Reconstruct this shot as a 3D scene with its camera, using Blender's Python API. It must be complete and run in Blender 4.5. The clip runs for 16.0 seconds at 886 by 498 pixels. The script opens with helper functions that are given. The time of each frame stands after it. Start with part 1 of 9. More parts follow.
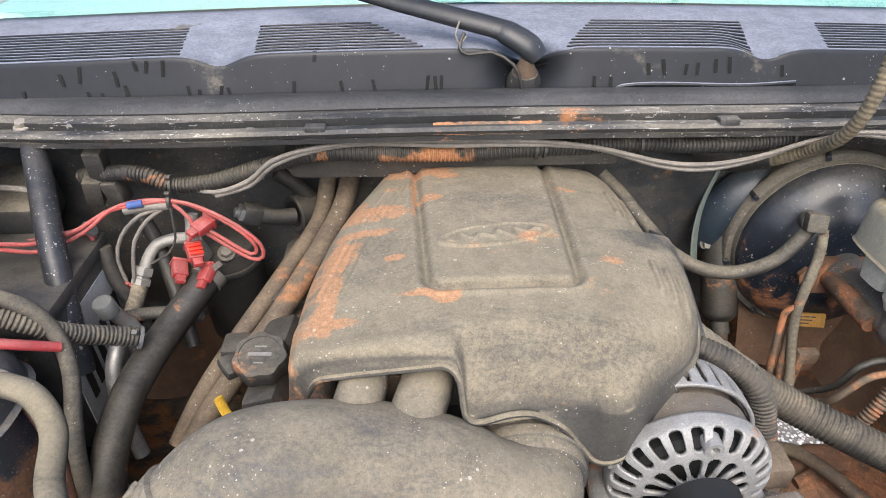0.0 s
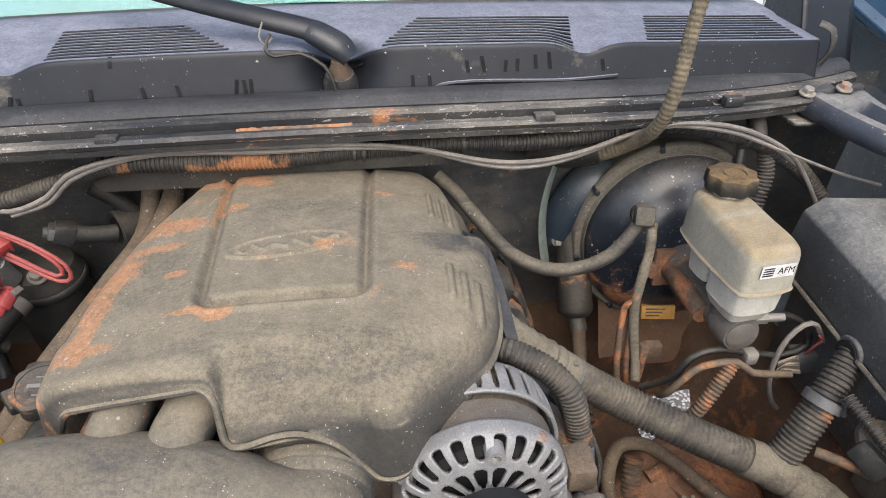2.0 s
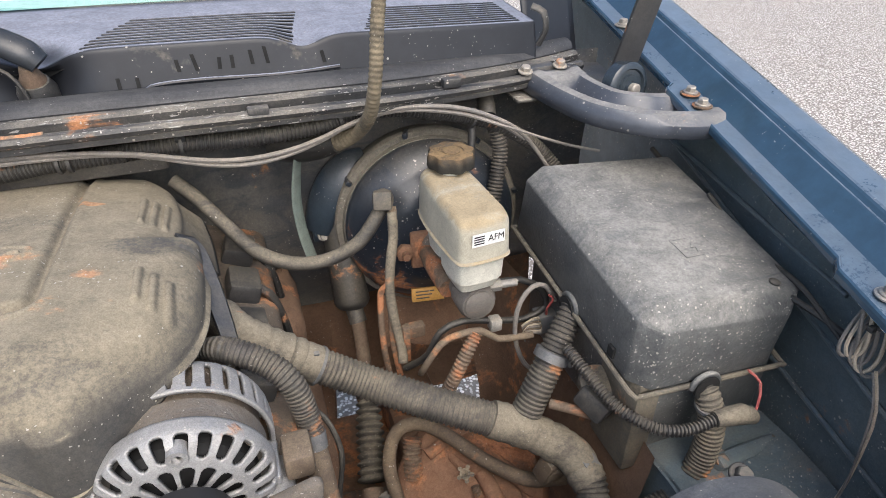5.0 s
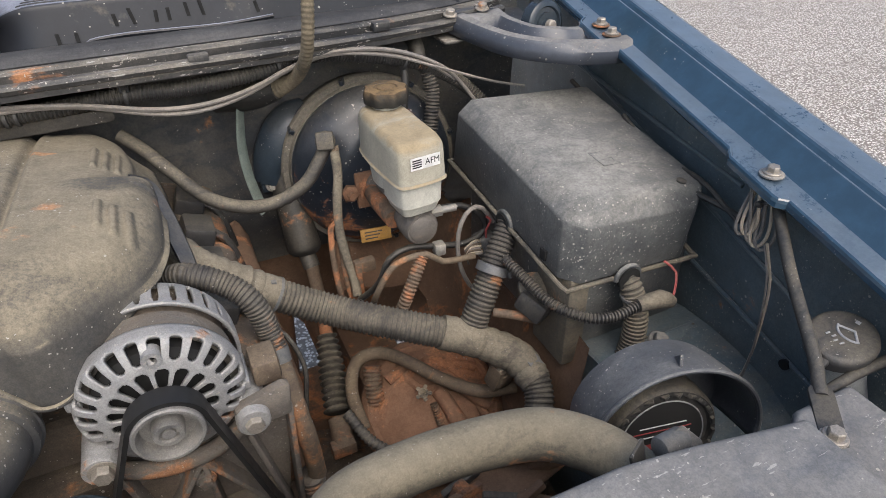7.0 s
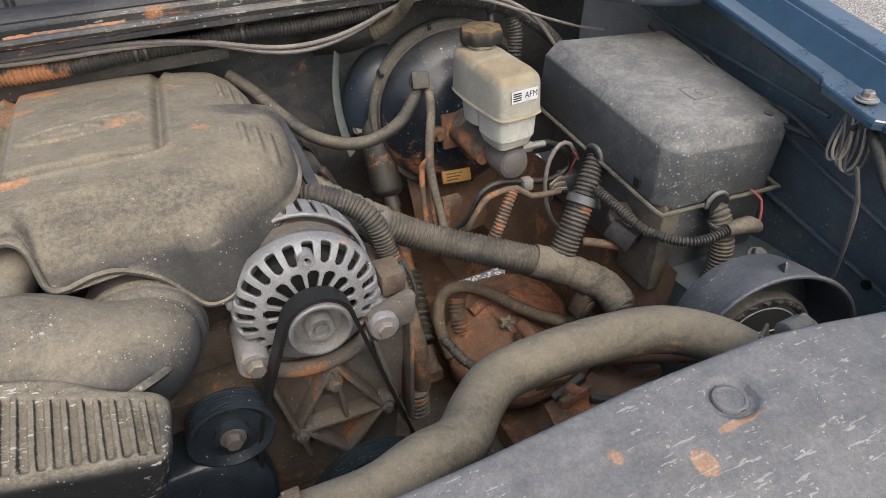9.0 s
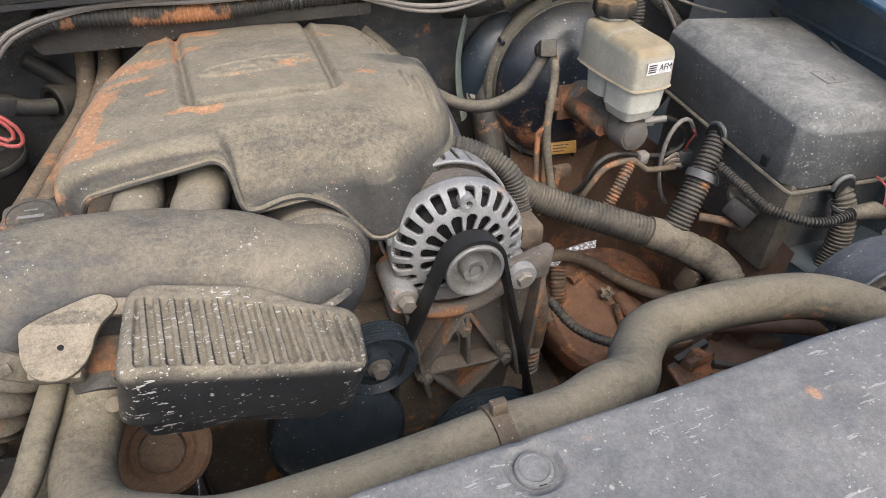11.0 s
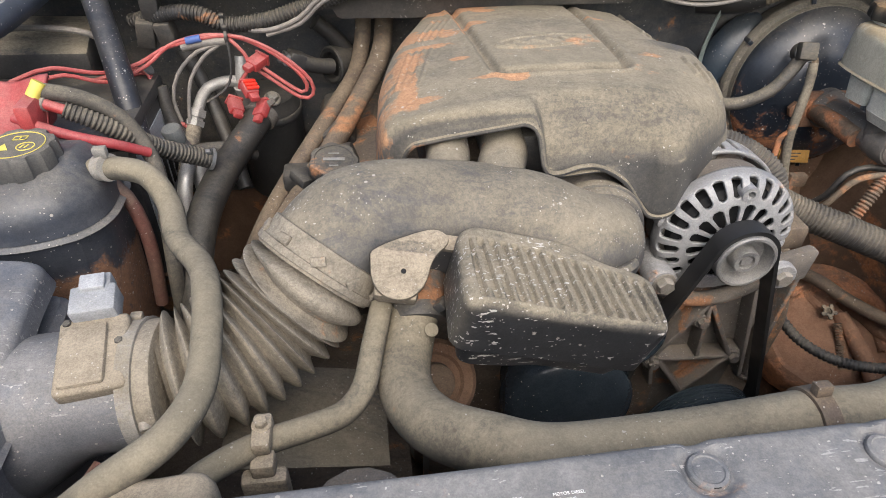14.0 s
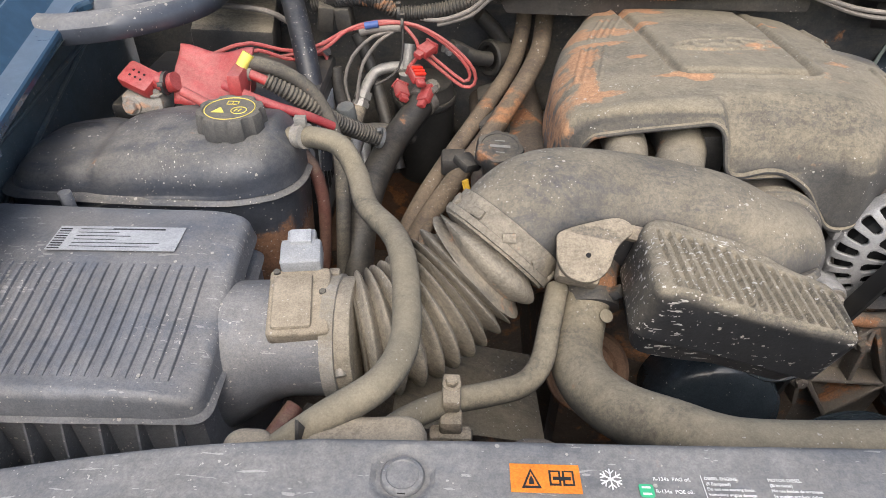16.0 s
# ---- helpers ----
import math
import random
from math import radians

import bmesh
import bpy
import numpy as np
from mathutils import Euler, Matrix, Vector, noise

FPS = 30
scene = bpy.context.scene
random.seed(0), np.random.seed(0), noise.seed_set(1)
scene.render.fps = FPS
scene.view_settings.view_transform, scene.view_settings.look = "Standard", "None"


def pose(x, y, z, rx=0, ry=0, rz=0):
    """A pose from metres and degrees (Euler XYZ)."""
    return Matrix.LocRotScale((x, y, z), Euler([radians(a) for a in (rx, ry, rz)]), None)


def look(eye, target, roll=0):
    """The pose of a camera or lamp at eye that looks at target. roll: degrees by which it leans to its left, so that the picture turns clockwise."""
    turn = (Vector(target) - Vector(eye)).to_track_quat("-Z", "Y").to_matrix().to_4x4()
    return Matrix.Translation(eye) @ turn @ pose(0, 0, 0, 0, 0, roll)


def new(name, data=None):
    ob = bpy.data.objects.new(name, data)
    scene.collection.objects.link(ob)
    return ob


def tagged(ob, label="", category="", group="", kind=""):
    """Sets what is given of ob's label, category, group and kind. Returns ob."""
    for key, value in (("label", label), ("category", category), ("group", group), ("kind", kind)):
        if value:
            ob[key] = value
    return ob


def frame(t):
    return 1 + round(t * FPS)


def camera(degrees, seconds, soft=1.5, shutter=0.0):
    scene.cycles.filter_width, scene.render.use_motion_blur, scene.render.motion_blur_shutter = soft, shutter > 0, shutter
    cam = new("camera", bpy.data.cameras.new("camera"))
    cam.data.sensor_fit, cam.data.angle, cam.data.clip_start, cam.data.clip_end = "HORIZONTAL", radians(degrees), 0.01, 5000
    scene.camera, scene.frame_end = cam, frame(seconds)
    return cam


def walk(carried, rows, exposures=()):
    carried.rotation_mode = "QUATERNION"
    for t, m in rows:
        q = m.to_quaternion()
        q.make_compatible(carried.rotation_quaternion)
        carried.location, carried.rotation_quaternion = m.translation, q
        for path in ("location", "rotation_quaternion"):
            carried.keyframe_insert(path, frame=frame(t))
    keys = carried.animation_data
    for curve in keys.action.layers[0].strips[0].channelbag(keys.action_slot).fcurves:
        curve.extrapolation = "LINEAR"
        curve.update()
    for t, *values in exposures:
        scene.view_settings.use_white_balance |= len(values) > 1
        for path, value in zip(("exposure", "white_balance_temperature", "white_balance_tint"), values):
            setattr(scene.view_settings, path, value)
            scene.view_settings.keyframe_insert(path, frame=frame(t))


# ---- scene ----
cam = camera(70.0, 16.0, soft=0.8)
METRES, EYE, TILT, LEAN, TURN = 1.0, 1.53, -35.0, 0.0, -2.5
ROWS = [
    (0.0, 0.0, 0.0, 0.0, -0.0, -0.0, -0.0),
    (0.5, 0.035, 0.0049, 0.0017, -0.92, 0.09, 0.6),
    (1.0, 0.0755, 0.0164, 0.0039, -1.89, 0.15, 1.3),
    (1.5, 0.1183, 0.0214, 0.0032, -3.02, 0.19, 2.07),
    (2.0, 0.1566, 0.0225, 0.0008, -4.08, 0.2, 2.79),
    (2.5, 0.1876, 0.0234, -0.0018, -5.0, 0.27, 3.49),
    (3.0, 0.2179, 0.0238, -0.0065, -5.91, 0.29, 4.19),
    (3.5, 0.2564, 0.0243, -0.0109, -6.91, 0.34, 5.24),
    (4.0, 0.2899, 0.0151, -0.0178, -9.06, 0.34, 6.41),
    (4.5, 0.3139, 0.0052, -0.0278, -12.01, 0.07, 7.83),
    (5.0, 0.3336, -0.006, -0.0403, -13.93, -0.01, 9.42),
    (7.5, 0.2945, -0.0735, -0.1325, -18.64, -2.45, 14.08),
    (8.0, 0.2646, -0.0777, -0.1412, -18.12, -2.94, 14.28),
    (8.5, 0.222, -0.0766, -0.147, -17.62, -3.3, 14.3),
    (11.0, 0.0414, -0.0661, -0.165, -15.05, -3.96, 9.49),
    (11.5, 0.0084, -0.0593, -0.1654, -13.67, -3.96, 8.22),
    (12.0, -0.0237, -0.0575, -0.1669, -11.81, -3.72, 7.2),
    (12.5, -0.0536, -0.0594, -0.1697, -10.1, -3.6, 6.19),
    (13.0, -0.0796, -0.0617, -0.1701, -8.36, -3.34, 4.61),
    (13.5, -0.1047, -0.0655, -0.1723, -6.44, -3.17, 3.42),
    (14.0, -0.1257, -0.0705, -0.1769, -4.53, -3.0, 2.28),
    (14.5, -0.1464, -0.0752, -0.179, -2.8, -2.84, 1.22),
    (15.0, -0.1694, -0.0786, -0.1828, -1.03, -2.69, -0.16),
    (15.5, -0.1902, -0.0829, -0.1879, 0.5, -2.7, -1.68),
    (16.0, -0.2166, -0.0897, -0.1972, 2.64, -2.62, -2.96),
]
EXPO = [(0.0, 0.96, 6450, 10), (1.0, 0.88, 6450, 10), (2.0, 0.66, 6450, 10), (3.5, 0.66, 6450, 10), (5.0, 0.88, 6450, 10), (7.5, 0.48, 6500, 10), (8.5, 0.46, 6500, 10), (11.0, 0.72, 6450, 10), (13.5, 0.80, 6500, 10), (16.0, 0.76, 6500, 10)]
walk(cam, [(t, pose(0, 0, EYE, TILT, LEAN, TURN) @ pose(METRES * x, METRES * y, METRES * z, 90 + pitch, roll, yaw)) for t, x, y, z, yaw, pitch, roll in ROWS], EXPO)

# ---- daylight: bright overcast ----
SUN_EL, SUN_ROT = 50.0, 182.0
world = bpy.data.worlds.new("sky")
scene.world = world
world.use_nodes = True
wn = world.node_tree
sky = wn.nodes.new("ShaderNodeTexSky")
sky.sky_type, sky.sun_disc = "NISHITA", False
sky.sun_elevation, sky.sun_rotation = radians(SUN_EL), radians(SUN_ROT)
sky.air_density, sky.dust_density, sky.ozone_density = 1.0, 4.0, 1.0
wn.links.new(sky.outputs[0], wn.nodes["Background"].inputs[0])
wn.nodes["Background"].inputs[1].default_value = 0.15
sun = new("sun", bpy.data.lights.new("sun", "SUN"))
sun.data.energy, sun.data.angle, sun.data.color = 1.25, radians(60), (1.0, 0.985, 0.965)
az = radians(SUN_ROT)
sun.matrix_world = look((4 * math.sin(az), 4 * math.cos(az), 4 * math.tan(radians(SUN_EL))), (0, 0, 0))


# ---- materials ----
DUST = (0.225, 0.195, 0.143)
MUD = (0.43, 0.20, 0.092)


class Nodes:
    """Short names for building a node tree."""

    def __init__(self, name):
        self.mat = bpy.data.materials.new(name)
        self.mat.use_nodes = True
        self.t = self.mat.node_tree
        self.bsdf = self.t.nodes["Principled BSDF"]
        self.geo = self.t.nodes.new("ShaderNodeNewGeometry")

    def put(self, socket, value):
        if isinstance(value, (int, float)):
            socket.default_value = value
        elif isinstance(value, (tuple, list)):
            socket.default_value = (*value, 1.0) if len(value) == 3 and socket.type == "RGBA" else value
        else:
            self.t.links.new(value, socket)

    def noise(self, scale, detail=3.0, rough=0.6, stretch=None, dist=0.0):
        n = self.t.nodes.new("ShaderNodeTexNoise")
        vec = self.geo.outputs["Position"]
        if stretch:
            m = self.t.nodes.new("ShaderNodeVectorMath")
            m.operation = "MULTIPLY"
            self.put(m.inputs[0], vec)
            m.inputs[1].default_value = stretch
            vec = m.outputs[0]
        self.put(n.inputs["Vector"], vec)
        n.inputs["Scale"].default_value, n.inputs["Detail"].default_value, n.inputs["Roughness"].default_value, n.inputs["Distortion"].default_value = scale, detail, rough, dist
        return n.outputs[0]

    def cells(self, scale, out="Distance"):
        n = self.t.nodes.new("ShaderNodeTexVoronoi")
        self.put(n.inputs["Vector"], self.geo.outputs["Position"])
        n.inputs["Scale"].default_value = scale
        return n.outputs[out]

    def ramp(self, fac, lo, hi, a=0.0, b=1.0):
        n = self.t.nodes.new("ShaderNodeMapRange")
        n.interpolation_type = "SMOOTHSTEP"
        self.put(n.inputs[0], fac)
        for i, v in zip((1, 2, 3, 4), (lo, hi, a, b)):
            self.put(n.inputs[i], v)
        return n.outputs[0]

    def math(self, op, a, b=0.0):
        n = self.t.nodes.new("ShaderNodeMath")
        n.operation, n.use_clamp = op, False
        self.put(n.inputs[0], a)
        self.put(n.inputs[1], b)
        return n.outputs[0]

    def mix(self, fac, a, b):
        n = self.t.nodes.new("ShaderNodeMix")
        n.data_type = "RGBA"
        self.put(n.inputs[0], fac)
        self.put(n.inputs[6], a)
        self.put(n.inputs[7], b)
        return n.outputs[2]

    def scale(self, col, k):
        n = self.t.nodes.new("ShaderNodeVectorMath")
        n.operation = "SCALE"
        self.put(n.inputs[0], col)
        self.put(n.inputs["Scale"], k)
        return n.outputs[0]

    def split(self, out):
        n = self.t.nodes.new("ShaderNodeSeparateXYZ")
        self.put(n.inputs[0], out)
        return n.outputs

    def bump(self, height, strength=0.3, distance=0.001, onto=None):
        n = self.t.nodes.new("ShaderNodeBump")
        n.inputs["Strength"].default_value, n.inputs["Distance"].default_value = strength, distance
        self.put(n.inputs["Height"], height)
        if onto is not None:
            self.put(n.inputs["Normal"], onto)
        return n.outputs[0]


def dirty(name, base, rough=0.6, metal=0.0, dust=0.5, up=0.6, mud=0.0, speck=0.3, mud_bias=None, dust_sheen_col=DUST, mudcol=MUD, grain=0.25, coat=0.0, ior=1.5, patch=1.0, level=(-0.3, 0.85), scratch=0.0, mud_spots=(), bare=(), wipe=(0.45, 1.0, 1.0), gritty=1.0, splat=0.0):
    """Paint, plastic, rubber or metal under road dust: film of dust with rub marks, mud stains, dried splashes, fine grain."""
    n = Nodes(name)
    big, mid, fine = n.noise(6, 3), n.noise(38, 4, 0.65), n.noise(420, 2)
    nz = n.split(n.geo.outputs["Normal"])[2]
    pos = n.split(n.geo.outputs["Position"])

    def blot(x, y, rx, ry, amount):
        u, v = n.math("DIVIDE", n.math("SUBTRACT", pos[0], x), rx), n.math("DIVIDE", n.math("SUBTRACT", pos[1], y), ry)
        return n.ramp(n.math("ADD", n.math("MULTIPLY", u, u), n.math("MULTIPLY", v, v)), 1.6, 0.0, 0.0, amount)

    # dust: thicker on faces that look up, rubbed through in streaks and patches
    # for cowl and fender paint this film carries a painted sky sheen too
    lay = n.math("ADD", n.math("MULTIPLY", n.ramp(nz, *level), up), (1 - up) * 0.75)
    rub = n.noise(34, 6, 0.72, stretch=wipe, dist=0.8)
    pore = n.noise(240, 4, 0.75)
    uneven = n.math("ADD", n.math("MULTIPLY", n.ramp(big, 0.32, 0.66), 0.28 * patch), n.math("ADD", n.math("MULTIPLY", n.ramp(rub, 0.34, 0.56), 0.30 * patch), n.math("ADD", 0.74 - 0.55 * patch, n.math("MULTIPLY", n.ramp(pore, 0.34, 0.62), 0.14))))
    for b in bare:
        uneven = n.math("SUBTRACT", uneven, blot(*b))
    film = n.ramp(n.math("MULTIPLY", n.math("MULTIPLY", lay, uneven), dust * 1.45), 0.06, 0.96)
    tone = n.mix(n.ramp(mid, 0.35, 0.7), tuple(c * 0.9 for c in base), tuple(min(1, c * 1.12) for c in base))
    dusty = n.mix(n.ramp(mid, 0.3, 0.7), tuple(c * 0.86 for c in dust_sheen_col), tuple(c * 1.12 for c in dust_sheen_col))
    dusty = n.mix(n.math("MULTIPLY", n.ramp(fine, 0.45, 0.8), 0.35), dusty, tuple(c * 1.35 for c in dust_sheen_col))
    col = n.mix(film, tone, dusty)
    if mud > 0 or mud_spots:
        m = n.math("ADD", n.math("MULTIPLY", n.noise(10, 5, 0.62, dist=0.6), 0.75), n.math("MULTIPLY", mid, 0.25))
        if mud_bias is not None:
            for axis, lo, hi, amount in mud_bias:
                m = n.math("ADD", m, n.ramp(pos["XYZ".index(axis)], lo, hi, 0.0, amount))
        for b in mud_spots:
            m = n.math("ADD", m, blot(*b))
        edge = 0.66 - 0.3 * mud
        mask = n.ramp(n.math("ADD", m, n.math("MULTIPLY", n.math("SUBTRACT", rub, 0.45), 0.22)), edge, edge + 0.075 + 0.10 * mud * mud)
        col = n.mix(n.math("MULTIPLY", mask, n.ramp(rub, 0.3, 0.55, 0.62, 0.90)), col, n.mix(n.ramp(pore, 0.3, 0.7), tuple(c * 0.84 for c in mudcol), tuple(c * 1.12 for c in mudcol)))
        film = n.math("MAXIMUM", film, mask)
    if speck > 0:
        where = n.ramp(n.noise(11, 2), 0.42, 0.62, 0.16, 0.0)
        spots = n.math("MAXIMUM", n.math("GREATER_THAN", n.noise(300, 1), n.math("ADD", 0.735 - 0.035 * min(speck, 1), where)), n.math("GREATER_THAN", n.noise(150, 2, 0.7, dist=0.4), n.math("ADD", 0.765 - 0.035 * min(speck, 1), where)))
        col = n.mix(n.math("MULTIPLY", spots, 0.50 + 0.35 * min(1, speck)), col, (0.46, 0.43, 0.39))
    if splat > 0:
        wide = n.ramp(n.noise(7, 2), 0.40, 0.62)
        for size, share in ((150, 0.80), (330, 0.70)):
            d, c = n.cells(size), n.split(n.cells(size, "Color"))
            drop = n.math("LESS_THAN", n.math("ADD", d, n.math("MULTIPLY", pore, 0.20)), n.math("ADD", 0.20, n.math("MULTIPLY", c[1], 0.16)))
            keep = n.math("GREATER_THAN", c[0], n.math("SUBTRACT", 1.02, n.math("MULTIPLY", wide, (1 - share) * splat)))
            col = n.mix(n.math("MULTIPLY", n.math("MULTIPLY", drop, keep), 0.75), col, (0.43, 0.40, 0.345))
    if scratch > 0:
        dash = n.math("GREATER_THAN", n.noise(210, 3, 0.6, stretch=(0.24, 1.3, 1.0), dist=0.3), n.ramp(n.noise(11, 3), 0.36, 0.60, 0.76, 0.625))
        col = n.mix(n.math("MULTIPLY", dash, 0.8 * scratch), col, (0.52, 0.50, 0.46))
    grit = n.ramp(n.math("ADD", n.math("MULTIPLY", n.noise(760, 2, 0.7), 0.6), n.math("MULTIPLY", pore, 0.4)), 0.36, 0.64, 1 - 0.17 * gritty, 1 + 0.15 * gritty)
    col = n.scale(col, grit)
    n.put(n.bsdf.inputs["Base Color"], col)
    n.put(n.bsdf.inputs["Roughness"], n.ramp(film, 0.0, 0.7, rough, 0.93))
    n.put(n.bsdf.inputs["Metallic"], n.math("MULTIPLY", n.ramp(film, 0.0, 0.6, 1.0, 0.0), metal))
    n.bsdf.inputs["Coat Weight"].default_value, n.bsdf.inputs["IOR"].default_value = coat, ior
    b = n.bump(fine, grain * 0.6, 0.0005)
    n.put(n.bsdf.inputs["Normal"], n.bump(n.math("ADD", mid, n.math("MULTIPLY", film, 0.8)), grain * 0.9, 0.0016, b))
    return n.mat


def plain(name, base, rough=0.5, metal=0.0, var=0.12):
    n = Nodes(name)
    mid = n.noise(90, 3)
    n.put(n.bsdf.inputs["Base Color"], n.mix(n.ramp(mid, 0.3, 0.7), tuple(c * (1 - var) for c in base), tuple(min(1, c * (1 + var)) for c in base)))
    n.put(n.bsdf.inputs["Roughness"], n.ramp(mid, 0.3, 0.7, rough * 0.9, min(1, rough * 1.1)))
    n.bsdf.inputs["Metallic"].default_value = metal
    n.put(n.bsdf.inputs["Normal"], n.bump(n.noise(500, 2), 0.12, 0.0004))
    return n.mat


M_COVER = dirty("cover_plastic", (0.040, 0.042, 0.045), 0.5, dust=0.98, up=0.72, level=(-0.1, 0.97), patch=0.6, wipe=(0.28, 1.0, 1.0), mud=0.155, speck=0.7, dust_sheen_col=(0.228, 0.196, 0.140), mudcol=(0.42, 0.225, 0.118), mud_bias=[("X", -0.04, -0.13, 0.13)], mud_spots=[(-0.046, 0.594, 0.040, 0.020, 0.26), (-0.075, 0.61, 0.02, 0.03, 0.12), (0.012, 0.618, 0.016, 0.010, 0.2), (-0.025, 0.502, 0.014, 0.007, 0.22), (0.021, 0.435, 0.018, 0.015, 0.28), (0.004, 0.442, 0.034, 0.006, 0.24), (-0.05, 0.556, 0.040, 0.010, 0.22), (-0.07, 0.53, 0.02, 0.02, 0.12), (-0.005, 0.695, 0.045, 0.016, 0.22), (-0.03, 0.66, 0.03, 0.02, 0.16), (0.036, 0.677, 0.018, 0.008, 0.2), (0.091, 0.656, 0.04, 0.004, 0.2), (0.168, 0.639, 0.018, 0.006, 0.2), (0.187, 0.489, 0.024, 0.010, 0.13), (-0.064, 0.415, 0.022, 0.007, 0.18), (-0.006, 0.63, 0.0035, 0.07, 0.16), (0.157, 0.675, 0.006, 0.018, 0.18), (-0.085, 0.49, 0.012, 0.09, 0.10)], bare=[(0.10, 0.375, 0.14, 0.03, 0.14), (0.07, 0.60, 0.09, 0.03, 0.16), (0.235, 0.535, 0.04, 0.02, 0.30), (-0.045, 0.53, 0.05, 0.035, 0.14)], splat=0.5)
M_COVERLEG = dirty("cover_leg_plastic", (0.04, 0.043, 0.05), 0.4, dust=0.35, up=0.5, speck=0.6)
M_BOOSTRIM = dirty("booster_rim_paint", (0.03, 0.032, 0.036), 0.5, dust=0.85, up=0.35, patch=0.5, mud=0.02, speck=0.3, dust_sheen_col=(0.20, 0.178, 0.138))
M_FIREHUMP = dirty("mud_splashed_black", (0.045, 0.042, 0.040), 0.5, dust=0.6, up=0.5, mud=0.22, speck=0.8, mud_bias=[("X", -0.05, 0.0, -0.15)])
M_DUCT = dirty("duct_plastic", (0.052, 0.054, 0.058), 0.45, dust=0.84, up=0.75, level=(-0.2, 0.9), patch=0.75, mud=0.05, speck=1.1, bare=[(-0.06, 0.30, 0.10, 0.06, 0.12), (-0.14, 0.27, 0.05, 0.05, 0.14)], gritty=0.7, splat=1.2)
M_RESON = dirty("resonator_plastic", (0.022, 0.023, 0.025), 0.36, dust=0.86, up=0.92, patch=0.9, mud=0.04, speck=1.2, scratch=1.0, splat=1.2)
M_RUBBER = dirty("dusty_hose_rubber", (0.04, 0.04, 0.036), 0.7, dust=1.0, up=0.55, patch=0.7, mud=0.10, speck=0.15, dust_sheen_col=(0.215, 0.186, 0.132), grain=0.15, gritty=0.6)
M_BELLOWS = dirty("bellows_rubber", (0.05, 0.047, 0.042), 0.7, dust=0.95, up=0.15, patch=0.6, mud=0.08, speck=0.2, dust_sheen_col=(0.27, 0.235, 0.18))
M_HOSE = dirty("dark_hose_rubber", (0.020, 0.020, 0.020), 0.48, dust=0.36, up=0.55, mud=0.10, speck=0.5)
M_LOOM = dirty("loom_plastic", (0.030, 0.030, 0.031), 0.55, dust=0.64, up=0.45, mud=0.18, speck=0.4)
M_LOOMD = dirty("dark_loom_plastic", (0.024, 0.024, 0.026), 0.5, dust=0.48, up=0.5, mud=0.12, speck=0.2)
M_TAPE = dirty("loom_tape", (0.05, 0.045, 0.04), 0.8, dust=0.9, up=0.3, mud=0.2, speck=0.2)
M_PIPE = dirty("muddy_pipe", (0.085, 0.062, 0.046), 0.6, dust=0.75, up=0.2, mud=0.30, speck=0.3, mudcol=(0.34, 0.165, 0.08), dust_sheen_col=(0.20, 0.155, 0.105), splat=0.8)
M_ALLOY = dirty("cast_alloy", (0.34, 0.34, 0.34), 0.5, metal=0.35, dust=0.36, up=0.3, mud=0.30, speck=1.8, grain=1.0, splat=2.4)
M_BRACKET = dirty("dirty_alloy", (0.16, 0.150, 0.138), 0.55, metal=0.4, dust=0.72, up=0.3, mud=0.30, speck=0.6, grain=0.8, dust_sheen_col=(0.145, 0.118, 0.088), mudcol=(0.34, 0.16, 0.075), splat=0.8)
M_STEEL = dirty("dull_steel", (0.36, 0.35, 0.33), 0.5, metal=0.7, dust=0.75, up=0.4, mud=0.2, speck=0.2)
M_BOLT = dirty("zinc_bolt", (0.38, 0.35, 0.31), 0.5, metal=0.7, dust=0.5, up=0.3, mud=0.22, speck=0.3)
M_RUSTY = dirty("mud_coated_steel", (0.11, 0.070, 0.046), 0.8, dust=0.45, up=0.3, mud=0.48, speck=0.3, mudcol=(0.40, 0.165, 0.075))
M_MUD = dirty("mud_caked_metal", (0.20, 0.105, 0.062), 0.9, dust=0.4, up=0.4, mud=0.42, speck=0.4, grain=1.2, mudcol=(0.42, 0.185, 0.090), dust_sheen_col=(0.25, 0.165, 0.11), splat=0.4)
M_DEEP = dirty("dark_muddy_steel", (0.15, 0.088, 0.055), 0.9, dust=0.4, up=0.3, mud=0.34, speck=0.15, grain=0.6, mudcol=(0.40, 0.165, 0.07), dust_sheen_col=(0.20, 0.138, 0.09))
M_ENGINE = dirty("engine_casting", (0.075, 0.060, 0.048), 0.7, dust=0.62, up=0.4, mud=0.38, speck=0.4, grain=0.8, mudcol=(0.36, 0.165, 0.075), dust_sheen_col=(0.19, 0.150, 0.108), splat=0.5)
# bluish film on flat faces also paints the crown's sky highlight
M_BLUE = dirty("blue_paint_sky_sheen", (0.026, 0.060, 0.098), 0.18, dust=0.34, up=1.0, patch=0.5, level=(0.75, 1.0), mud=0.0, speck=0.1, coat=0.7, grain=0.02, dust_sheen_col=(0.27, 0.30, 0.33), gritty=0.2)
M_BLUE_IN = dirty("inner_blue_paint", (0.100, 0.132, 0.148), 0.34, dust=0.42, up=0.3, patch=1.4, mud=0.08, speck=1.0, grain=0.15, splat=1.0)
M_FIREWALL = dirty("firewall_black", (0.050, 0.054, 0.060), 0.45, dust=0.55, up=0.2, patch=1.4, mud=0.10, speck=0.7, splat=0.45)
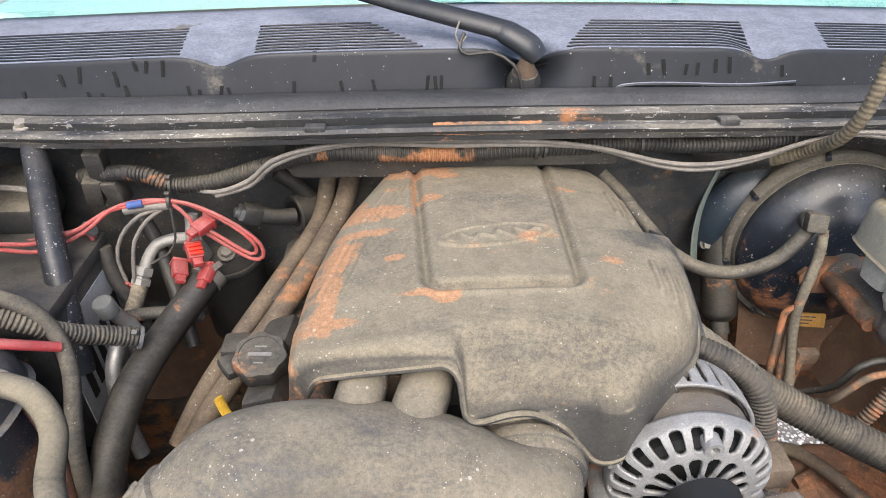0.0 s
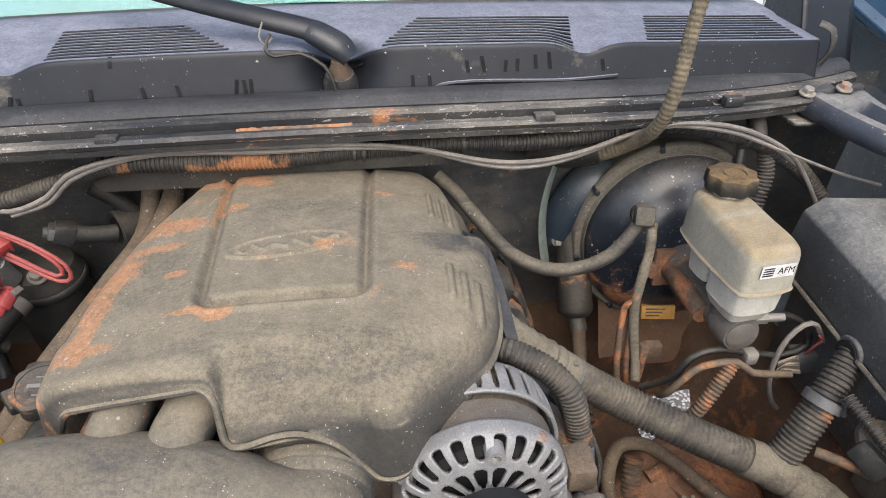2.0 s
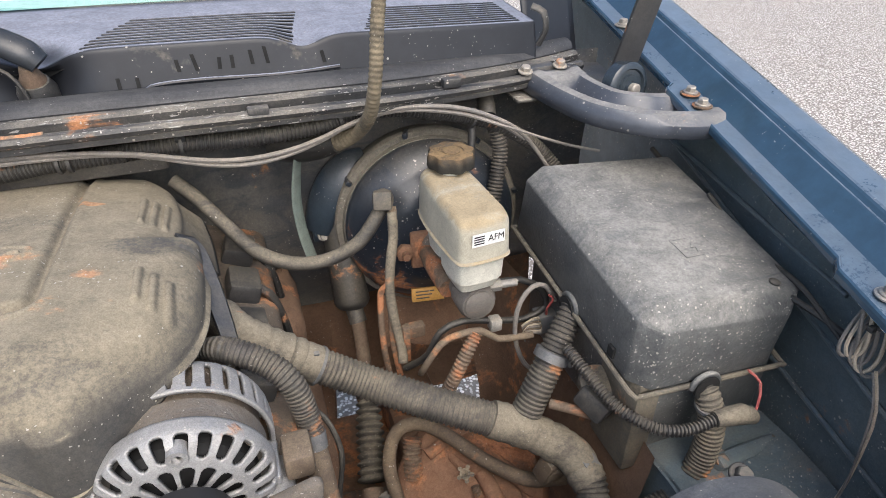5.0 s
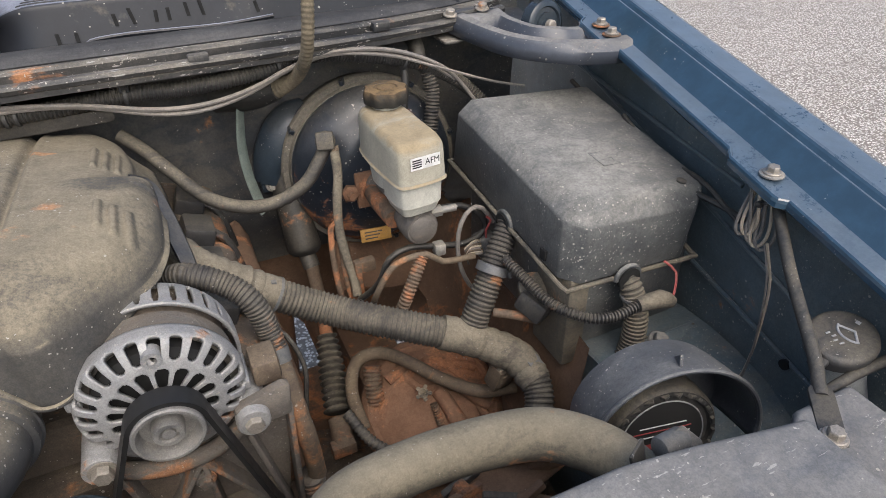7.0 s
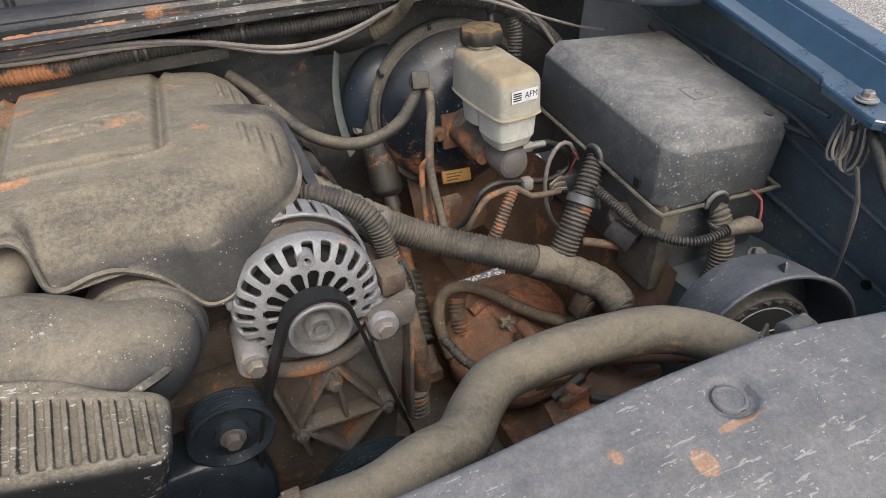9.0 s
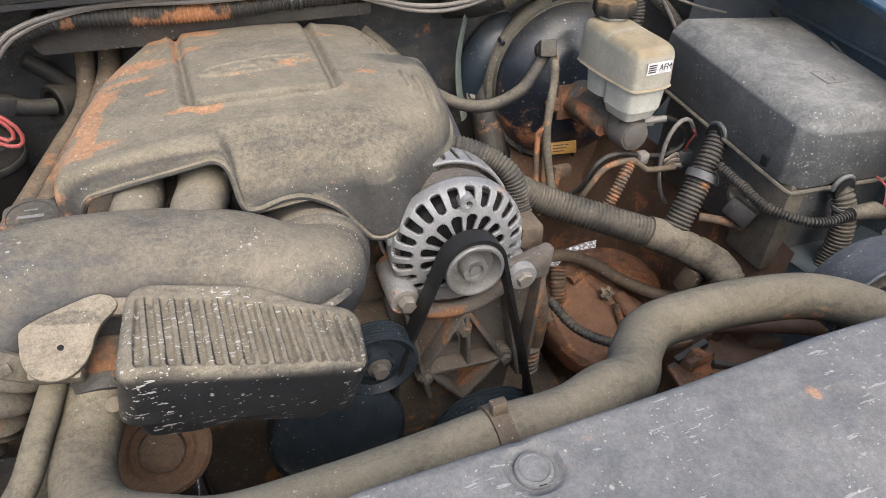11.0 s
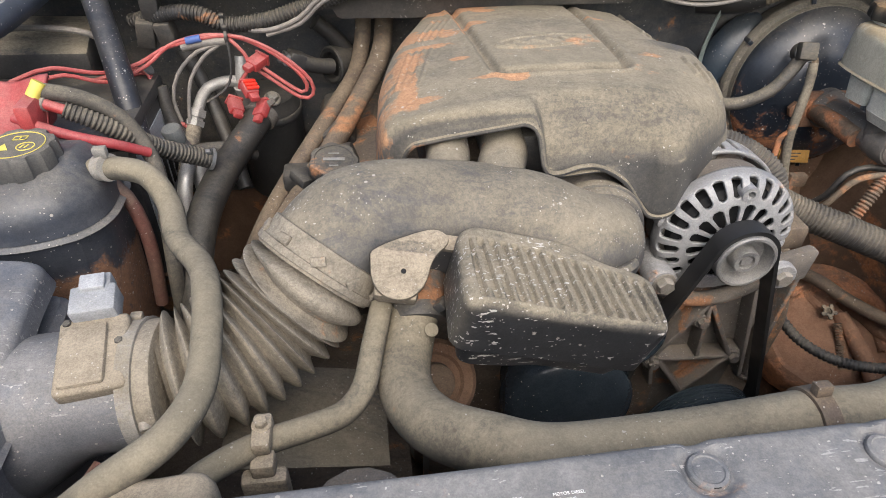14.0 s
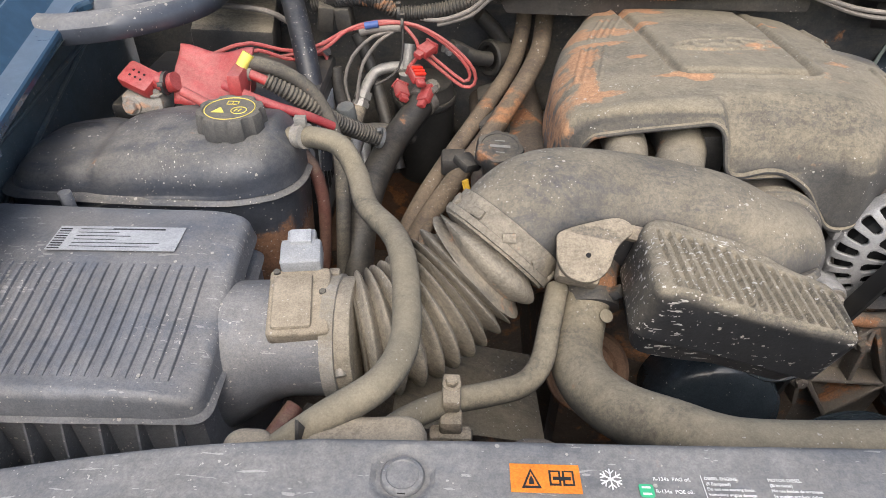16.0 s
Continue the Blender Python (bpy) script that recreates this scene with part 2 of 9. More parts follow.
# pale film on the cowl top: dust plus sky reflection put into the colour
M_COWL = dirty("cowl_plastic_sky_sheen", (0.017, 0.019, 0.024), 0.42, dust=0.50, up=1.0, patch=0.25, level=(0.72, 0.97), mud=0.0, speck=0.05, grain=0.05, dust_sheen_col=(0.33, 0.35, 0.42), ior=1.45, gritty=0.3, splat=0.3, mudcol=(0.13, 0.12, 0.105), mud_spots=[(-0.24, 0.756, 0.035, 0.022, 0.13), (0.43, 0.755, 0.045, 0.02, 0.12), (0.30, 0.742, 0.10, 0.012, 0.06)])
M_STRIP = dirty("cowl_flange", (0.030, 0.031, 0.033), 0.5, dust=0.52, up=0.5, patch=1.5, mud=0.10, speck=1.5, dust_sheen_col=(0.30, 0.270, 0.220), wipe=(0.10, 1.0, 1.0), scratch=0.8, gritty=1.3, splat=0.9)
M_SEAL = dirty("seal_rubber", (0.026, 0.027, 0.030), 0.6, dust=0.26, up=0.7, mud=0.03, speck=0.3, wipe=(0.10, 1.0, 1.0), dust_sheen_col=(0.27, 0.26, 0.24))
M_PANEL = dirty("radiator_cover_plastic", (0.088, 0.095, 0.105), 0.28, patch=0.7, dust=0.52, up=0.6, mud=0.09, speck=0.9, scratch=0.55, mud_bias=[("X", 0.28, 0.42, 0.02), ("X", 0.5, 0.6, -0.06), ("X", -0.38, -0.42, 0.05)], mud_spots=[(0.445, 0.004, 0.025, 0.004, 0.22), (0.405, -0.01, 0.008, 0.010, 0.24), (0.36, 0.02, 0.006, 0.010, 0.22), (-0.44, 0.0, 0.03, 0.006, 0.16)], mudcol=(0.44, 0.26, 0.16), dust_sheen_col=(0.295, 0.280, 0.255), grain=0.12, gritty=0.7, splat=0.9)
M_BOX = dirty("box_plastic", (0.060, 0.066, 0.070), 0.34, dust=0.84, up=0.52, patch=0.75, level=(0.0, 1.0), mud=0.0, speck=1.2, dust_sheen_col=(0.255, 0.248, 0.225), bare=[(0.84, 0.45, 0.05, 0.2, 0.25), (0.668, 0.45, 0.012, 0.12, 0.12)], grain=0.8, splat=0.9)
M_AIRBOX = dirty("airbox_plastic", (0.120, 0.128, 0.142), 0.32, dust=0.46, up=0.6, mud=0.0, speck=0.8, dust_sheen_col=(0.26, 0.24, 0.21), scratch=0.4, splat=0.8)
M_BOTTLE = dirty("bottle_plastic", (0.036, 0.042, 0.055), 0.30, dust=0.56, up=0.55, level=(0.1, 0.95), patch=1.1, mud=0.08, speck=0.9, dust_sheen_col=(0.215, 0.198, 0.168), mudcol=(0.24, 0.12, 0.062), mud_bias=[("Z", 1.07, 1.0, 0.16), ("X", -0.5, -0.40, 0.06)], grain=0.1, ior=1.55, splat=0.9)
M_BOOSTER = dirty("booster_paint", (0.018, 0.024, 0.034), 0.30, dust=0.30, up=0.7, level=(0.0, 0.8), mud=0.12, speck=0.9, mud_bias=[("Z", 1.06, 0.94, 0.12)], mudcol=(0.30, 0.13, 0.06), splat=1.0)
M_RES = dirty("reservoir_plastic", (0.40, 0.38, 0.31), 0.4, dust=0.85, up=1.0, mud=0.0, speck=0.05, dust_sheen_col=(0.31, 0.248, 0.155), grain=0.05)
M_BLACKP = dirty("black_plastic", (0.030, 0.031, 0.033), 0.45, dust=0.45, up=0.6, mud=0.05, speck=0.3)
M_CAP = dirty("cap_plastic", (0.03, 0.032, 0.034), 0.5, dust=0.5, up=0.6, mud=0.05, speck=0.3)
M_BELT = plain("belt_rubber", (0.014, 0.014, 0.014), 0.45)
M_PULLEY = dirty("pulley_steel", (0.22, 0.22, 0.22), 0.45, metal=0.6, dust=0.45, up=0.1, mud=0.1, speck=0.1)
M_PULLEYD = dirty("pulley_black", (0.030, 0.040, 0.050), 0.26, dust=0.12, up=0.2, mud=0.0, speck=0.1)
M_RED = dirty("red_plastic", (0.36, 0.045, 0.045), 0.4, dust=0.42, up=0.6, mud=0.0, speck=0.3, dust_sheen_col=(0.34, 0.22, 0.19))
M_REDWIRE = dirty("red_wire", (0.42, 0.075, 0.07), 0.45, dust=0.45, up=0.4, speck=0.1, dust_sheen_col=(0.33, 0.23, 0.19))
M_GREYWIRE = dirty("grey_wire", (0.16, 0.15, 0.14), 0.6, dust=0.6, up=0.4, speck=0.1, dust_sheen_col=(0.32, 0.28, 0.23))
M_WIRE = dirty("tan_wire", (0.50, 0.42, 0.32), 0.6, dust=0.25, up=0.4, speck=0.1)
M_ALU = dirty("bare_aluminium", (0.45, 0.44, 0.42), 0.45, metal=0.8, dust=0.5, up=0.3, mud=0.05, speck=0.2)
M_WHITE = plain("white_label", (0.72, 0.72, 0.70), 0.5)
M_PALE = dirty("pale_label", (0.36, 0.37, 0.38), 0.5, dust=0.25, up=0.2, speck=0.3)
M_INK = plain("black_ink", (0.02, 0.02, 0.02), 0.5)
M_ORANGE = dirty("orange_label", (0.75, 0.23, 0.025), 0.4, dust=0.12, up=0.2, speck=0.15)
M_GREEN = plain("green_ink", (0.05, 0.42, 0.2), 0.5)
M_YELLOW = plain("yellow_ink", (0.72, 0.60, 0.12), 0.5)
M_YELLOWP = dirty("yellow_plastic", (0.6, 0.36, 0.03), 0.5, dust=0.3, up=0.3, speck=0.2)
M_GREYP = dirty("grey_connector_plastic", (0.12, 0.125, 0.13), 0.45, dust=0.4, up=0.7, speck=0.2)
M_BROWNP = dirty("dusty_sensor_plastic", (0.05, 0.045, 0.04), 0.6, dust=1.1, up=0.4, speck=0.3, dust_sheen_col=(0.29, 0.245, 0.18), splat=0.9)
M_CONN = dirty("light_connector_plastic", (0.30, 0.31, 0.32), 0.45, dust=0.35, up=0.5, speck=0.2)
M_BLUETAPE = plain("blue_tape", (0.06, 0.11, 0.30), 0.5)
# near-black colour standing in for shade in openings, holes, slots and the cabin
M_DARK = plain("opening_shade", (0.008, 0.008, 0.008), 0.9)


def glass_mat(name, tint):
    """A thin tinted pane with a clear reflection."""
    n = Nodes(name)
    clear, gloss, mix = (n.t.nodes.new("ShaderNode" + k) for k in ("BsdfTransparent", "BsdfGlossy", "MixShader"))
    n.put(clear.inputs[0], tint)
    gloss.inputs["Roughness"].default_value = 0.02
    mix.inputs[0].default_value = 0.12
    for a, b in ((clear.outputs[0], mix.inputs[1]), (gloss.outputs[0], mix.inputs[2]), (mix.outputs[0], n.t.nodes["Material Output"].inputs[0])):
        n.t.links.new(a, b)
    return n.mat


def gravel_mat():
    n = Nodes("limestone_gravel")
    d, c = n.cells(88), n.cells(88, "Color")
    tone = n.mix(n.ramp(n.split(c)[0], 0.0, 1.0), (0.50, 0.46, 0.415), (0.86, 0.82, 0.77))
    tone = n.mix(n.ramp(n.noise(3.0, 4), 0.35, 0.7, 0.0, 0.6), tone, (0.60, 0.55, 0.49))
    # cell borders darkened: shade between the stones as colour
    tone = n.mix(n.ramp(d, 0.34, 0.56, 0.0, 0.95), tone, (0.19, 0.165, 0.14))
    tone = n.mix(n.math("GREATER_THAN", n.noise(9, 2), 0.72), tone, (0.34, 0.30, 0.27))
    n.put(n.bsdf.inputs["Base Color"], tone)
    n.bsdf.inputs["Roughness"].default_value = 0.9
    n.put(n.bsdf.inputs["Normal"], n.bump(n.math("SUBTRACT", 1.0, d), 0.7, 0.006))
    return n.mat


M_GLASS = glass_mat("tinted_windscreen", (0.80, 0.95, 0.92))
M_GRAVEL = gravel_mat()


# ---- mesh helpers ----
ORG = {}


def V(*a):
    return Vector(a)


def finish(name, bm, mat, org, angle=38):
    bmesh.ops.recalc_face_normals(bm, faces=bm.faces)
    bmesh.ops.translate(bm, verts=bm.verts, vec=-org)
    me = bpy.data.meshes.new(name)
    bm.to_mesh(me)
    bm.free()
    me.materials.append(mat)
    me.polygons.foreach_set("use_smooth", [True] * len(me.polygons))
    me.set_sharp_from_angle(angle=radians(angle))
    return new(name, me)


def thing(name, base, label, category, group="", kind=""):
    ob = new(name)
    ob.empty_display_size = 0.05
    ob.location = base
    ORG[ob.name] = Vector(base)
    return tagged(ob, label, category, group, kind)


def part(name, bm, mat, parent, label="", angle=38):
    org = ORG[parent.name]
    ob = finish(name, bm, mat, org, angle)
    ob.parent = parent
    ORG[ob.name] = org
    return tagged(ob, label)


def solo(name, bm, mat, base, label, category, group="", kind="", angle=38):
    ob = finish(name, bm, mat, Vector(base), angle)
    ob.location = base
    ORG[ob.name] = Vector(base)
    return tagged(ob, label, category, group, kind)


def thicken(ob, t, offset=-1):
    m = ob.modifiers.new("thickness", "SOLIDIFY")
    m.thickness, m.offset = t, offset
    return ob


def join(*bms):
    out = bms[0]
    for b in bms[1:]:
        me = bpy.data.meshes.new("tmp")
        b.to_mesh(me)
        b.free()
        out.from_mesh(me)
        bpy.data.meshes.remove(me)
    return out


def moved(bm, m):
    bmesh.ops.transform(bm, matrix=m, verts=bm.verts)
    return bm


def chamfer(bm, w, seg=2, angle=30):
    es = [e for e in bm.edges if len(e.link_faces) == 2 and e.calc_face_angle(0) > radians(angle)]
    if w > 0 and es:
        bmesh.ops.bevel(bm, geom=es, offset=w, segments=seg, profile=0.5, affect="EDGES", clamp_overlap=True)
    return bm


def bx(x0, x1, y0, y1, z0, z1, w=0.003, seg=2, taper=1.0):
    bm = bmesh.new()
    bmesh.ops.create_cube(bm, size=1)
    for v in bm.verts:
        k = taper if v.co.z > 0 else 1.0
        v.co = Vector(((x0 + x1) / 2 + v.co.x * (x1 - x0) * k, (y0 + y1) / 2 + v.co.y * (y1 - y0) * k, z0 if v.co.z < 0 else z1))
    return chamfer(bm, w, seg)


def basis(axis):
    a = Vector(axis).normalized()
    u = a.orthogonal().normalized()
    return u, a.cross(u), a


def lathe(profile, origin, axis, n=32, up=None):
    """profile: (radius, height along the axis), open ends are closed."""
    o = Vector(origin)
    u, v, a = basis(axis)
    bm = bmesh.new()
    rings = []
    for r, h in profile:
        rings.append([bm.verts.new(o + a * h + (u * math.cos(2 * math.pi * i / n) + v * math.sin(2 * math.pi * i / n)) * max(r, 1e-5)) for i in range(n)])
    for A, B in zip(rings, rings[1:]):
        for i in range(n):
            bm.faces.new((A[i], A[(i + 1) % n], B[(i + 1) % n], B[i]))
    bm.faces.new(rings[0])
    bm.faces.new(rings[-1])
    return bm


def rod(p0, p1, r0, r1=None, n=20, w=0.0):
    p0, p1 = Vector(p0), Vector(p1)
    L = (p1 - p0).length
    r1 = r0 if r1 is None else r1
    prof = [(r0, 0), (r1, L)] if w <= 0 else [(r0 - w, 0), (r0 - 0.3 * w, 0.3 * w), (r0, w), (r1, L - w), (r1 - 0.3 * w, L - 0.3 * w), (r1 - w, L)]
    return lathe(prof, p0, p1 - p0, n)


def spline(pts, step):
    """Points along a smooth curve through pts (each x, y, z and any further values)."""
    P = [np.array(p, float) for p in pts]
    P = [2 * P[0] - P[1]] + P + [2 * P[-1] - P[-2]]
    out = []
    for i in range(1, len(P) - 2):
        a, b, c, d = P[i - 1:i + 3]
        k = max(2, int(np.linalg.norm((c - b)[:3]) / step))
        for s in range(k):
            t = s / k
            out.append(0.5 * (2 * b + (c - a) * t + (2 * a - 5 * b + 4 * c - d) * t * t + (3 * b - a - 3 * c + d) * t ** 3))
    out.append(P[-2])
    return out


def tube(pts, r=None, n=12, step=0.012, ridge=None, flat=1.0, sag=0.0, wrap=0.0):
    """A hose along pts; radius r, or a fourth value in each point. ridge: (pitch, depth) of its rings. wrap: uneven wound tape."""
    if r is not None:
        pts = [(*p[:3], r) for p in pts]
    per = ridge[2] if ridge and len(ridge) > 2 else 4
    if ridge:
        step = ridge[0] / per
    cur = spline(pts, step)
    bm = bmesh.new()
    rings, along, u = [], 0.0, None
    for i, c in enumerate(cur):
        p = Vector(c[:3])
        a = Vector(cur[min(i + 1, len(cur) - 1)][:3]) - Vector(cur[max(i - 1, 0)][:3])
        a.normalize()
        if u is None:
            u = a.orthogonal().normalized()
        u = (u - a * u.dot(a)).normalized()
        v = a.cross(u)
        if i:
            along += (p - Vector(cur[i - 1][:3])).length
        k = c[3]
        if ridge:
            k += ridge[1] * (0.5 if i % 4 in (0, 1) else -0.5) if per == 4 else ridge[1] * ((0.5 + 0.5 * math.cos(2 * math.pi * (i % per) / per)) ** 0.8 - 0.5)
        if wrap:
            k += wrap * (noise.noise((along * 130, p.x * 9, 3.1)) + 0.5 * ((along * 55) % 1.0))
        rings.append([bm.verts.new(p + (u * math.cos(2 * math.pi * j / n) + v * math.sin(2 * math.pi * j / n) * flat) * k) for j in range(n)])
    for A, B in zip(rings, rings[1:]):
        for j in range(n):
            bm.faces.new((A[j], A[(j + 1) % n], B[(j + 1) % n], B[j]))
    bm.faces.new(rings[0])
    bm.faces.new(rings[-1])
    return bm


def prism(outline, depth, m, w=0.002, seg=2):
    """A plate: outline in the x-y plane of the pose m, depth up its z."""
    bm = bmesh.new()
    lo = [bm.verts.new((x, y, 0)) for x, y in outline]
    hi = [bm.verts.new((x, y, depth)) for x, y in outline]
    k = len(lo)
    bm.faces.new(lo[::-1])
    bm.faces.new(hi)
    for i in range(k):
        bm.faces.new((lo[i], lo[(i + 1) % k], hi[(i + 1) % k], hi[i]))
    bmesh.ops.recalc_face_normals(bm, faces=bm.faces)
    chamfer(bm, w, seg, 25)
    return moved(bm, m)


def closed_curve(pts, n):
    """n points round a smooth closed curve through pts, evenly by length."""
    P = [np.array(p, float) for p in pts]
    k, dense = len(P), []
    for i in range(k):
        a, b, c, d = P[i - 1], P[i], P[(i + 1) % k], P[(i + 2) % k]
        for s in range(40):
            t = s / 40
            dense.append(0.5 * (2 * b + (c - a) * t + (2 * a - 5 * b + 4 * c - d) * t * t + (3 * b - a - 3 * c + d) * t ** 3))
    dense = np.array(dense + [dense[0]])
    L = np.concatenate([[0], np.cumsum(np.linalg.norm(np.diff(dense, axis=0), axis=1))])
    return [tuple(np.array([np.interp(s, L, dense[:, j]) for j in range(2)])) for s in np.linspace(0, L[-1], n, endpoint=False)]


def rounded(x0, x1, y0, y1, r, k=6):
    out = []
    for cx, cy, a0 in ((x1 - r, y1 - r, 0), (x0 + r, y1 - r, 90), (x0 + r, y0 + r, 180), (x1 - r, y0 + r, 270)):
        for i in range(k + 1):
            a = radians(a0 + 90 * i / k)
            out.append((cx + r * math.cos(a), cy + r * math.sin(a)))
    return out


def even(poly, n):
    """n points round a closed polygon, evenly by length."""
    q = np.array(list(poly) + [poly[0]], float)
    L = np.concatenate([[0], np.cumsum(np.linalg.norm(np.diff(q, axis=0), axis=1))])
    return [(np.interp(s, L, q[:, 0]), np.interp(s, L, q[:, 1])) for s in np.linspace(0, L[-1], n, endpoint=False)]


def shell(outline, top, bottom, edge=0.015, rings=40, skirt=8, flare=0.0, centre=None):
    """A moulded cover: a top surface z = top(x, y) inside the outline, rounded over its edge, and a skirt down to bottom(x, y). edge may be a function."""
    c = centre or (sum(p[0] for p in outline) / len(outline), sum(p[1] for p in outline) / len(outline))
    bm = bmesh.new()
    n, rows = len(outline), []
    # radial steps, finer towards the edge
    steps = [1 - (1 - i / rings) ** 1.15 for i in range(1, rings + 1)]
    mid = bm.verts.new((c[0], c[1], top(*c)))
    for s in steps:
        row = []
        for ox, oy in outline:
            x, y = c[0] + (ox - c[0]) * s, c[1] + (oy - c[1]) * s
            r = edge(ox, oy) if callable(edge) else edge
            d = (1 - s) * math.hypot(ox - c[0], oy - c[1])
            drop = r - math.sqrt(max(0, r * r - (r - d) ** 2)) if d < r else 0
            row.append(bm.verts.new((x, y, top(x, y) - drop)))
        rows.append(row)
    for k in range(1, skirt + 1):
        row = []
        for (ox, oy), v in zip(outline, rows[rings - 1]):
            f = k / skirt
            zb = min(bottom(ox, oy), v.co.z - 0.003)
            g = 1 + (flare(ox, oy) if callable(flare) else flare) * f / max(0.02, math.hypot(ox - c[0], oy - c[1]))
            row.append(bm.verts.new((c[0] + (ox - c[0]) * g, c[1] + (oy - c[1]) * g, v.co.z + (zb - v.co.z) * f)))
        rows.append(row)
    for i in range(n):
        bm.faces.new((mid, rows[0][i], rows[0][(i + 1) % n]))
    for A, B in zip(rows, rows[1:]):
        for i in range(n):
            bm.faces.new((A[i], B[i], B[(i + 1) % n], A[(i + 1) % n]))
    return bm


def strip(profile, path):
    """A moulding: the closed profile of (y, z) carried along path, rows of (x, y offset, z offset)."""
    bm = bmesh.new()
    rows = [[bm.verts.new((x, y + dy, z + dz)) for y, z in profile] for x, dy, dz in path]
    k = len(profile)
    for A, B in zip(rows, rows[1:]):
        for i in range(k):
            bm.faces.new((A[i], A[(i + 1) % k], B[(i + 1) % k], B[i]))
    bm.faces.new(rows[0])
    bm.faces.new(rows[-1])
    return bm


def sheet(f, us, vs):
    """A surface through the points f(u, v)."""
    bm = bmesh.new()
    g = [[bm.verts.new(f(u, v)) for v in vs] for u in us]
    for A, B in zip(g, g[1:]):
        for j in range(len(vs) - 1):
            bm.faces.new((A[j], A[j + 1], B[j + 1], B[j]))
    return bm


def facing(p, axis, spin=0):
    """The pose at p whose z looks along axis."""
    return Matrix.Translation(p) @ Vector(axis).to_track_quat("Z", "Y").to_matrix().to_4x4() @ pose(0, 0, 0, 0, 0, spin)


def hex_bolt(p, axis, r=0.008, flange=1.45):
    """Washer flange and six-sided head."""
    b = lathe([(r * flange, 0), (r * flange, r * 0.22), (r * flange * 0.92, r * 0.34)], p, axis, 20)
    u, v, a = basis(axis)
    h = lathe([(r, 0.0), (r, r * 0.75), (r * 0.86, r * 0.95)], Vector(p) + a * r * 0.3, axis, 6)
    return join(b, h)


def bolt(parent, p, axis, r=0.008, mat=None, name="bolt"):
    return part(name, hex_bolt(p, axis, r), mat or M_BOLT, parent, angle=25)


def writing(body, size, m, mat, parent, name="lettering", label="", align="CENTER"):
    c = bpy.data.curves.new(name, "FONT")
    c.body, c.size, c.align_x, c.align_y, c.extrude = body, size, align, "CENTER", 0.00015
    ob = new(name, c)
    bpy.context.view_layer.update()
    me = bpy.data.meshes.new_from_object(ob.evaluated_get(bpy.context.evaluated_depsgraph_get()))
    bpy.data.objects.remove(ob)
    me.transform(m)
    me.transform(Matrix.Translation(-ORG[parent.name]))
    me.materials.append(mat)
    o = new(name, me)
    o.parent = parent
    ORG[o.name] = ORG[parent.name]
    return tagged(o, label)


def plate(parent, m, x0, x1, y0, y1, mat, name, h=0.0004, label=""):
    return part(name, moved(bx(x0, x1, y0, y1, 0, h, 0), m), mat, parent, label)


def round_poly(poly, r, k=6):
    """A polygon with its corners rounded to about r."""
    out = []
    n = len(poly)
    for i in range(n):
        a, b, c = V(*poly[i - 1]), V(*poly[i]), V(*poly[(i + 1) % n])
        p, q = b + (a - b).normalized() * r, b + (c - b).normalized() * r
        for j in range(k + 1):
            t = j / k
            out.append(tuple(p * (1 - t) ** 2 + b * 2 * t * (1 - t) + q * t * t))
    return out


def lerp(x, xs, ys):
    return float(np.interp(x, xs, ys))


def smooth(x, a, b):
    t = min(1, max(0, (x - a) / (b - a)))
    return t * t * (3 - 2 * t)


# ---- ground and truck body ----
def ground():
    bm = bmesh.new()
    bmesh.ops.create_grid(bm, x_segments=40, y_segments=40, size=60)
    for v in bm.verts:
        v.co.z = 0.01 * noise.noise(v.co * 0.4)
    solo("ground", bm, M_GRAVEL, (0, 0, 0), "pale crushed limestone gravel yard", "gravel", kind="structure")


ground()

MID = 0.075  # the truck's centre line


def bow(x, k=0.055, half=0.65):
    return k * ((x - MID) / half) ** 4


XS = [MID + 0.76 * i / 60 for i in range(-60, 61)]


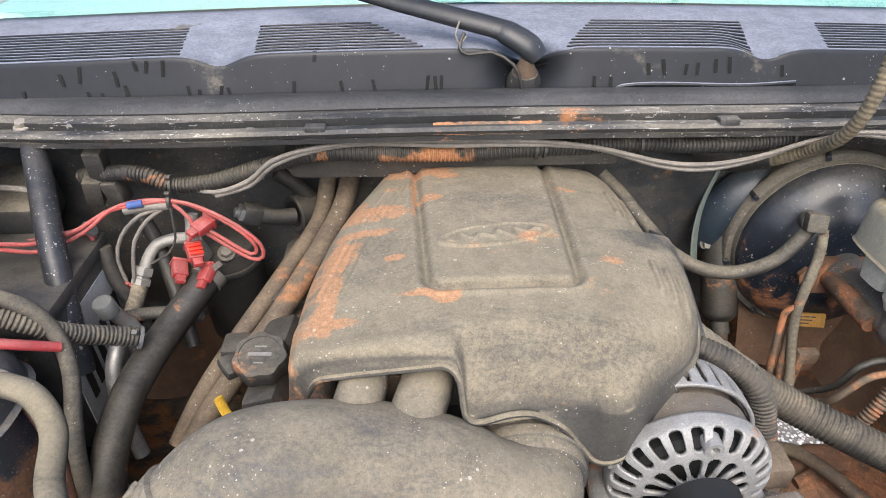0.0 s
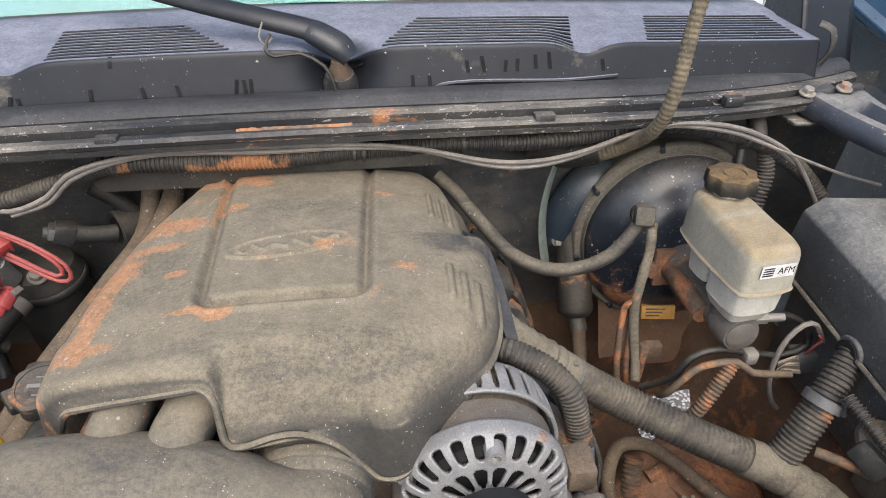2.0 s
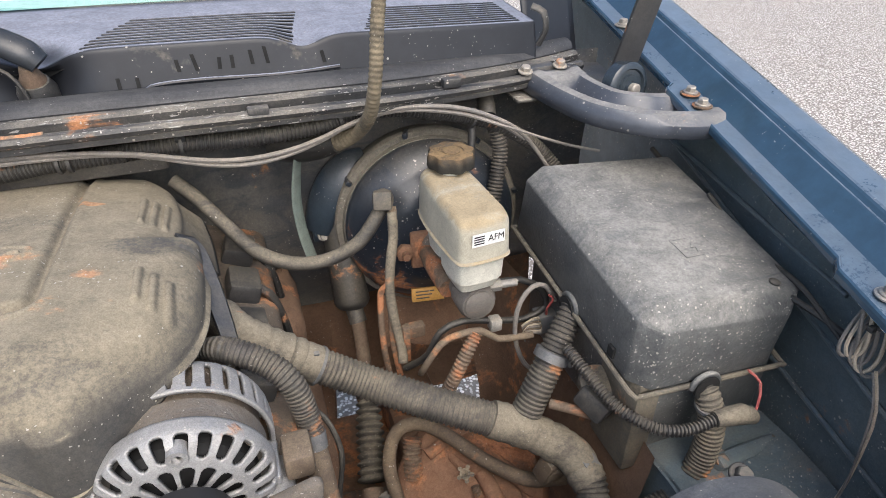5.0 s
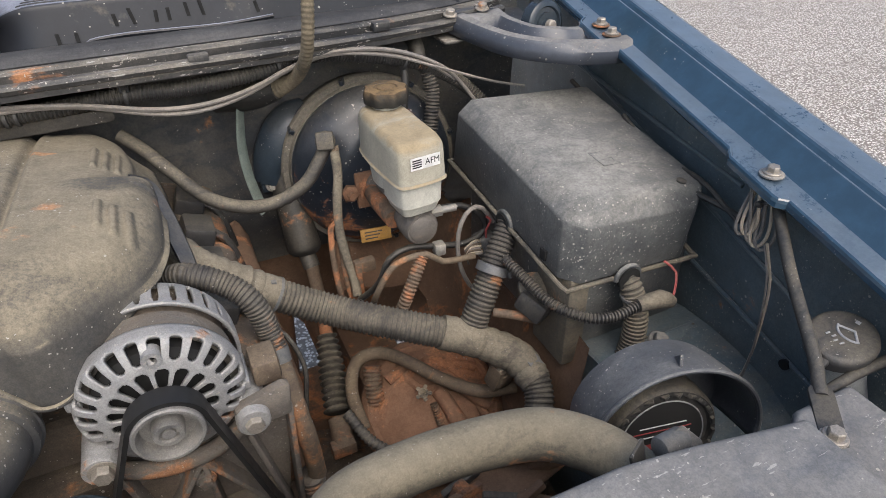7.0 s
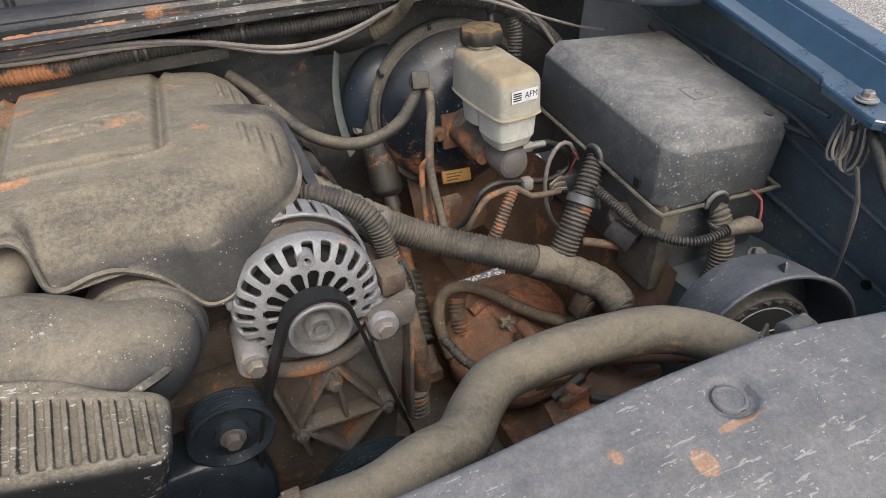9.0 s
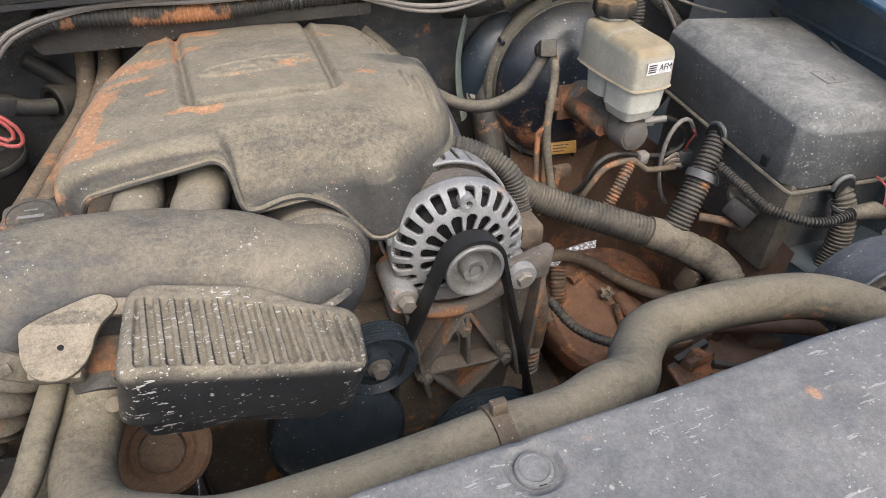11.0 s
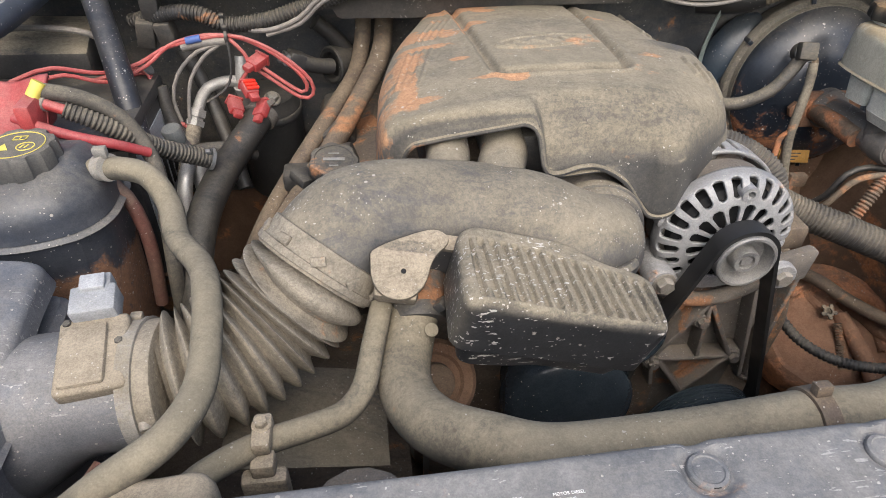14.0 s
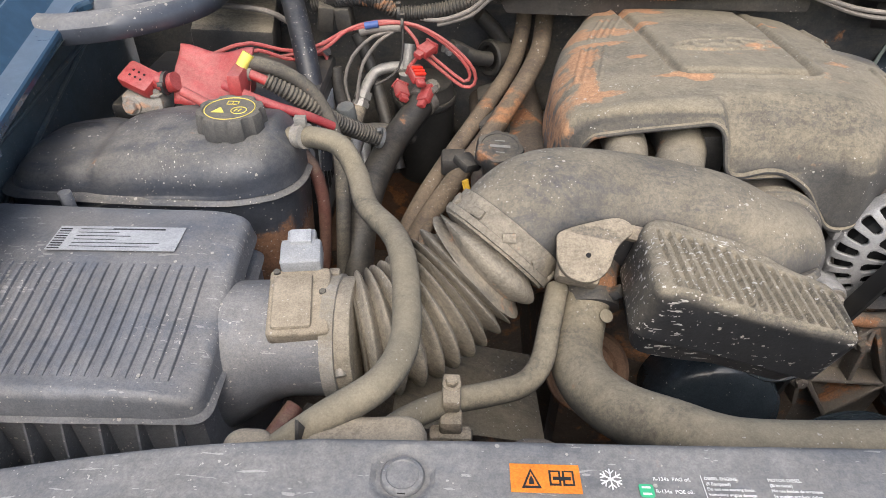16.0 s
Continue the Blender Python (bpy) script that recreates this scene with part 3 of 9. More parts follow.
def body_shell():
    fw = thing("firewall", (MID, 0.80, 0.5), "dark painted steel firewall with dust and mud", "firewall", kind="structure")
    part("panel", sheet(lambda x, z: (x, 0.80 + 0.012 * noise.noise((x * 6, z * 6, 0)) + 0.06 * smooth(z, 0.95, 0.80), z), [MID + 0.80 * i / 40 for i in range(-40, 41)], [0.80 + 0.42 * j / 24 for j in range(25)]), M_FIREWALL, fw)
    part("toe_board", sheet(lambda x, v: (x, 0.865 - 0.03 * v + 0.012 * noise.noise((x * 7, v * 3, 4)), 0.815 - lerp(x, (-0.73, 0.418, 0.428, 0.442, 0.452, 0.80), (0.40, 0.40, 0.14, 0.10, 0.27, 0.27)) * v), [MID - 0.80 + 1.55 * i / 90 for i in range(91)], [j / 8 for j in range(9)]), M_DEEP, fw, "muddy brown toe board")
    part("ledge", bx(MID - 0.78, MID + 0.70, 0.735, 0.80, 1.195, 1.222, 0.006), M_FIREWALL, fw)
    part("hump", prism(round_poly([(-0.170, 1.178), (-0.155, 1.150), (-0.02, 1.148), (0.02, 1.160), (0.25, 1.160), (0.25, 1.176)], 0.006, 4), 0.085, Matrix.Translation((0, 0.79, 0)) @ pose(0, 0, 0, 90, 0, 0), 0.004), M_FIREHUMP, fw, "mud-splashed ledge")
    # cowl flange, ribs and seal
    fl = thing("cowl_flange", (MID, 0.69, 1.22), "dusty steel cowl flange with flaking rust-red edge", "cowl flange", kind="structure")
    path = [(x, bow(x), -0.016 * ((x - MID) / 0.65) ** 2) for x in XS]
    part("channel", strip([(0.664, 1.216), (0.6635, 1.222), (0.672, 1.228), (0.69, 1.231), (0.735, 1.232), (0.735, 1.214), (0.69, 1.212)], path), M_STRIP, fl)
    part("lower_rib", strip([(0.662, 1.224), (0.660, 1.229), (0.664, 1.233), (0.674, 1.233), (0.676, 1.228)], path), M_STRIP, fl)
    part("upper_rib", strip([(0.682, 1.230), (0.681, 1.239), (0.688, 1.242), (0.700, 1.241), (0.702, 1.231)], path), M_STRIP, fl)
    part("hood_seal", strip([(0.700, 1.234), (0.698, 1.243), (0.704, 1.250), (0.716, 1.253), (0.730, 1.252), (0.736, 1.244), (0.734, 1.234)], path), M_SEAL, fl, "black rubber bulb seal")
    part("end_plate", prism(round_poly([(0.70, 0.700), (0.80, 0.705), (0.862, 0.730), (0.872, 0.742), (0.80, 0.775), (0.70, 0.765)], 0.006, 4), 0.004, Matrix.Translation((0, 0, 1.211)) @ pose(0, 0, 0, 0, 2, 0), 0.001), M_STRIP, fl, "rusty end plate")
    flake = sheet(lambda u, v: (u, 0.6715 - 0.010 * v + 0.0006 * noise.noise((u * 90, v * 3, 1)), 1.2355 - 0.011 * v + 0.0015 * noise.noise((u * 130, v * 4, 5))), [0.018 + 0.125 * i / 50 for i in range(51)], [0.1 * j for j in range(11)])
    part("torn_edge", flake, dirty("flaking_mud", (0.12, 0.09, 0.07), 0.8, dust=0.5, up=0.2, mud=0.55, speck=0.2), fl, "flaking orange-brown edge")
    for x in (-0.115, 0.36, 0.60):
        part("clip", bx(x - 0.012, x + 0.012, 0.662 + bow(x), 0.675 + bow(x), 1.224, 1.236, 0.002), M_STRIP, fl)
    for x in (0.718, 0.775, -0.462, -0.50):
        bolt(fl, (x, 0.70 + bow(x) * 0.4, 1.222), (0, -0.2, 1), 0.007)
    # plastic cowl
    cw = thing("cowl_panel", (MID, 0.76, 1.24), "grey-black plastic cowl panel with louvred vents", "cowl", kind="structure")
    humps = (-0.232, 0.428)
    VENTS = ((-0.62, -0.278, 0.0, -0.016), (-0.191, 0.014, -0.011, -0.073), (0.179, 0.416, 0.056, 0.02), (0.508, 0.735, 0.035, 0.0))

    def in_slot(x, v):
        """Inside a louvre opening."""
        if not 1.03 < v < 1.97 or not 0.22 < (v * 10) % 1 < 0.78:
            return False
        return any(x0 + k0 * (v - 1) < x < x1 + k1 * (v - 1) for x0, x1, k0, k1 in VENTS)

    def cowl(x, v):
        """v 0..1 up the front face, 1..2 over the louvres, 2..3 to the glass."""
        h = max(math.exp(-((x - c) / 0.028) ** 2) for c in humps)
        w = math.exp(-((x - 0.135) / 0.034) ** 2)
        b = bow(x, 0.03, 0.7)
        zd = -0.02 * ((x - MID) / 0.65) ** 2
        y = lerp(v, (0, 0.08, 0.94, 0.97, 1, 2, 2.08, 3), (0.738, 0.736, 0.7485, 0.750, 0.753, 0.855, 0.862, 0.925))
        z = lerp(v, (0, 0.94, 0.97, 1, 2, 2.08, 3), (1.238, 1.2918, 1.2940, 1.2950, 1.299, 1.301, 1.304))
        # the top edge dips down the front face between the vents
        z -= 0.013 * h * (v if v < 1 else math.exp(-((v - 1.0) / 0.55) ** 2))
        # scoop round the wiper spindle
        y += 0.040 * w * math.exp(-((v - 0.45) / 0.6) ** 2)
        z -= 0.022 * w * math.exp(-((v - 1.0) / 0.4) ** 2)
        return (x, y + b, z + zd)

    rows = sorted([1.0 + (k + f) / 10 for k in range(10) for f in (0.0, 0.22, 0.78)])
    vs = [0, 0.04, 0.1, 0.2, 0.3, 0.4, 0.5, 0.6, 0.7, 0.8, 0.88, 0.94, 0.97] + rows + [2.0, 2.08, 2.3, 2.6, 3.0]
    xs = [MID + 0.68 * i / 290 for i in range(-290, 291)]
    bm = bmesh.new()
    grid = [[bm.verts.new(cowl(x, v)) for v in vs] for x in xs]
    for i in range(len(xs) - 1):
        for j in range(len(vs) - 1):
            if not in_slot((xs[i] + xs[i + 1]) / 2, (vs[j] + vs[j + 1]) / 2):
                bm.faces.new((grid[i][j], grid[i][j + 1], grid[i + 1][j + 1], grid[i + 1][j]))
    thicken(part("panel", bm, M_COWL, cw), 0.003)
    # added black sheet, paints the shade seen through the louvre gaps
    part("vent_shade_sheet", sheet(lambda x, v: tuple(Vector(cowl(x, 1 + v)) - Vector((0, 0, 0.012))), xs[::10], [0, 0.25, 0.5, 0.75, 1]), M_DARK, cw)
    # moulded slot and drain marks on the front face: flat strips, inner shade as colour
    random.seed(4)
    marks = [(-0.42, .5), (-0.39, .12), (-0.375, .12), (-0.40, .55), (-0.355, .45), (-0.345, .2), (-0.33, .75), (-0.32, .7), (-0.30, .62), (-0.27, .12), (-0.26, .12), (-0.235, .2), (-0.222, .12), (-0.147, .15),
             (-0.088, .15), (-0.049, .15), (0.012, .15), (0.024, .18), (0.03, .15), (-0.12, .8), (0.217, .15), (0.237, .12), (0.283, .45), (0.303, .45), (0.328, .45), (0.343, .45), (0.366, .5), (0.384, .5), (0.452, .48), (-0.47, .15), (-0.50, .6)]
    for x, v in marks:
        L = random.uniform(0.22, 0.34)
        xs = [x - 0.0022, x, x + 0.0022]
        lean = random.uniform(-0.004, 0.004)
        part("drain_slot_shade", sheet(lambda a, u: tuple(Vector(cowl(a, v + L * u)) + Vector((lean * u, -0.0012, 0))), xs, [0, 0.3, 0.6, 1]), M_DARK, cw)
    groove = [tuple(Vector(cowl(x, v)) + Vector((0, -0.0006, 0))) for x, v in ((0.235, 0.02), (0.250, 0.22), (0.30, 0.27), (0.40, 0.27), (0.47, 0.33))]
    part("moulded_edge", tube(groove, 0.0028, 8), M_COWL, cw)
    for s in (-1, 1):
        xe = MID + s * 0.68
        end = sheet(lambda u, v: (xe + s * 0.10 * u, 0.79 + 0.05 * v + 0.03 * u, 1.20 + 0.115 * v - 0.012 * u), [i / 8 for i in range(9)], [j / 8 for j in range(9)])
        thicken(part("end_cap", end, M_COWL, cw), 0.003)
        part("end_clip", tube([(xe - s * 0.004, 0.782, 1.292), (xe + s * 0.010, 0.772, 1.285), (xe + s * 0.014, 0.768, 1.262), (xe + s * 0.006, 0.772, 1.240)], 0.006, 10, flat=0.5), M_BLACKP, cw)
    # windscreen and dash behind it
    ws = thing("windscreen", (MID, 0.9, 1.33), "raked windscreen with green tint", "windscreen", kind="structure")
    pane = sheet(lambda x, v: (x, 0.915 + bow(x, 0.04, 0.7) + 0.55 * v, 1.304 + 0.42 * v - 0.02 * ((x - MID) / 0.65) ** 2), [MID + 0.70 * i / 30 for i in range(-30, 31)], [j / 8 for j in range(9)])
    glass = thicken(part("pane", pane, M_GLASS, ws), 0.005)
    glass.visible_shadow = False
    # dashboard coloured pale in place of the sky mirrored by the glass
    part("dashboard", bx(MID - 0.70, MID + 0.70, 0.945, 1.7, 1.16, 1.288, 0.01), plain("dash_reflection_pale", (0.62, 0.68, 0.67), 0.7), ws, "dashboard toned pale for bright reflections in the windscreen")
    part("cabin_back", bx(MID - 0.75, MID + 0.75, 1.7, 1.74, 0.9, 1.9, 0.01), M_DARK, ws)


body_shell()


def fender(side, name):
    """side +1: x grows outward. Rail, outer wing and inner panel."""
    s = side

    def X(off):
        return MID + s * off + (0.080 if s < 0 else 0.0)

    fd = thing(name, (X(0.85), 0.3, 0.6), "dark blue painted front fender, dusty edge with painted sky sheen" if s > 0 else "dark blue painted fender, dusty rail with painted sky sheen", "fender", kind="structure")
    # along the truck: y from -0.15 to 0.95; the rail comes in and drops towards the nose
    ys = [-0.15 + 1.45 * i / 220 for i in range(221)]

    def rail(y):
        return 0.8 + 0.12 * (y - 0.42), 1.184 + 0.165 * (y - 0.42)

    def notch(y):
        return 0.010 * smooth(y, 0.205, 0.215) * smooth(y, 0.298, 0.286) + 0.012 * smooth(y, 0.530, 0.545) * smooth(y, 0.628, 0.618)

    def surf(y, u):
        rx, rz = rail(y)
        n = notch(y)
        prof = ((0, -0.0165 - n, -0.010), (0.2, -0.0165 - n, -0.0045), (0.4, -0.0155 - n, -0.0015), (0.7, -0.0135 - n, 0.0), (1, -0.0115 - n, 0.0), (1.05, -0.010 - n, -0.0012), (2, 0.012, -0.0005), (2.15, 0.0138, 0.0008), (3, 0.034, 0.0215), (3.1, 0.0355, 0.0225), (3.4, 0.0375, 0.0228), (3.6, 0.0405, 0.0270), (3.8, 0.043, 0.0287), (4, 0.046, 0.0295), (5, 0.080, 0.0285), (5.4, 0.088, 0.0255), (6, 0.098, 0.010), (7, 0.115, -0.14), (8, 0.110, -0.45))
        us, dx, dz = zip(*prof)
        return (X(rx + lerp(u, us, dx)), y, rz + lerp(u, us, dz))

    part("wing", sheet(surf, ys, [0, 0.2, 0.4, 0.7, 1, 1.05, 1.5, 2, 2.15, 2.5, 3, 3.1, 3.4, 3.6, 3.8, 4, 4.5, 5, 5.2, 5.4, 5.7, 6, 6.5, 7, 8]), M_BLUE, fd, angle=11)
    part("inner_panel", sheet(lambda y, v: (X(rail(y)[0] - 0.0165 - notch(y) * smooth(v, 0.012, 0.0) + (0.045 if s > 0 else 0.06) * smooth(v, 0.0, 0.03) + 0.006 * noise.noise((y * 7, v * 5, s))), y, rail(y)[1] - 0.0095 - 0.62 * v), ys, [0, 0.006, 0.012, 0.02, 0.03] + [j / 24 for j in range(1, 25)]), M_BLUE_IN, fd, "dirty inner panel")
    for y in (0.243, 0.565, 0.595, 0.80):
        rx, rz = rail(y)
        part("washer", lathe([(0.0125, 0), (0.0125, 0.0015), (0.011, 0.002)], (X(rx - 0.004), y, rz + 0.001), (0, 0, 1), 24), M_RUSTY if 0.5 < y < 0.6 else M_STEEL, fd)
        bolt(fd, (X(rx - 0.004), y, rz + 0.003), (0, 0, 1), 0.0065)
    # pressed ribs and holes of the inner panel
    for za, zb, ya, yb in ((-0.06, -0.11, 0.30, 0.72), (-0.13, -0.10, 0.10, 0.70), (-0.19, -0.22, 0.05, 0.60)):
        run = [(X(rail(y)[0] + (0.0265 if s > 0 else 0.0415)), y, rail(y)[1] + za + (zb - za) * k / 8) for k, y in [(k, ya + (yb - ya) * k / 8) for k in range(9)]]
        part("pressed_rib", tube(run, 0.0030, 8, 0.02), M_BLUE_IN, fd)
    for y, dz in ((0.17, -0.20), (0.21, -0.26), (0.40, -0.16), (0.13, -0.12)):
        part("hole", lathe([(0.0065, 0), (0.0065, 0.004)], (X(rail(y)[0] + (0.0255 if s > 0 else 0.0405)), y, rail(y)[1] + dz), (-s, 0, 0), 18), M_DARK, fd)
    # wheel arch bulging inward
    arch = sheet(lambda a, v: (X(0.80 - 0.17 * v), 0.28 + 0.36 * math.cos(a), 0.55 + 0.36 * math.sin(a) + 0.0), [math.pi * i / 24 for i in range(25)], [j / 8 for j in range(9)])
    part("wheelhouse", arch, M_BLUE_IN, fd)
    part("wheelhouse_wall", prism([(0.36 * math.cos(math.pi * i / 24), 0.36 * math.sin(math.pi * i / 24)) for i in range(25)], 0.006, Matrix.Translation((X(0.632), 0.28, 0.55)) @ pose(0, 0, 0, 90, 0, 90), 0.001), M_BLUE_IN, fd)
    # curved brace from cowl to rail
    br = thing("fender_brace", (X(0.75), 0.6, 1.19), "dusty black pressed-steel brace from cowl to fender rail", "brace", "fender braces")
    ctr = [(0.688, 0.728, 1.210, 0.044), (0.688, 0.672, 1.209, 0.037), (0.706, 0.612, 1.207, 0.037), (0.752, 0.578, 1.204, 0.044), (0.803, 0.574, 1.199, 0.050), (0.836, 0.584, 1.197, 0.048)]
    cur = spline(ctr, 0.008)
    bm = bmesh.new()
    rows = []
    for i, c in enumerate(cur):
        p = Vector(c[:3])
        a = (Vector(cur[min(i + 1, len(cur) - 1)][:3]) - Vector(cur[max(i - 1, 0)][:3])).normalized()
        n = a.cross(Vector((0, 0, 1))).normalized()
        row = []
        f = i / (len(cur) - 1)
        dip = 0.026 * smooth(f, 0.08, 0.2) * smooth(f, 0.95, 0.75)
        for w, h in ((-1.0, -0.024), (-0.98, -0.008), (-0.85, 0.003), (-0.62, 0.002), (-0.42, -0.001 - dip * 0.4), (-0.25, -dip), (0.1, -dip), (0.3, -dip * 0.4), (0.5, 0.003), (0.78, 0.001), (0.97, -0.008), (1.0, -0.024)):
            q = p + n * w * c[3] + Vector((0, 0, h + 0.008))
            drop = 0.0 if s > 0 else smooth(q.y, 0.73, 0.62)
            row.append(bm.verts.new((X(q.x), q.y - 0.052 * drop, q.z - 0.008 * drop)))
        rows.append(row)
    for A, B in zip(rows, rows[1:]):
        for j in range(len(A) - 1):
            bm.faces.new((A[j], A[j + 1], B[j + 1], B[j]))
    thicken(part("arm", bm, M_FENDERARM, br), 0.003)
    part("rear_tab", bx(X(0.688) - 0.040, X(0.688) + 0.040, 0.705, 0.735, 1.206, 1.212, 0.002), M_FENDERARM, br)
    part("rail_tab", bx(X(0.842) - 0.020, X(0.842) + 0.026, 0.560 if s > 0 else 0.51, 0.612 if s > 0 else 0.56, 1.186 if s > 0 else 1.178, 1.192 if s > 0 else 1.184, 0.002), M_FENDERARM, br)
    return rail, X


M_FENDERARM = dirty("brace_paint", (0.060, 0.068, 0.085), 0.32, patch=0.8, dust=0.62, up=0.9, level=(0.3, 1.0), mud=0.05, speck=0.3, dust_sheen_col=(0.26, 0.25, 0.23), gritty=0.4, splat=0.5)
RAIL, _ = fender(1, "fender_left")
fender(-1, "fender_right")


def hood_hinge():
    h = thing("hood_hinge", (0.845, 0.667, 1.19), "black hood hinge arm with round spring drum", "hinge")
    a = Vector((0.2, -1, 0.12)).normalized()
    c = V(0.838, 0.672, 1.205)
    part("drum", lathe([(0.030, 0), (0.034, 0.003), (0.034, 0.020), (0.032, 0.022), (0.026, 0.023), (0.024, 0.020), (0.018, 0.020), (0.017, 0.023), (0.010, 0.023), (0.009, 0.027), (0.001, 0.027)], c - a * 0.004, a, 40), M_PULLEYD, h)
    part("pin", lathe([(0.008, 0), (0.008, 0.03), (0.006, 0.032)], c, a, 20), M_BOLT, h)
    m = Matrix.Translation(c - a * 0.012) @ pose(0, 0, 0, 90, 0, -10)
    part("arm", prism([(-0.018, -0.01), (0.018, -0.01), (0.048, 0.12), (0.062, 0.16), (0.035, 0.17), (0.02, 0.14)], 0.008, m, 0.002), M_BLACKP, h)
    part("pivot", lathe([(0.024, -0.012), (0.026, -0.008), (0.026, 0.016), (0.02, 0.02), (0.009, 0.02), (0.009, 0.034), (0.007, 0.036)], c + V(0.052, 0.0, 0.155), a, 28), M_STEEL, h)
    part("upper_lobe", prism(closed_curve([(-0.04, 0.13), (0.0, 0.128), (0.02, 0.15), (0.03, 0.2), (-0.01, 0.21), (-0.045, 0.17)], 24), 0.01, m @ pose(0.01, 0.012, 0.02), 0.002), M_BLACKP, h)
    part("base_plate", prism([(-0.05, 0), (0.04, 0), (0.06, 0.09), (-0.02, 0.14), (-0.05, 0.1)], 0.004, Matrix.Translation((0.815, 0.70, 1.195)), 0.001), M_FIREWALL, h)


hood_hinge()


def radiator_cover():
    rc = thing("radiator_cover", (MID, 0.0, 1.06), "black plastic radiator cover, scratched and spattered, with push pins", "radiator cover", kind="structure")

    def edge(x):
        return lerp(x, (-0.75, -0.477, -0.364, -0.30, 0.036, 0.30, 0.40, 0.519, 0.579, 0.668, 0.676, 0.70, 0.76), (0.0, 0.030, 0.044, 0.050, 0.054, 0.058, 0.060, 0.057, 0.049, 0.034, 0.040, 0.058, 0.058))

    def top(x, y):
        z = 1.105 + 0.006 * smooth(x, 0.25, 0.45) - 0.006 * smooth(x, 0.52, 0.66) - 0.034 * smooth(x, 0.667, 0.676) - 0.03 * smooth(x, -0.35, -0.7)
        z -= 0.010 * smooth(y, 0.0, -0.15) + 0.0015 * noise.noise((x * 5, y * 8, 2))
        for bx_, by_ in PINS:
            d = math.hypot(x - bx_, y - by_)
            z -= 0.004 * smooth(d, 0.0185, 0.0150)
        return z

    def f(x, v):
        e = edge(x)
        if v <= 1:
            y = -0.16 + (e - 0.006 + 0.16) * v
            return (x, y, top(x, y))
        a = (v - 1) * math.pi / 2
        if v <= 2:
            return (x, e - 0.006 + 0.006 * math.sin(a), top(x, e - 0.006) - 0.006 + 0.006 * math.cos(a))
        return (x, e - 0.002 * (v - 2), top(x, e - 0.006) - 0.006 - 0.03 * (v - 2))

    vs = [i / 90 for i in range(91)] + [1.25, 1.5, 1.75, 2.0, 2.5, 3.0]
    part("panel", sheet(f, [-0.70 + 1.46 * i / 480 for i in range(481)], vs), M_PANEL, rc)
    for x, y in PINS:
        z = top(x, y)
        part("push_pin", lathe([(0.0125, -0.001), (0.0125, 0.0015), (0.0115, 0.0028), (0.0095, 0.0032), (0.0088, 0.0025), (0.0005, 0.0026)], (x, y, z), (0, 0.02, 1), 28), M_PANEL, rc)
        part("pin_slot", bx(x - 0.0022, x + 0.0022, y - 0.0118, y - 0.0100, z + 0.0012, z + 0.0030, 0.0002), M_DARK, rc)
    part("front_panel", bx(-0.70, 0.80, -0.20, -0.155, 0.45, 1.085, 0.02), M_PANEL, rc)

    def spot(x, y):
        return Matrix.Translation((x, y, top(x, y) + 0.0006)) @ pose(0, 0, 0, -2, 0, 0)

    # warning sticker
    m = spot(-0.1675, 0.0245)
    plate(rc, m, -0.0195, 0.0195, -0.0085, 0.0095, M_ORANGE, "warning_sticker", label="orange warning sticker")
    tri = [(-0.0135, -0.006), (-0.0025, -0.006), (-0.008, 0.0065)]
    part("pictogram", prism(tri, 0.0006, m, 0), M_INK, rc)
    part("pictogram", prism([(-0.0115, -0.0045), (-0.0045, -0.0045), (-0.008, 0.0038)], 0.0009, m, 0), M_ORANGE, rc)
    part("pictogram", prism([(-0.0095, -0.004), (-0.0065, -0.004), (-0.0068, -0.001), (-0.008, 0.0015), (-0.0092, -0.001)], 0.0012, m, 0), M_INK, rc)
    for a, b in ((0.002, 0.0085), (0.0095, 0.016)):
        part("pictogram", prism([(a, -0.004), (b, -0.004), (b, 0.0055), (a, 0.0055)], 0.0006, m, 0), M_INK, rc)
        part("pictogram", prism([(a + 0.0012, -0.0028), (b - 0.0012, -0.0028), (b - 0.0012, 0.0043), (a + 0.0012, 0.0043)], 0.0009, m, 0), M_ORANGE, rc)
    part("pictogram", prism([(0.004, -0.0008), (0.014, -0.0008), (0.014, 0.0012), (0.004, 0.0012)], 0.0012, m, 0), M_INK, rc)
    # snowflake
    m = spot(-0.131, 0.026)
    for k in range(3):
        r = m @ pose(0, 0, 0, 0, 0, 60 * k + 30)
        plate(rc, r, -0.0065, 0.0065, -0.0004, 0.0004, M_WHITE, "snowflake_bar")
        for sx in (-1, 1):
            for sy in (-1, 1):
                plate(rc, r @ pose(sx * 0.0042, sy * 0.001, 0, 0, 0, sx * sy * 45), -0.0018, 0.0018, -0.0003, 0.0003, M_WHITE, "snowflake_bar")
    m = spot(-0.1125, 0.0195)
    part("recycling_mark", prism(rounded(-0.004, 0.004, -0.004, 0.004, 0.0015), 0.0004, m, 0), M_GREEN, rc)
    for k in range(2):
        plate(rc, m @ pose(0, (k - 0.5) * 0.004, 0.0002), -0.0024, 0.0024, -0.0006, 0.0006, M_WHITE, "mark_bar")
    for k, line in enumerate(("R-134a  PAG oil.", "R-134a  POE oil.")):
        writing(line, 0.0031, spot(-0.1075, 0.0270 - 0.0075 * k), M_WHITE, rc, align="LEFT")
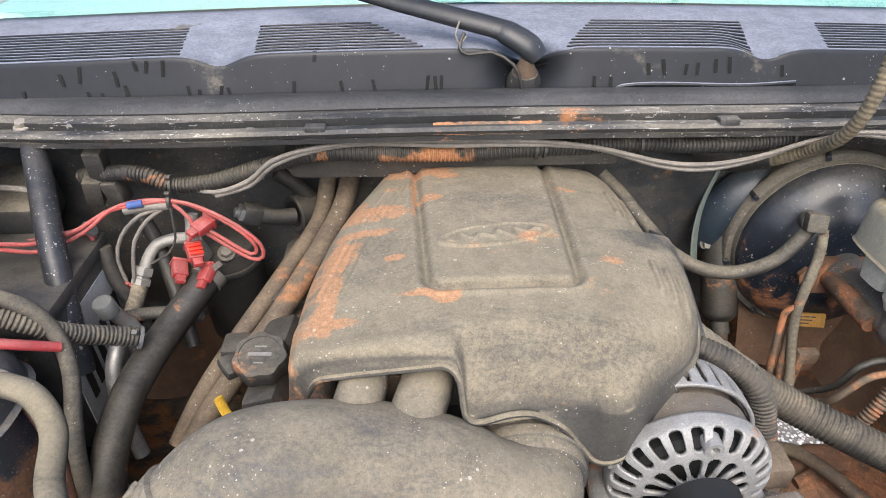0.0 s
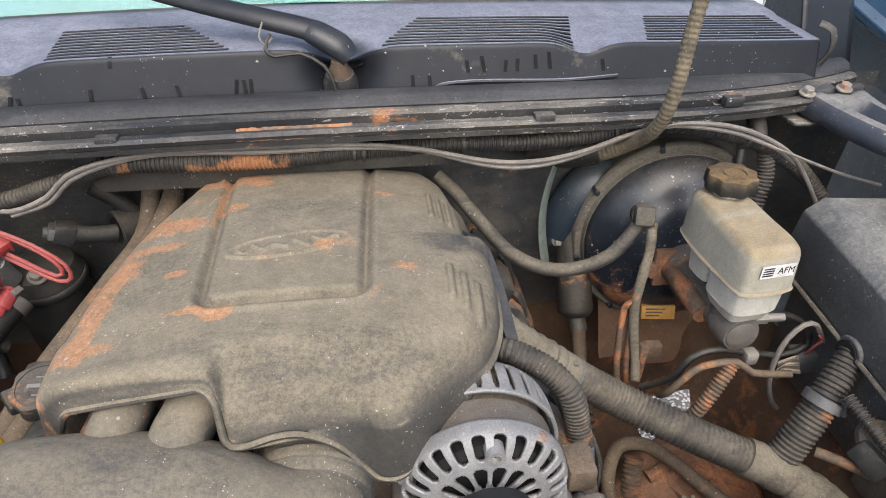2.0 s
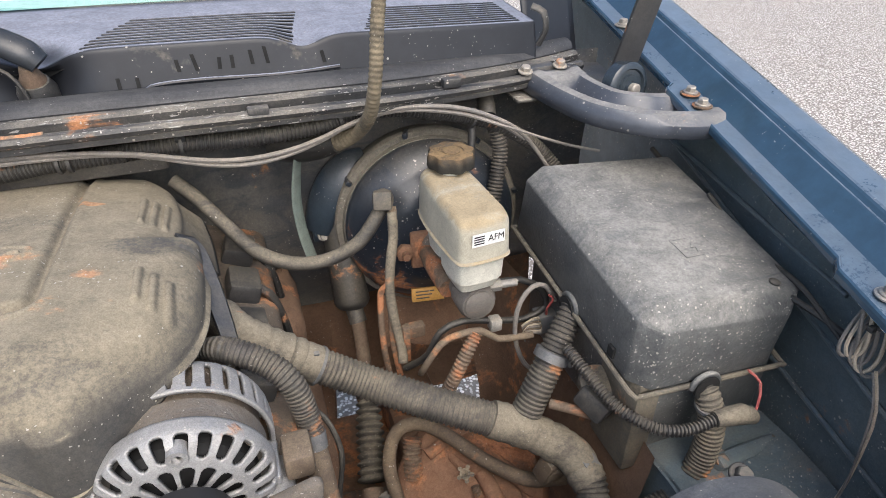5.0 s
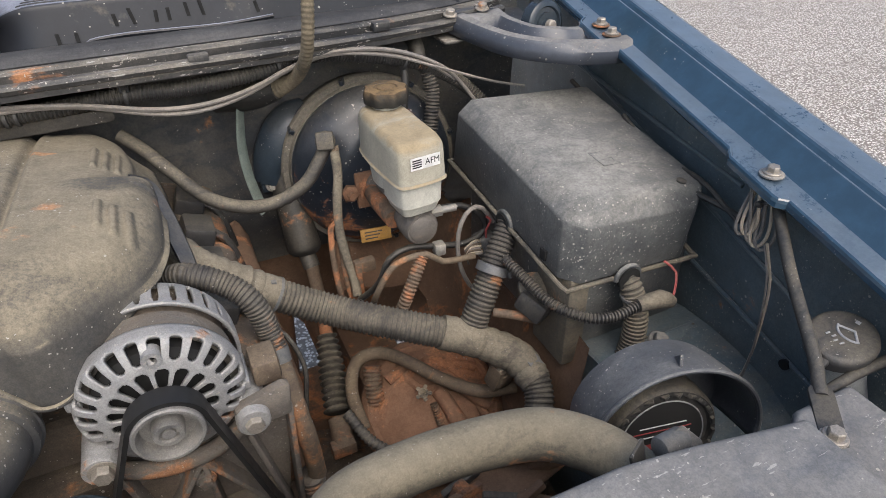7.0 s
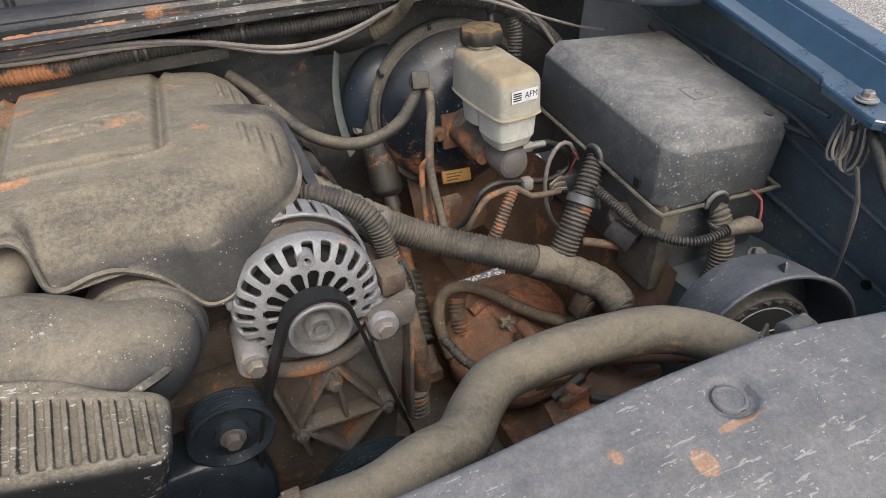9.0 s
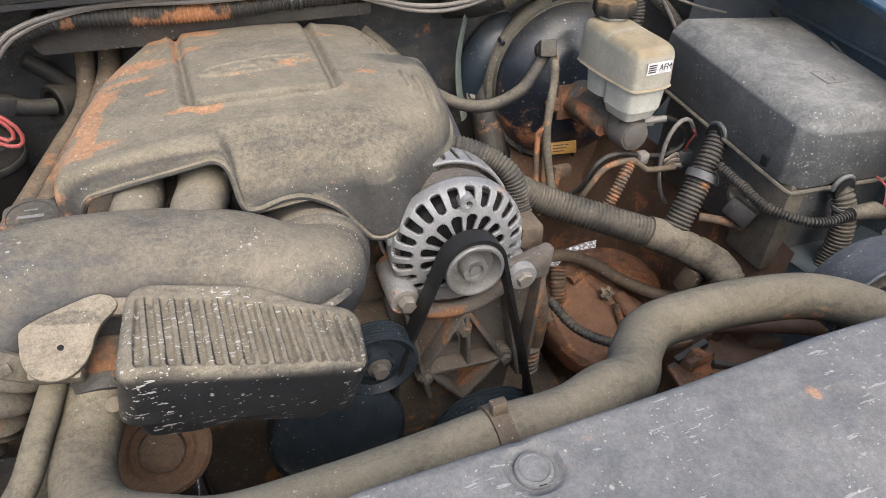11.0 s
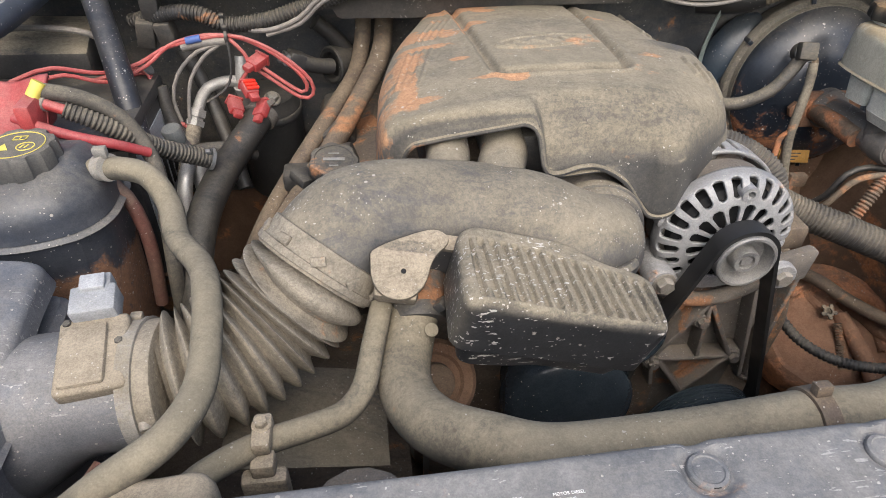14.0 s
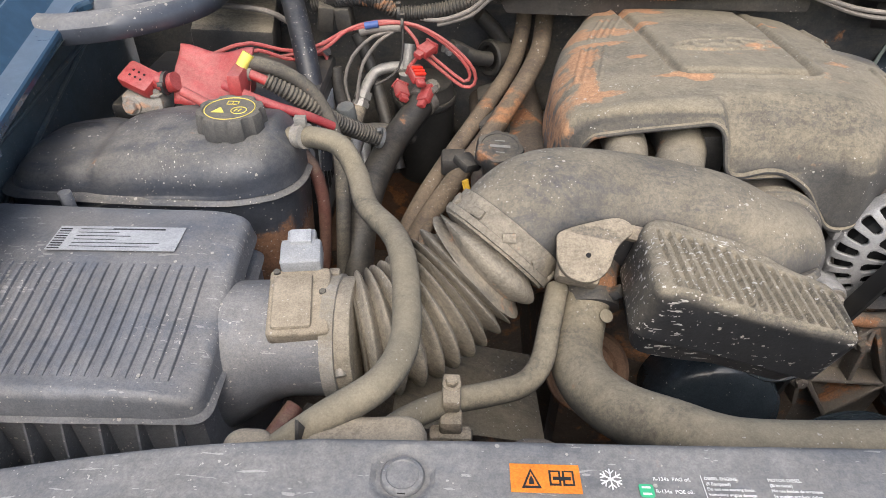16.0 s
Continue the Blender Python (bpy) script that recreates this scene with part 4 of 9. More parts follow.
    for x, lines in ((-0.0788, ("DIESEL ENGINE", "(If Equipped)", "Do not use starting fluids.", "Immediate engine damage", "could occur.")), (-0.0435, ("MOTOR DIESEL", "(Si lo tiene)", "No use fluidos de arranque.", "Se pueden producir daños", "inmediatos en el motor."))):
        for k, line in enumerate(lines):
            writing(line, 0.0027 if k < 2 else 0.0025, spot(x, 0.0282 - 0.0032 * k), M_WHITE, rc, align="LEFT")
    plate(rc, spot(-0.0803, 0.022), -0.00015, 0.00015, -0.008, 0.008, M_WHITE, "rule")


PINS = [(-0.247, 0.026), (0.050, 0.033), (0.164, 0.033), (0.456, 0.022)]
radiator_cover()


# ---- engine cover ----
def engine_cover():
    base = (0.08, 0.5, 1.05)
    ec = thing("engine_cover", base, "dust-coated black plastic engine cover with orange mud stains", "engine cover")
    plan = closed_curve([(-0.050, 0.716), (-0.044, 0.728), (0.03, 0.733), (0.12, 0.735), (0.205, 0.731), (0.230, 0.724), (0.246, 0.706), (0.2555, 0.65), (0.2565, 0.60), (0.2575, 0.582), (0.262, 0.576), (0.271, 0.572), (0.2745, 0.562), (0.2755, 0.53), (0.2745, 0.49), (0.269, 0.452), (0.250, 0.412), (0.216, 0.379), (0.178, 0.348), (0.163, 0.342), (0.148, 0.343), (0.138, 0.347), (0.100, 0.350), (0.045, 0.3435), (0.036, 0.345), (0.031, 0.358), (0.020, 0.366), (-0.03, 0.372), (-0.090, 0.379), (-0.110, 0.384), (-0.117, 0.395), (-0.118, 0.45), (-0.112, 0.52), (-0.092, 0.61), (-0.064, 0.68)], 460)
    # front and lobe edge, from which the faces slope up to the crease
    front = [(0.036, 0.345), (0.045, 0.3435), (0.100, 0.350), (0.148, 0.343), (0.163, 0.342), (0.178, 0.348), (0.216, 0.379), (0.250, 0.412), (0.269, 0.452), (0.2745, 0.49), (0.2755, 0.53)]
    seg = [(np.array(a), np.array(b) - np.array(a)) for a, b in zip(front, front[1:])]

    def front_dist(x, y):
        best = 1.0
        for (ax, ay), (dx, dy) in seg:
            t = min(1.0, max(0.0, ((x - ax) * dx + (y - ay) * dy) / (dx * dx + dy * dy)))
            best = min(best, math.hypot(x - ax - t * dx, y - ay - t * dy))
        return best

    def panel_dist(x, y):
        """Signed distance to the raised panel's outline, open at the back."""
        cx, hw = 0.076 + (y - 0.57) * 0.002, 0.075 + (y - 0.57) * 0.042
        qx, qy = abs(x - cx) - hw + 0.014, 0.449 - y + 0.014
        return math.hypot(max(qx, 0), max(qy, 0)) + min(max(qx, qy), 0) - 0.014

    def top(x, y):
        z = lerp(y, (0.34, 0.40, 0.45, 0.60, 0.70, 0.735), (1.170, 1.175, 1.176, 1.169, 1.160, 1.150))
        z -= 0.024 * abs((x - 0.075) / 0.19) ** 2.6
        if y < 0.54 and x > 0.02:
            d = front_dist(x, y)
            deep = lerp(x, (0.03, 0.13, 0.19, 0.23, 0.28), (1.0, 1.0, 0.72, 0.45, 0.25)) * smooth(y, 0.54, 0.43)
            z -= deep * (0.058 * (1 - smooth(d, -0.035, 0.058)) + lerp(d, (0.0, 0.004, 0.010), (0.008, 0.003, 0.0))) * smooth(x, 0.024, 0.036)
        # the lobe's panel overlaps the rear part with a lip
        lip = 0.556 - 0.10 * (0.26 - x)
        z += 0.0040 * smooth(x, 0.165, 0.185) * smooth(y, lip + 0.003, lip - 0.003) * smooth(y, 0.43, 0.52)
        z -= 0.012 * smooth(x, 0.215, 0.252) * smooth(y, lip, lip + 0.02)
        d = panel_dist(x, y)
        z -= 0.0062 * math.exp(-(d / 0.0046) ** 2)
        z += 0.0020 * math.exp(-((d - 0.0105) / 0.0040) ** 2)
        z += 0.0022 * smooth(d, 0.0, -0.010)
        # rounded bead over the open arch
        z += 0.0024 * math.exp(-((y - 0.386) / 0.009) ** 2) * smooth(x, -0.1, -0.08) * smooth(x, 0.030, 0.018)
        # ribs near the corners
        for x0, pitch, k, ya, yb, tilt, w in ((0.224, 0.0125, 3, 0.448, 0.492, 0.05, 0.0034), (0.221, 0.0105, 3, 0.592, 0.650, 0.03, 0.0030), (-0.098, 0.0085, 4, 0.455, 0.55, 0.24, 0.0022), (-0.064, 0.008, 4, 0.58, 0.66, 0.36, 0.0020)):
            if ya - 0.02 < y < yb + 0.02:
                for j in range(k):
                    xr, yo = x0 + pitch * j + tilt * (y - ya), -0.009 * j if w > 0.003 and ya < 0.5 else 0.0
                    z += (0.0040 if w > 0.0025 else 0.0019) * math.exp(-((x - xr) / w) ** 4) * smooth(y, ya + yo - 0.004, ya + yo + 0.002) * smooth(y, yb + yo + 0.004, yb + yo - 0.002)
        # raised oval badge, its script worn to faint strokes
        c9, s9 = 0.9848, 0.1736
        px, py = x - 0.0765, y - 0.5305
        ex, ey = (px * c9 + py * s9) / 0.058, (py * c9 - px * s9) / 0.0185
        e = math.hypot(ex, ey)
        z += 0.0030 * math.exp(-((e - 1) / 0.05) ** 2) + 0.0010 * smooth(e, 1.0, 0.94)
        if e < 0.84:
            wave = math.sin(ex * 19 + 1.5 * ey) * (0.45 + 0.25 * math.sin(ex * 7))
            z += 0.0022 * math.exp(-((ey - 0.55 * wave) / 0.20) ** 2)
        return z + 0.0008 * noise.noise((x * 22, y * 22, 0))

    def bottom(x, y):
        if y < 0.43:
            return lerp(x, (-0.118, -0.106, -0.100, -0.090, -0.075, 0.0, 0.020, 0.030, 0.036, 0.046, 0.07, 0.09, 0.115, 0.132, 0.146, 0.163, 0.178, 0.216, 0.25, 0.285), (1.096, 1.096, 1.112, 1.132, 1.1395, 1.154, 1.158, 1.152, 1.120, 1.116, 1.121, 1.117, 1.102, 1.080, 1.062, 1.060, 1.066, 1.088, 1.104, 1.10))
        if x > 0.2:
            return lerp(y, (0.43, 0.50, 0.56, 0.60, 0.66, 0.735), (1.104, 1.112, 1.108, 1.060, 1.075, 1.10))
        return lerp(y, (0.43, 0.60, 0.735), (1.080, 1.085, 1.105))

    def edge(x, y):
        if y < 0.54 and x > 0.03:
            return lerp(x, (0.03, 0.05, 0.16, 0.20, 0.24, 0.28), (0.006, 0.006, 0.008, 0.018, 0.028, 0.028))
        if y < 0.43:
            return lerp(x, (-0.118, -0.08, 0.02), (0.022, 0.010, 0.007))
        return lerp(y, (0.54, 0.58, 0.735), (0.018, 0.012, 0.012)) if x > 0.1 else 0.030

    def flare(x, y):
        return 0.004 + 0.026 * smooth(x, 0.2, 0.25) * smooth(y, 0.575, 0.595) * smooth(y, 0.735, 0.68)

    thicken(part("shell", shell(plan, top, bottom, edge, rings=200, skirt=10, flare=flare, centre=(0.08, 0.53)), M_COVER, ec), 0.0035)
    # rolled rim of the front openings
    rim = [(-0.110, 0.383, 1.098), (-0.100, 0.380, 1.114), (-0.090, 0.377, 1.133), (-0.072, 0.374, 1.1405), (0.0, 0.367, 1.155), (0.019, 0.364, 1.158), (0.029, 0.356, 1.150), (0.034, 0.343, 1.122), (0.046, 0.341, 1.117), (0.07, 0.344, 1.121), (0.09, 0.347, 1.117), (0.115, 0.346, 1.102), (0.132, 0.344, 1.080), (0.146, 0.340, 1.063), (0.163, 0.339, 1.061), (0.178, 0.346, 1.067), (0.216, 0.377, 1.089), (0.248, 0.408, 1.105)]
    part("rim", tube(rim, 0.0030, 8, 0.004), M_COVER, ec)
    # flat strap-like leg down the side
    rows = []
    bm = bmesh.new()
    for x, y, z, w in spline([(0.262, 0.574, 1.143, 0.012), (0.270, 0.556, 1.137, 0.013), (0.278, 0.526, 1.118, 0.0125), (0.285, 0.494, 1.094, 0.011), (0.290, 0.464, 1.072, 0.009)], 0.004):
        rows.append([bm.verts.new((x + w * 0.85 * k, y + 0.1 * w * k, z - 0.5 * w * k - 0.004 * (abs(k) > 0.9))) for k in (-1, -0.85, 0, 0.85, 1)])
    for A, B in zip(rows, rows[1:]):
        for j in range(4):
            bm.faces.new((A[j], A[j + 1], B[j + 1], B[j]))
    thicken(part("side_leg", bm, M_COVERLEG, ec), 0.0035)
    return ec


engine_cover()


def engine_block():
    eb = thing("engine_block", (0.08, 0.55, 0.6), "dirty cast engine block and heads, brown with dust", "engine")
    part("block", bx(-0.10, 0.26, 0.40, 0.80, 0.55, 0.98, 0.03), M_ENGINE, eb)
    part("manifold", bx(-0.06, 0.22, 0.41, 0.74, 0.97, 1.10, 0.02), M_ENGINE, eb)
    for x, r in ((-0.135, 20), (0.28, -20)):
        part("valve_cover", moved(bx(-0.055, 0.055, -0.22, 0.22, -0.05, 0.05, 0.02, 3), Matrix.Translation((x, 0.60, 0.965)) @ pose(0, 0, 0, 0, -r, 0)), M_ENGINE, eb)
    random.seed(7)
    for i in range(4):
        y = 0.47 + 0.085 * i
        part("ignition_coil", moved(bx(-0.02, 0.02, -0.025, 0.025, 0, 0.045, 0.006), Matrix.Translation((0.295, y, 0.99)) @ pose(0, 0, 0, 0, 20, random.uniform(-8, 8))), M_BLACKP, eb)
        part("plug_lead", tube([(0.30, y, 1.02), (0.335, y - 0.01, 1.005), (0.35, y - 0.015, 0.93), (0.34, y - 0.01, 0.86)], 0.006, 8), M_HOSE, eb)
        part("ignition_coil", moved(bx(-0.02, 0.02, -0.025, 0.025, 0, 0.045, 0.006), Matrix.Translation((-0.155, y, 0.99)) @ pose(0, 0, 0, 0, -20, random.uniform(-8, 8))), M_BLACKP, eb)
    part("throttle_plug", join(bx(0.004, 0.036, 0.402, 0.430, 1.050, 1.098, 0.004), bx(0.008, 0.030, 0.396, 0.404, 1.098, 1.122, 0.003), bx(0.012, 0.040, 0.405, 0.425, 1.104, 1.116, 0.003)), M_BLACKP, eb, "black plug under the cover")
    part("timing_cover", bx(-0.08, 0.24, 0.355, 0.41, 0.55, 0.93, 0.02), M_ENGINE, eb)
    part("sump", bx(-0.12, 0.28, 0.3, 0.8, 0.45, 0.56, 0.03), M_ENGINE, eb)
    # throttle body behind the duct
    ax = V(0.0, 1, 0.06)
    part("throttle_body", lathe([(0.049, 0), (0.051, 0.002), (0.051, 0.030), (0.046, 0.034), (0.046, 0.075)], (0.089, 0.352, 1.046), ax, 40), M_BRACKET, eb, "dusty alloy throttle body")
    part("throttle_motor", bx(0.02, 0.05, 0.385, 0.43, 1.085, 1.135, 0.005), M_BLACKP, eb)
    for a in (20, 140, 260):
        d = V(math.cos(radians(a)), 0, math.sin(radians(a)))
        bolt(eb, V(0.092, 0.350, 1.046) + d * 0.056, (0, -1, 0), 0.006)


engine_block()


# ---- intake ----
def intake():
    du = thing("intake_duct", (-0.05, 0.32, 1.03), "dusty black plastic air intake duct, speckled", "air duct")
    ctr = [(-0.176, 0.286, 1.079, 0.051), (-0.160, 0.299, 1.089, 0.053), (-0.138, 0.312, 1.094, 0.0545), (-0.100, 0.322, 1.090, 0.055), (-0.04, 0.326, 1.081, 0.055), (0.012, 0.314, 1.075, 0.055), (0.048, 0.302, 1.065, 0.053), (0.075, 0.308, 1.055, 0.051), (0.086, 0.326, 1.049, 0.049), (0.088, 0.345, 1.046, 0.048)]
    part("duct", tube(ctr, None, 40, 0.006), M_DUCT, du)
    part("cuff", lathe([(0.049, -0.002), (0.0525, 0.0), (0.0535, 0.003), (0.0535, 0.010), (0.0555, 0.011), (0.0555, 0.015), (0.0535, 0.016), (0.0535, 0.022), (0.050, 0.024)], (0.088, 0.332, 1.047), (0.03, 1, 0.06), 56), M_DUCT, du)
    part("moulded_ring", lathe([(0.045, -0.006), (0.047, -0.004), (0.047, 0.0), (0.043, 0.002)], (0.066, 0.272, 1.043), (0.3, -0.6, -0.8), 32), M_DUCT, du)
    for x0, x1, w in ((-0.060, -0.052, 0.0215), (-0.008, 0.004, 0.0235)):
        part("riser", tube([(x0, 0.325, 1.100), (x0 + 0.002, 0.356, 1.112), (x1, 0.392, 1.119), (x1, 0.46, 1.119)], w, 28, 0.006), M_DUCT, du)
    # rim and clamp at the bellows
    ax = V(-0.62, -0.48, -0.62).normalized()
    rc = V(-0.174, 0.287, 1.081)
    part("clamp_band", lathe([(0.0515, -0.006), (0.0545, -0.005), (0.0545, 0.012), (0.0575, 0.013), (0.0575, 0.019), (0.053, 0.020)], rc - ax * 0.004, ax, 48), M_BELLOWS, du)
    u, v, a = basis(ax)
    for k in range(10):
        d = u * math.cos(k * math.pi / 5) + v * math.sin(k * math.pi / 5)
        q = rc + ax * 0.004 + d * 0.056
        part("clip", moved(bx(-0.006, 0.006, -0.004, 0.004, -0.002, 0.002, 0.001), facing(q, d)), M_BELLOWS, du)
    be = thing("intake_bellows", (-0.25, 0.23, 1.0), "dust-coated ribbed rubber intake bellows", "air hose")
    ctr = [tuple(rc + ax * 0.014) + (0.0505,), tuple(rc + ax * 0.028) + (0.0515,), (-0.206, 0.268, 1.051, 0.0525), (-0.226, 0.254, 1.037, 0.0525), (-0.250, 0.236, 1.028, 0.052), (-0.276, 0.220, 1.024, 0.051), (-0.302, 0.211, 1.023, 0.050)]
    part("bellows", tube(ctr, None, 52, ridge=(0.0126, 0.0135, 10)), M_BELLOWS, be)
    part("cuff_sleeve", tube([tuple(rc - ax * 0.002) + (0.0545,), tuple(rc + ax * 0.008) + (0.0555,), tuple(rc + ax * 0.018) + (0.0545,)], None, 48, 0.004), M_BELLOWS, be)
    part("cuff", rod((-0.322, 0.211, 1.022), (-0.298, 0.211, 1.024), 0.052, n=40, w=0.002), M_BELLOWS, be)
    part("clamp", lathe([(0.0525, -0.006), (0.0545, -0.0055), (0.0545, 0.0055), (0.0525, 0.006)], (-0.318, 0.211, 1.0225), (1, 0, 0.05), 48), M_STEEL, be, "steel worm-drive hose clamp")
    part("clamp_screw", moved(join(bx(-0.008, 0.008, -0.012, 0.012, -0.004, 0.006, 0.002), lathe([(0.005, 0), (0.005, 0.006), (0.004, 0.007)], (0, -0.012, 0.002), (0, -1, 0), 12)), facing((-0.312, 0.174, 1.041), (0.2, -0.65, 0.7))), M_BOLT, be)
    part("tab", bx(-0.327, -0.317, 0.235, 0.243, 1.064, 1.074, 0.002), M_BELLOWS, be)
    # sensor tube
    mf = thing("airflow_sensor", (-0.36, 0.21, 0.98), "dusty mass airflow sensor on black plastic tube", "sensor")
    part("tube", tube([(-0.436, 0.204, 1.004, 0.074), (-0.420, 0.205, 1.008, 0.068), (-0.404, 0.206, 1.012, 0.061), (-0.386, 0.208, 1.017, 0.0545), (-0.36, 0.21, 1.021, 0.0505), (-0.318, 0.211, 1.022, 0.050)], None, 44, 0.004), M_AIRBOX, mf)
    m = Matrix.Translation((-0.344, 0.204, 1.069)) @ pose(0, 0, 0, 14, 0, 7)
    part("housing", moved(join(bx(-0.026, 0.024, -0.034, 0.030, -0.010, 0.006, 0.004, 3), bx(-0.022, 0.010, -0.030, 0.022, 0.004, 0.010, 0.003, 2)), m), M_BROWNP, mf)
    part("connector", moved(join(bx(-0.017, 0.017, 0.026, 0.052, -0.004, 0.018, 0.003), bx(-0.012, 0.012, 0.05, 0.064, 0.0, 0.016, 0.002)), m), M_CONN, mf, "light grey connector")
    part("connector_lock", moved(bx(-0.009, 0.009, 0.046, 0.060, 0.016, 0.021, 0.001), m), M_PALE, mf)
    bolt(mf, m @ V(0.018, 0.004, 0.004), m.to_3x3() @ V(0, 0, 1), 0.0032, M_BLACKP)
    bolt(mf, m @ V(-0.020, 0.026, 0.004), m.to_3x3() @ V(0, 0, 1), 0.0032, M_BLACKP)


intake()


def resonator():
    rs = thing("air_resonator", (0.02, 0.21, 1.03), "black plastic air resonator box, ribbed top and scratched side", "air resonator")
    m = Matrix.Translation((0.020, 0.214, 1.096)) @ pose(0, 0, 0, 3, 16.0, -2)
    plan = even(round_poly([(-0.088, -0.040), (0.088, -0.038), (0.092, 0.026), (0.050, 0.034), (0.010, 0.056), (-0.086, 0.050)], 0.016), 260)

    def top(x, y):
        ins = smooth(x, -0.080, -0.076) * smooth(x, 0.084, 0.080) * smooth(y, -0.034, -0.029) * smooth(y, 0.036 - 0.18 * max(0, x + 0.02), 0.031 - 0.18 * max(0, x + 0.02))
        rib = 0.5 + 0.5 * math.cos((x + 0.1 * y) * 2 * math.pi / 0.0102)
        return -0.0042 * ins * smooth(rib, 0.75, 0.45) + 0.002 * smooth(y, 0.03, 0.05)

    part("lid", moved(shell(plan, top, lambda x, y: -0.056, 0.012, rings=110, skirt=10, flare=-0.003, centre=(0, 0.005)), m), M_RESON, rs)
    part("base", moved(shell([(x * 0.90, y * 0.86 + 0.0007) for x, y in plan], lambda x, y: -0.050, lambda x, y: -0.082 + 0.008 * smooth(x, -0.05, 0.08), 0.004, rings=6, skirt=8, flare=-0.010, centre=(0, 0.005)), m), M_RESON, rs)
    part("neck", tube([(0.02, 0.235, 1.05), (0.035, 0.262, 1.055), (0.05, 0.29, 1.065)], 0.032, 28), M_DUCT, rs)


def chaikin(p, k):
    for _ in range(k):
        q = []
        for a, b in zip(p, p[1:] + p[:1]):
            q += [(0.75 * a[0] + 0.25 * b[0], 0.75 * a[1] + 0.25 * b[1]), (0.25 * a[0] + 0.75 * b[0], 0.25 * a[1] + 0.75 * b[1])]
        p = q
    return p


resonator()


def airbox():
    ab = thing("air_filter_box", (-0.53, 0.21, 0.85), "black plastic air filter box with ribbed lid and data label", "air box")
    plan = even(round_poly([(-0.680, 0.108), (-0.400, 0.108), (-0.408, 0.308), (-0.670, 0.312)], 0.016), 360)

    def top(x, y):
        z = 1.088 - 0.026 * smooth(y, 0.27, 0.11) - 0.006 * smooth(x, -0.45, -0.40)
        return z

    part("lid", shell(plan, top, lambda x, y: top(x, y) - 0.022, 0.010, rings=150, skirt=6, flare=0.003, centre=(-0.54, 0.2)), M_AIRBOX, ab)
    for k in range(23):
        x = -0.651 + 0.0101 * k
        ys = [0.124 + 0.104 * i / 10 for i in range(11)]
        prof = ((-0.0034, -0.001), (-0.0026, 0.0022), (-0.0014, 0.0028), (0.0014, 0.0028), (0.0026, 0.0022), (0.0034, -0.001))
        part("rib", sheet(lambda y, j: (x + prof[j][0], y, top(x, y) + prof[j][1] * min(1.0, 60 * min(y - 0.123, 0.229 - y) * 4)), ys, [0, 1, 2, 3, 4, 5]), M_AIRBOX, ab)
    part("lid_flange", shell([(x * 1.0, y) for x, y in plan], lambda x, y: 1.045, lambda x, y: 1.036, 0.003, rings=4, skirt=3, flare=0.006, centre=(-0.54, 0.2)), M_AIRBOX, ab)
    part("case", bx(-0.665, -0.405, 0.118, 0.305, 0.84, 1.035, 0.012), M_AIRBOX, ab)
    for k in range(9):
        x = -0.645 + 0.028 * k
        part("gusset", prism([(0, 0), (0.004, 0), (0.020, -0.055), (0, -0.07)], 0.0022, Matrix.Translation((x, 0.113, 1.040)) @ pose(0, 0, 0, 90, 0, -90), 0.0004), M_AIRBOX, ab)
    part("hinge_post", rod((-0.590, 0.322, 1.03), (-0.590, 0.322, 1.092), 0.006, n=14, w=0.001), M_AIRBOX, ab)
    m = Matrix.Translation((-0.512, 0.256, 1.0885)) @ pose(0, 0, 0, 1.5, 0, 1)
    lab = plate(ab, m, -0.055, 0.055, -0.0165, 0.0165, M_PALE, "data_label", label="silver-white printed data label")
    random.seed(11)
    for k in range(9):
        plate(lab, m @ pose(-0.0485, -0.014 + 0.0033 * k, 0.0003), -0.005, 0.005, -random.uniform(0.0003, 0.0012), 0.0006, M_INK, "barcode_bar", 0.0003)
    for k in range(6):
        plate(lab, m @ pose(-0.036, 0.0125 - 0.0048 * k, 0.0003), 0, random.uniform(0.03, 0.085), -0.0004, 0.0004, M_INK, "text_bar", 0.0003)
    plate(lab, m @ pose(0.012, 0.0128, 0.0003), -0.02, 0.026, -0.0009, 0.0009, M_INK, "text_bar", 0.0003)


airbox()


SEAM = 1.074
M_CAPDUST = dirty("faded_cap_plastic", (0.065, 0.066, 0.068), 0.5, dust=0.5, up=0.5, patch=0.5, speck=0.3)


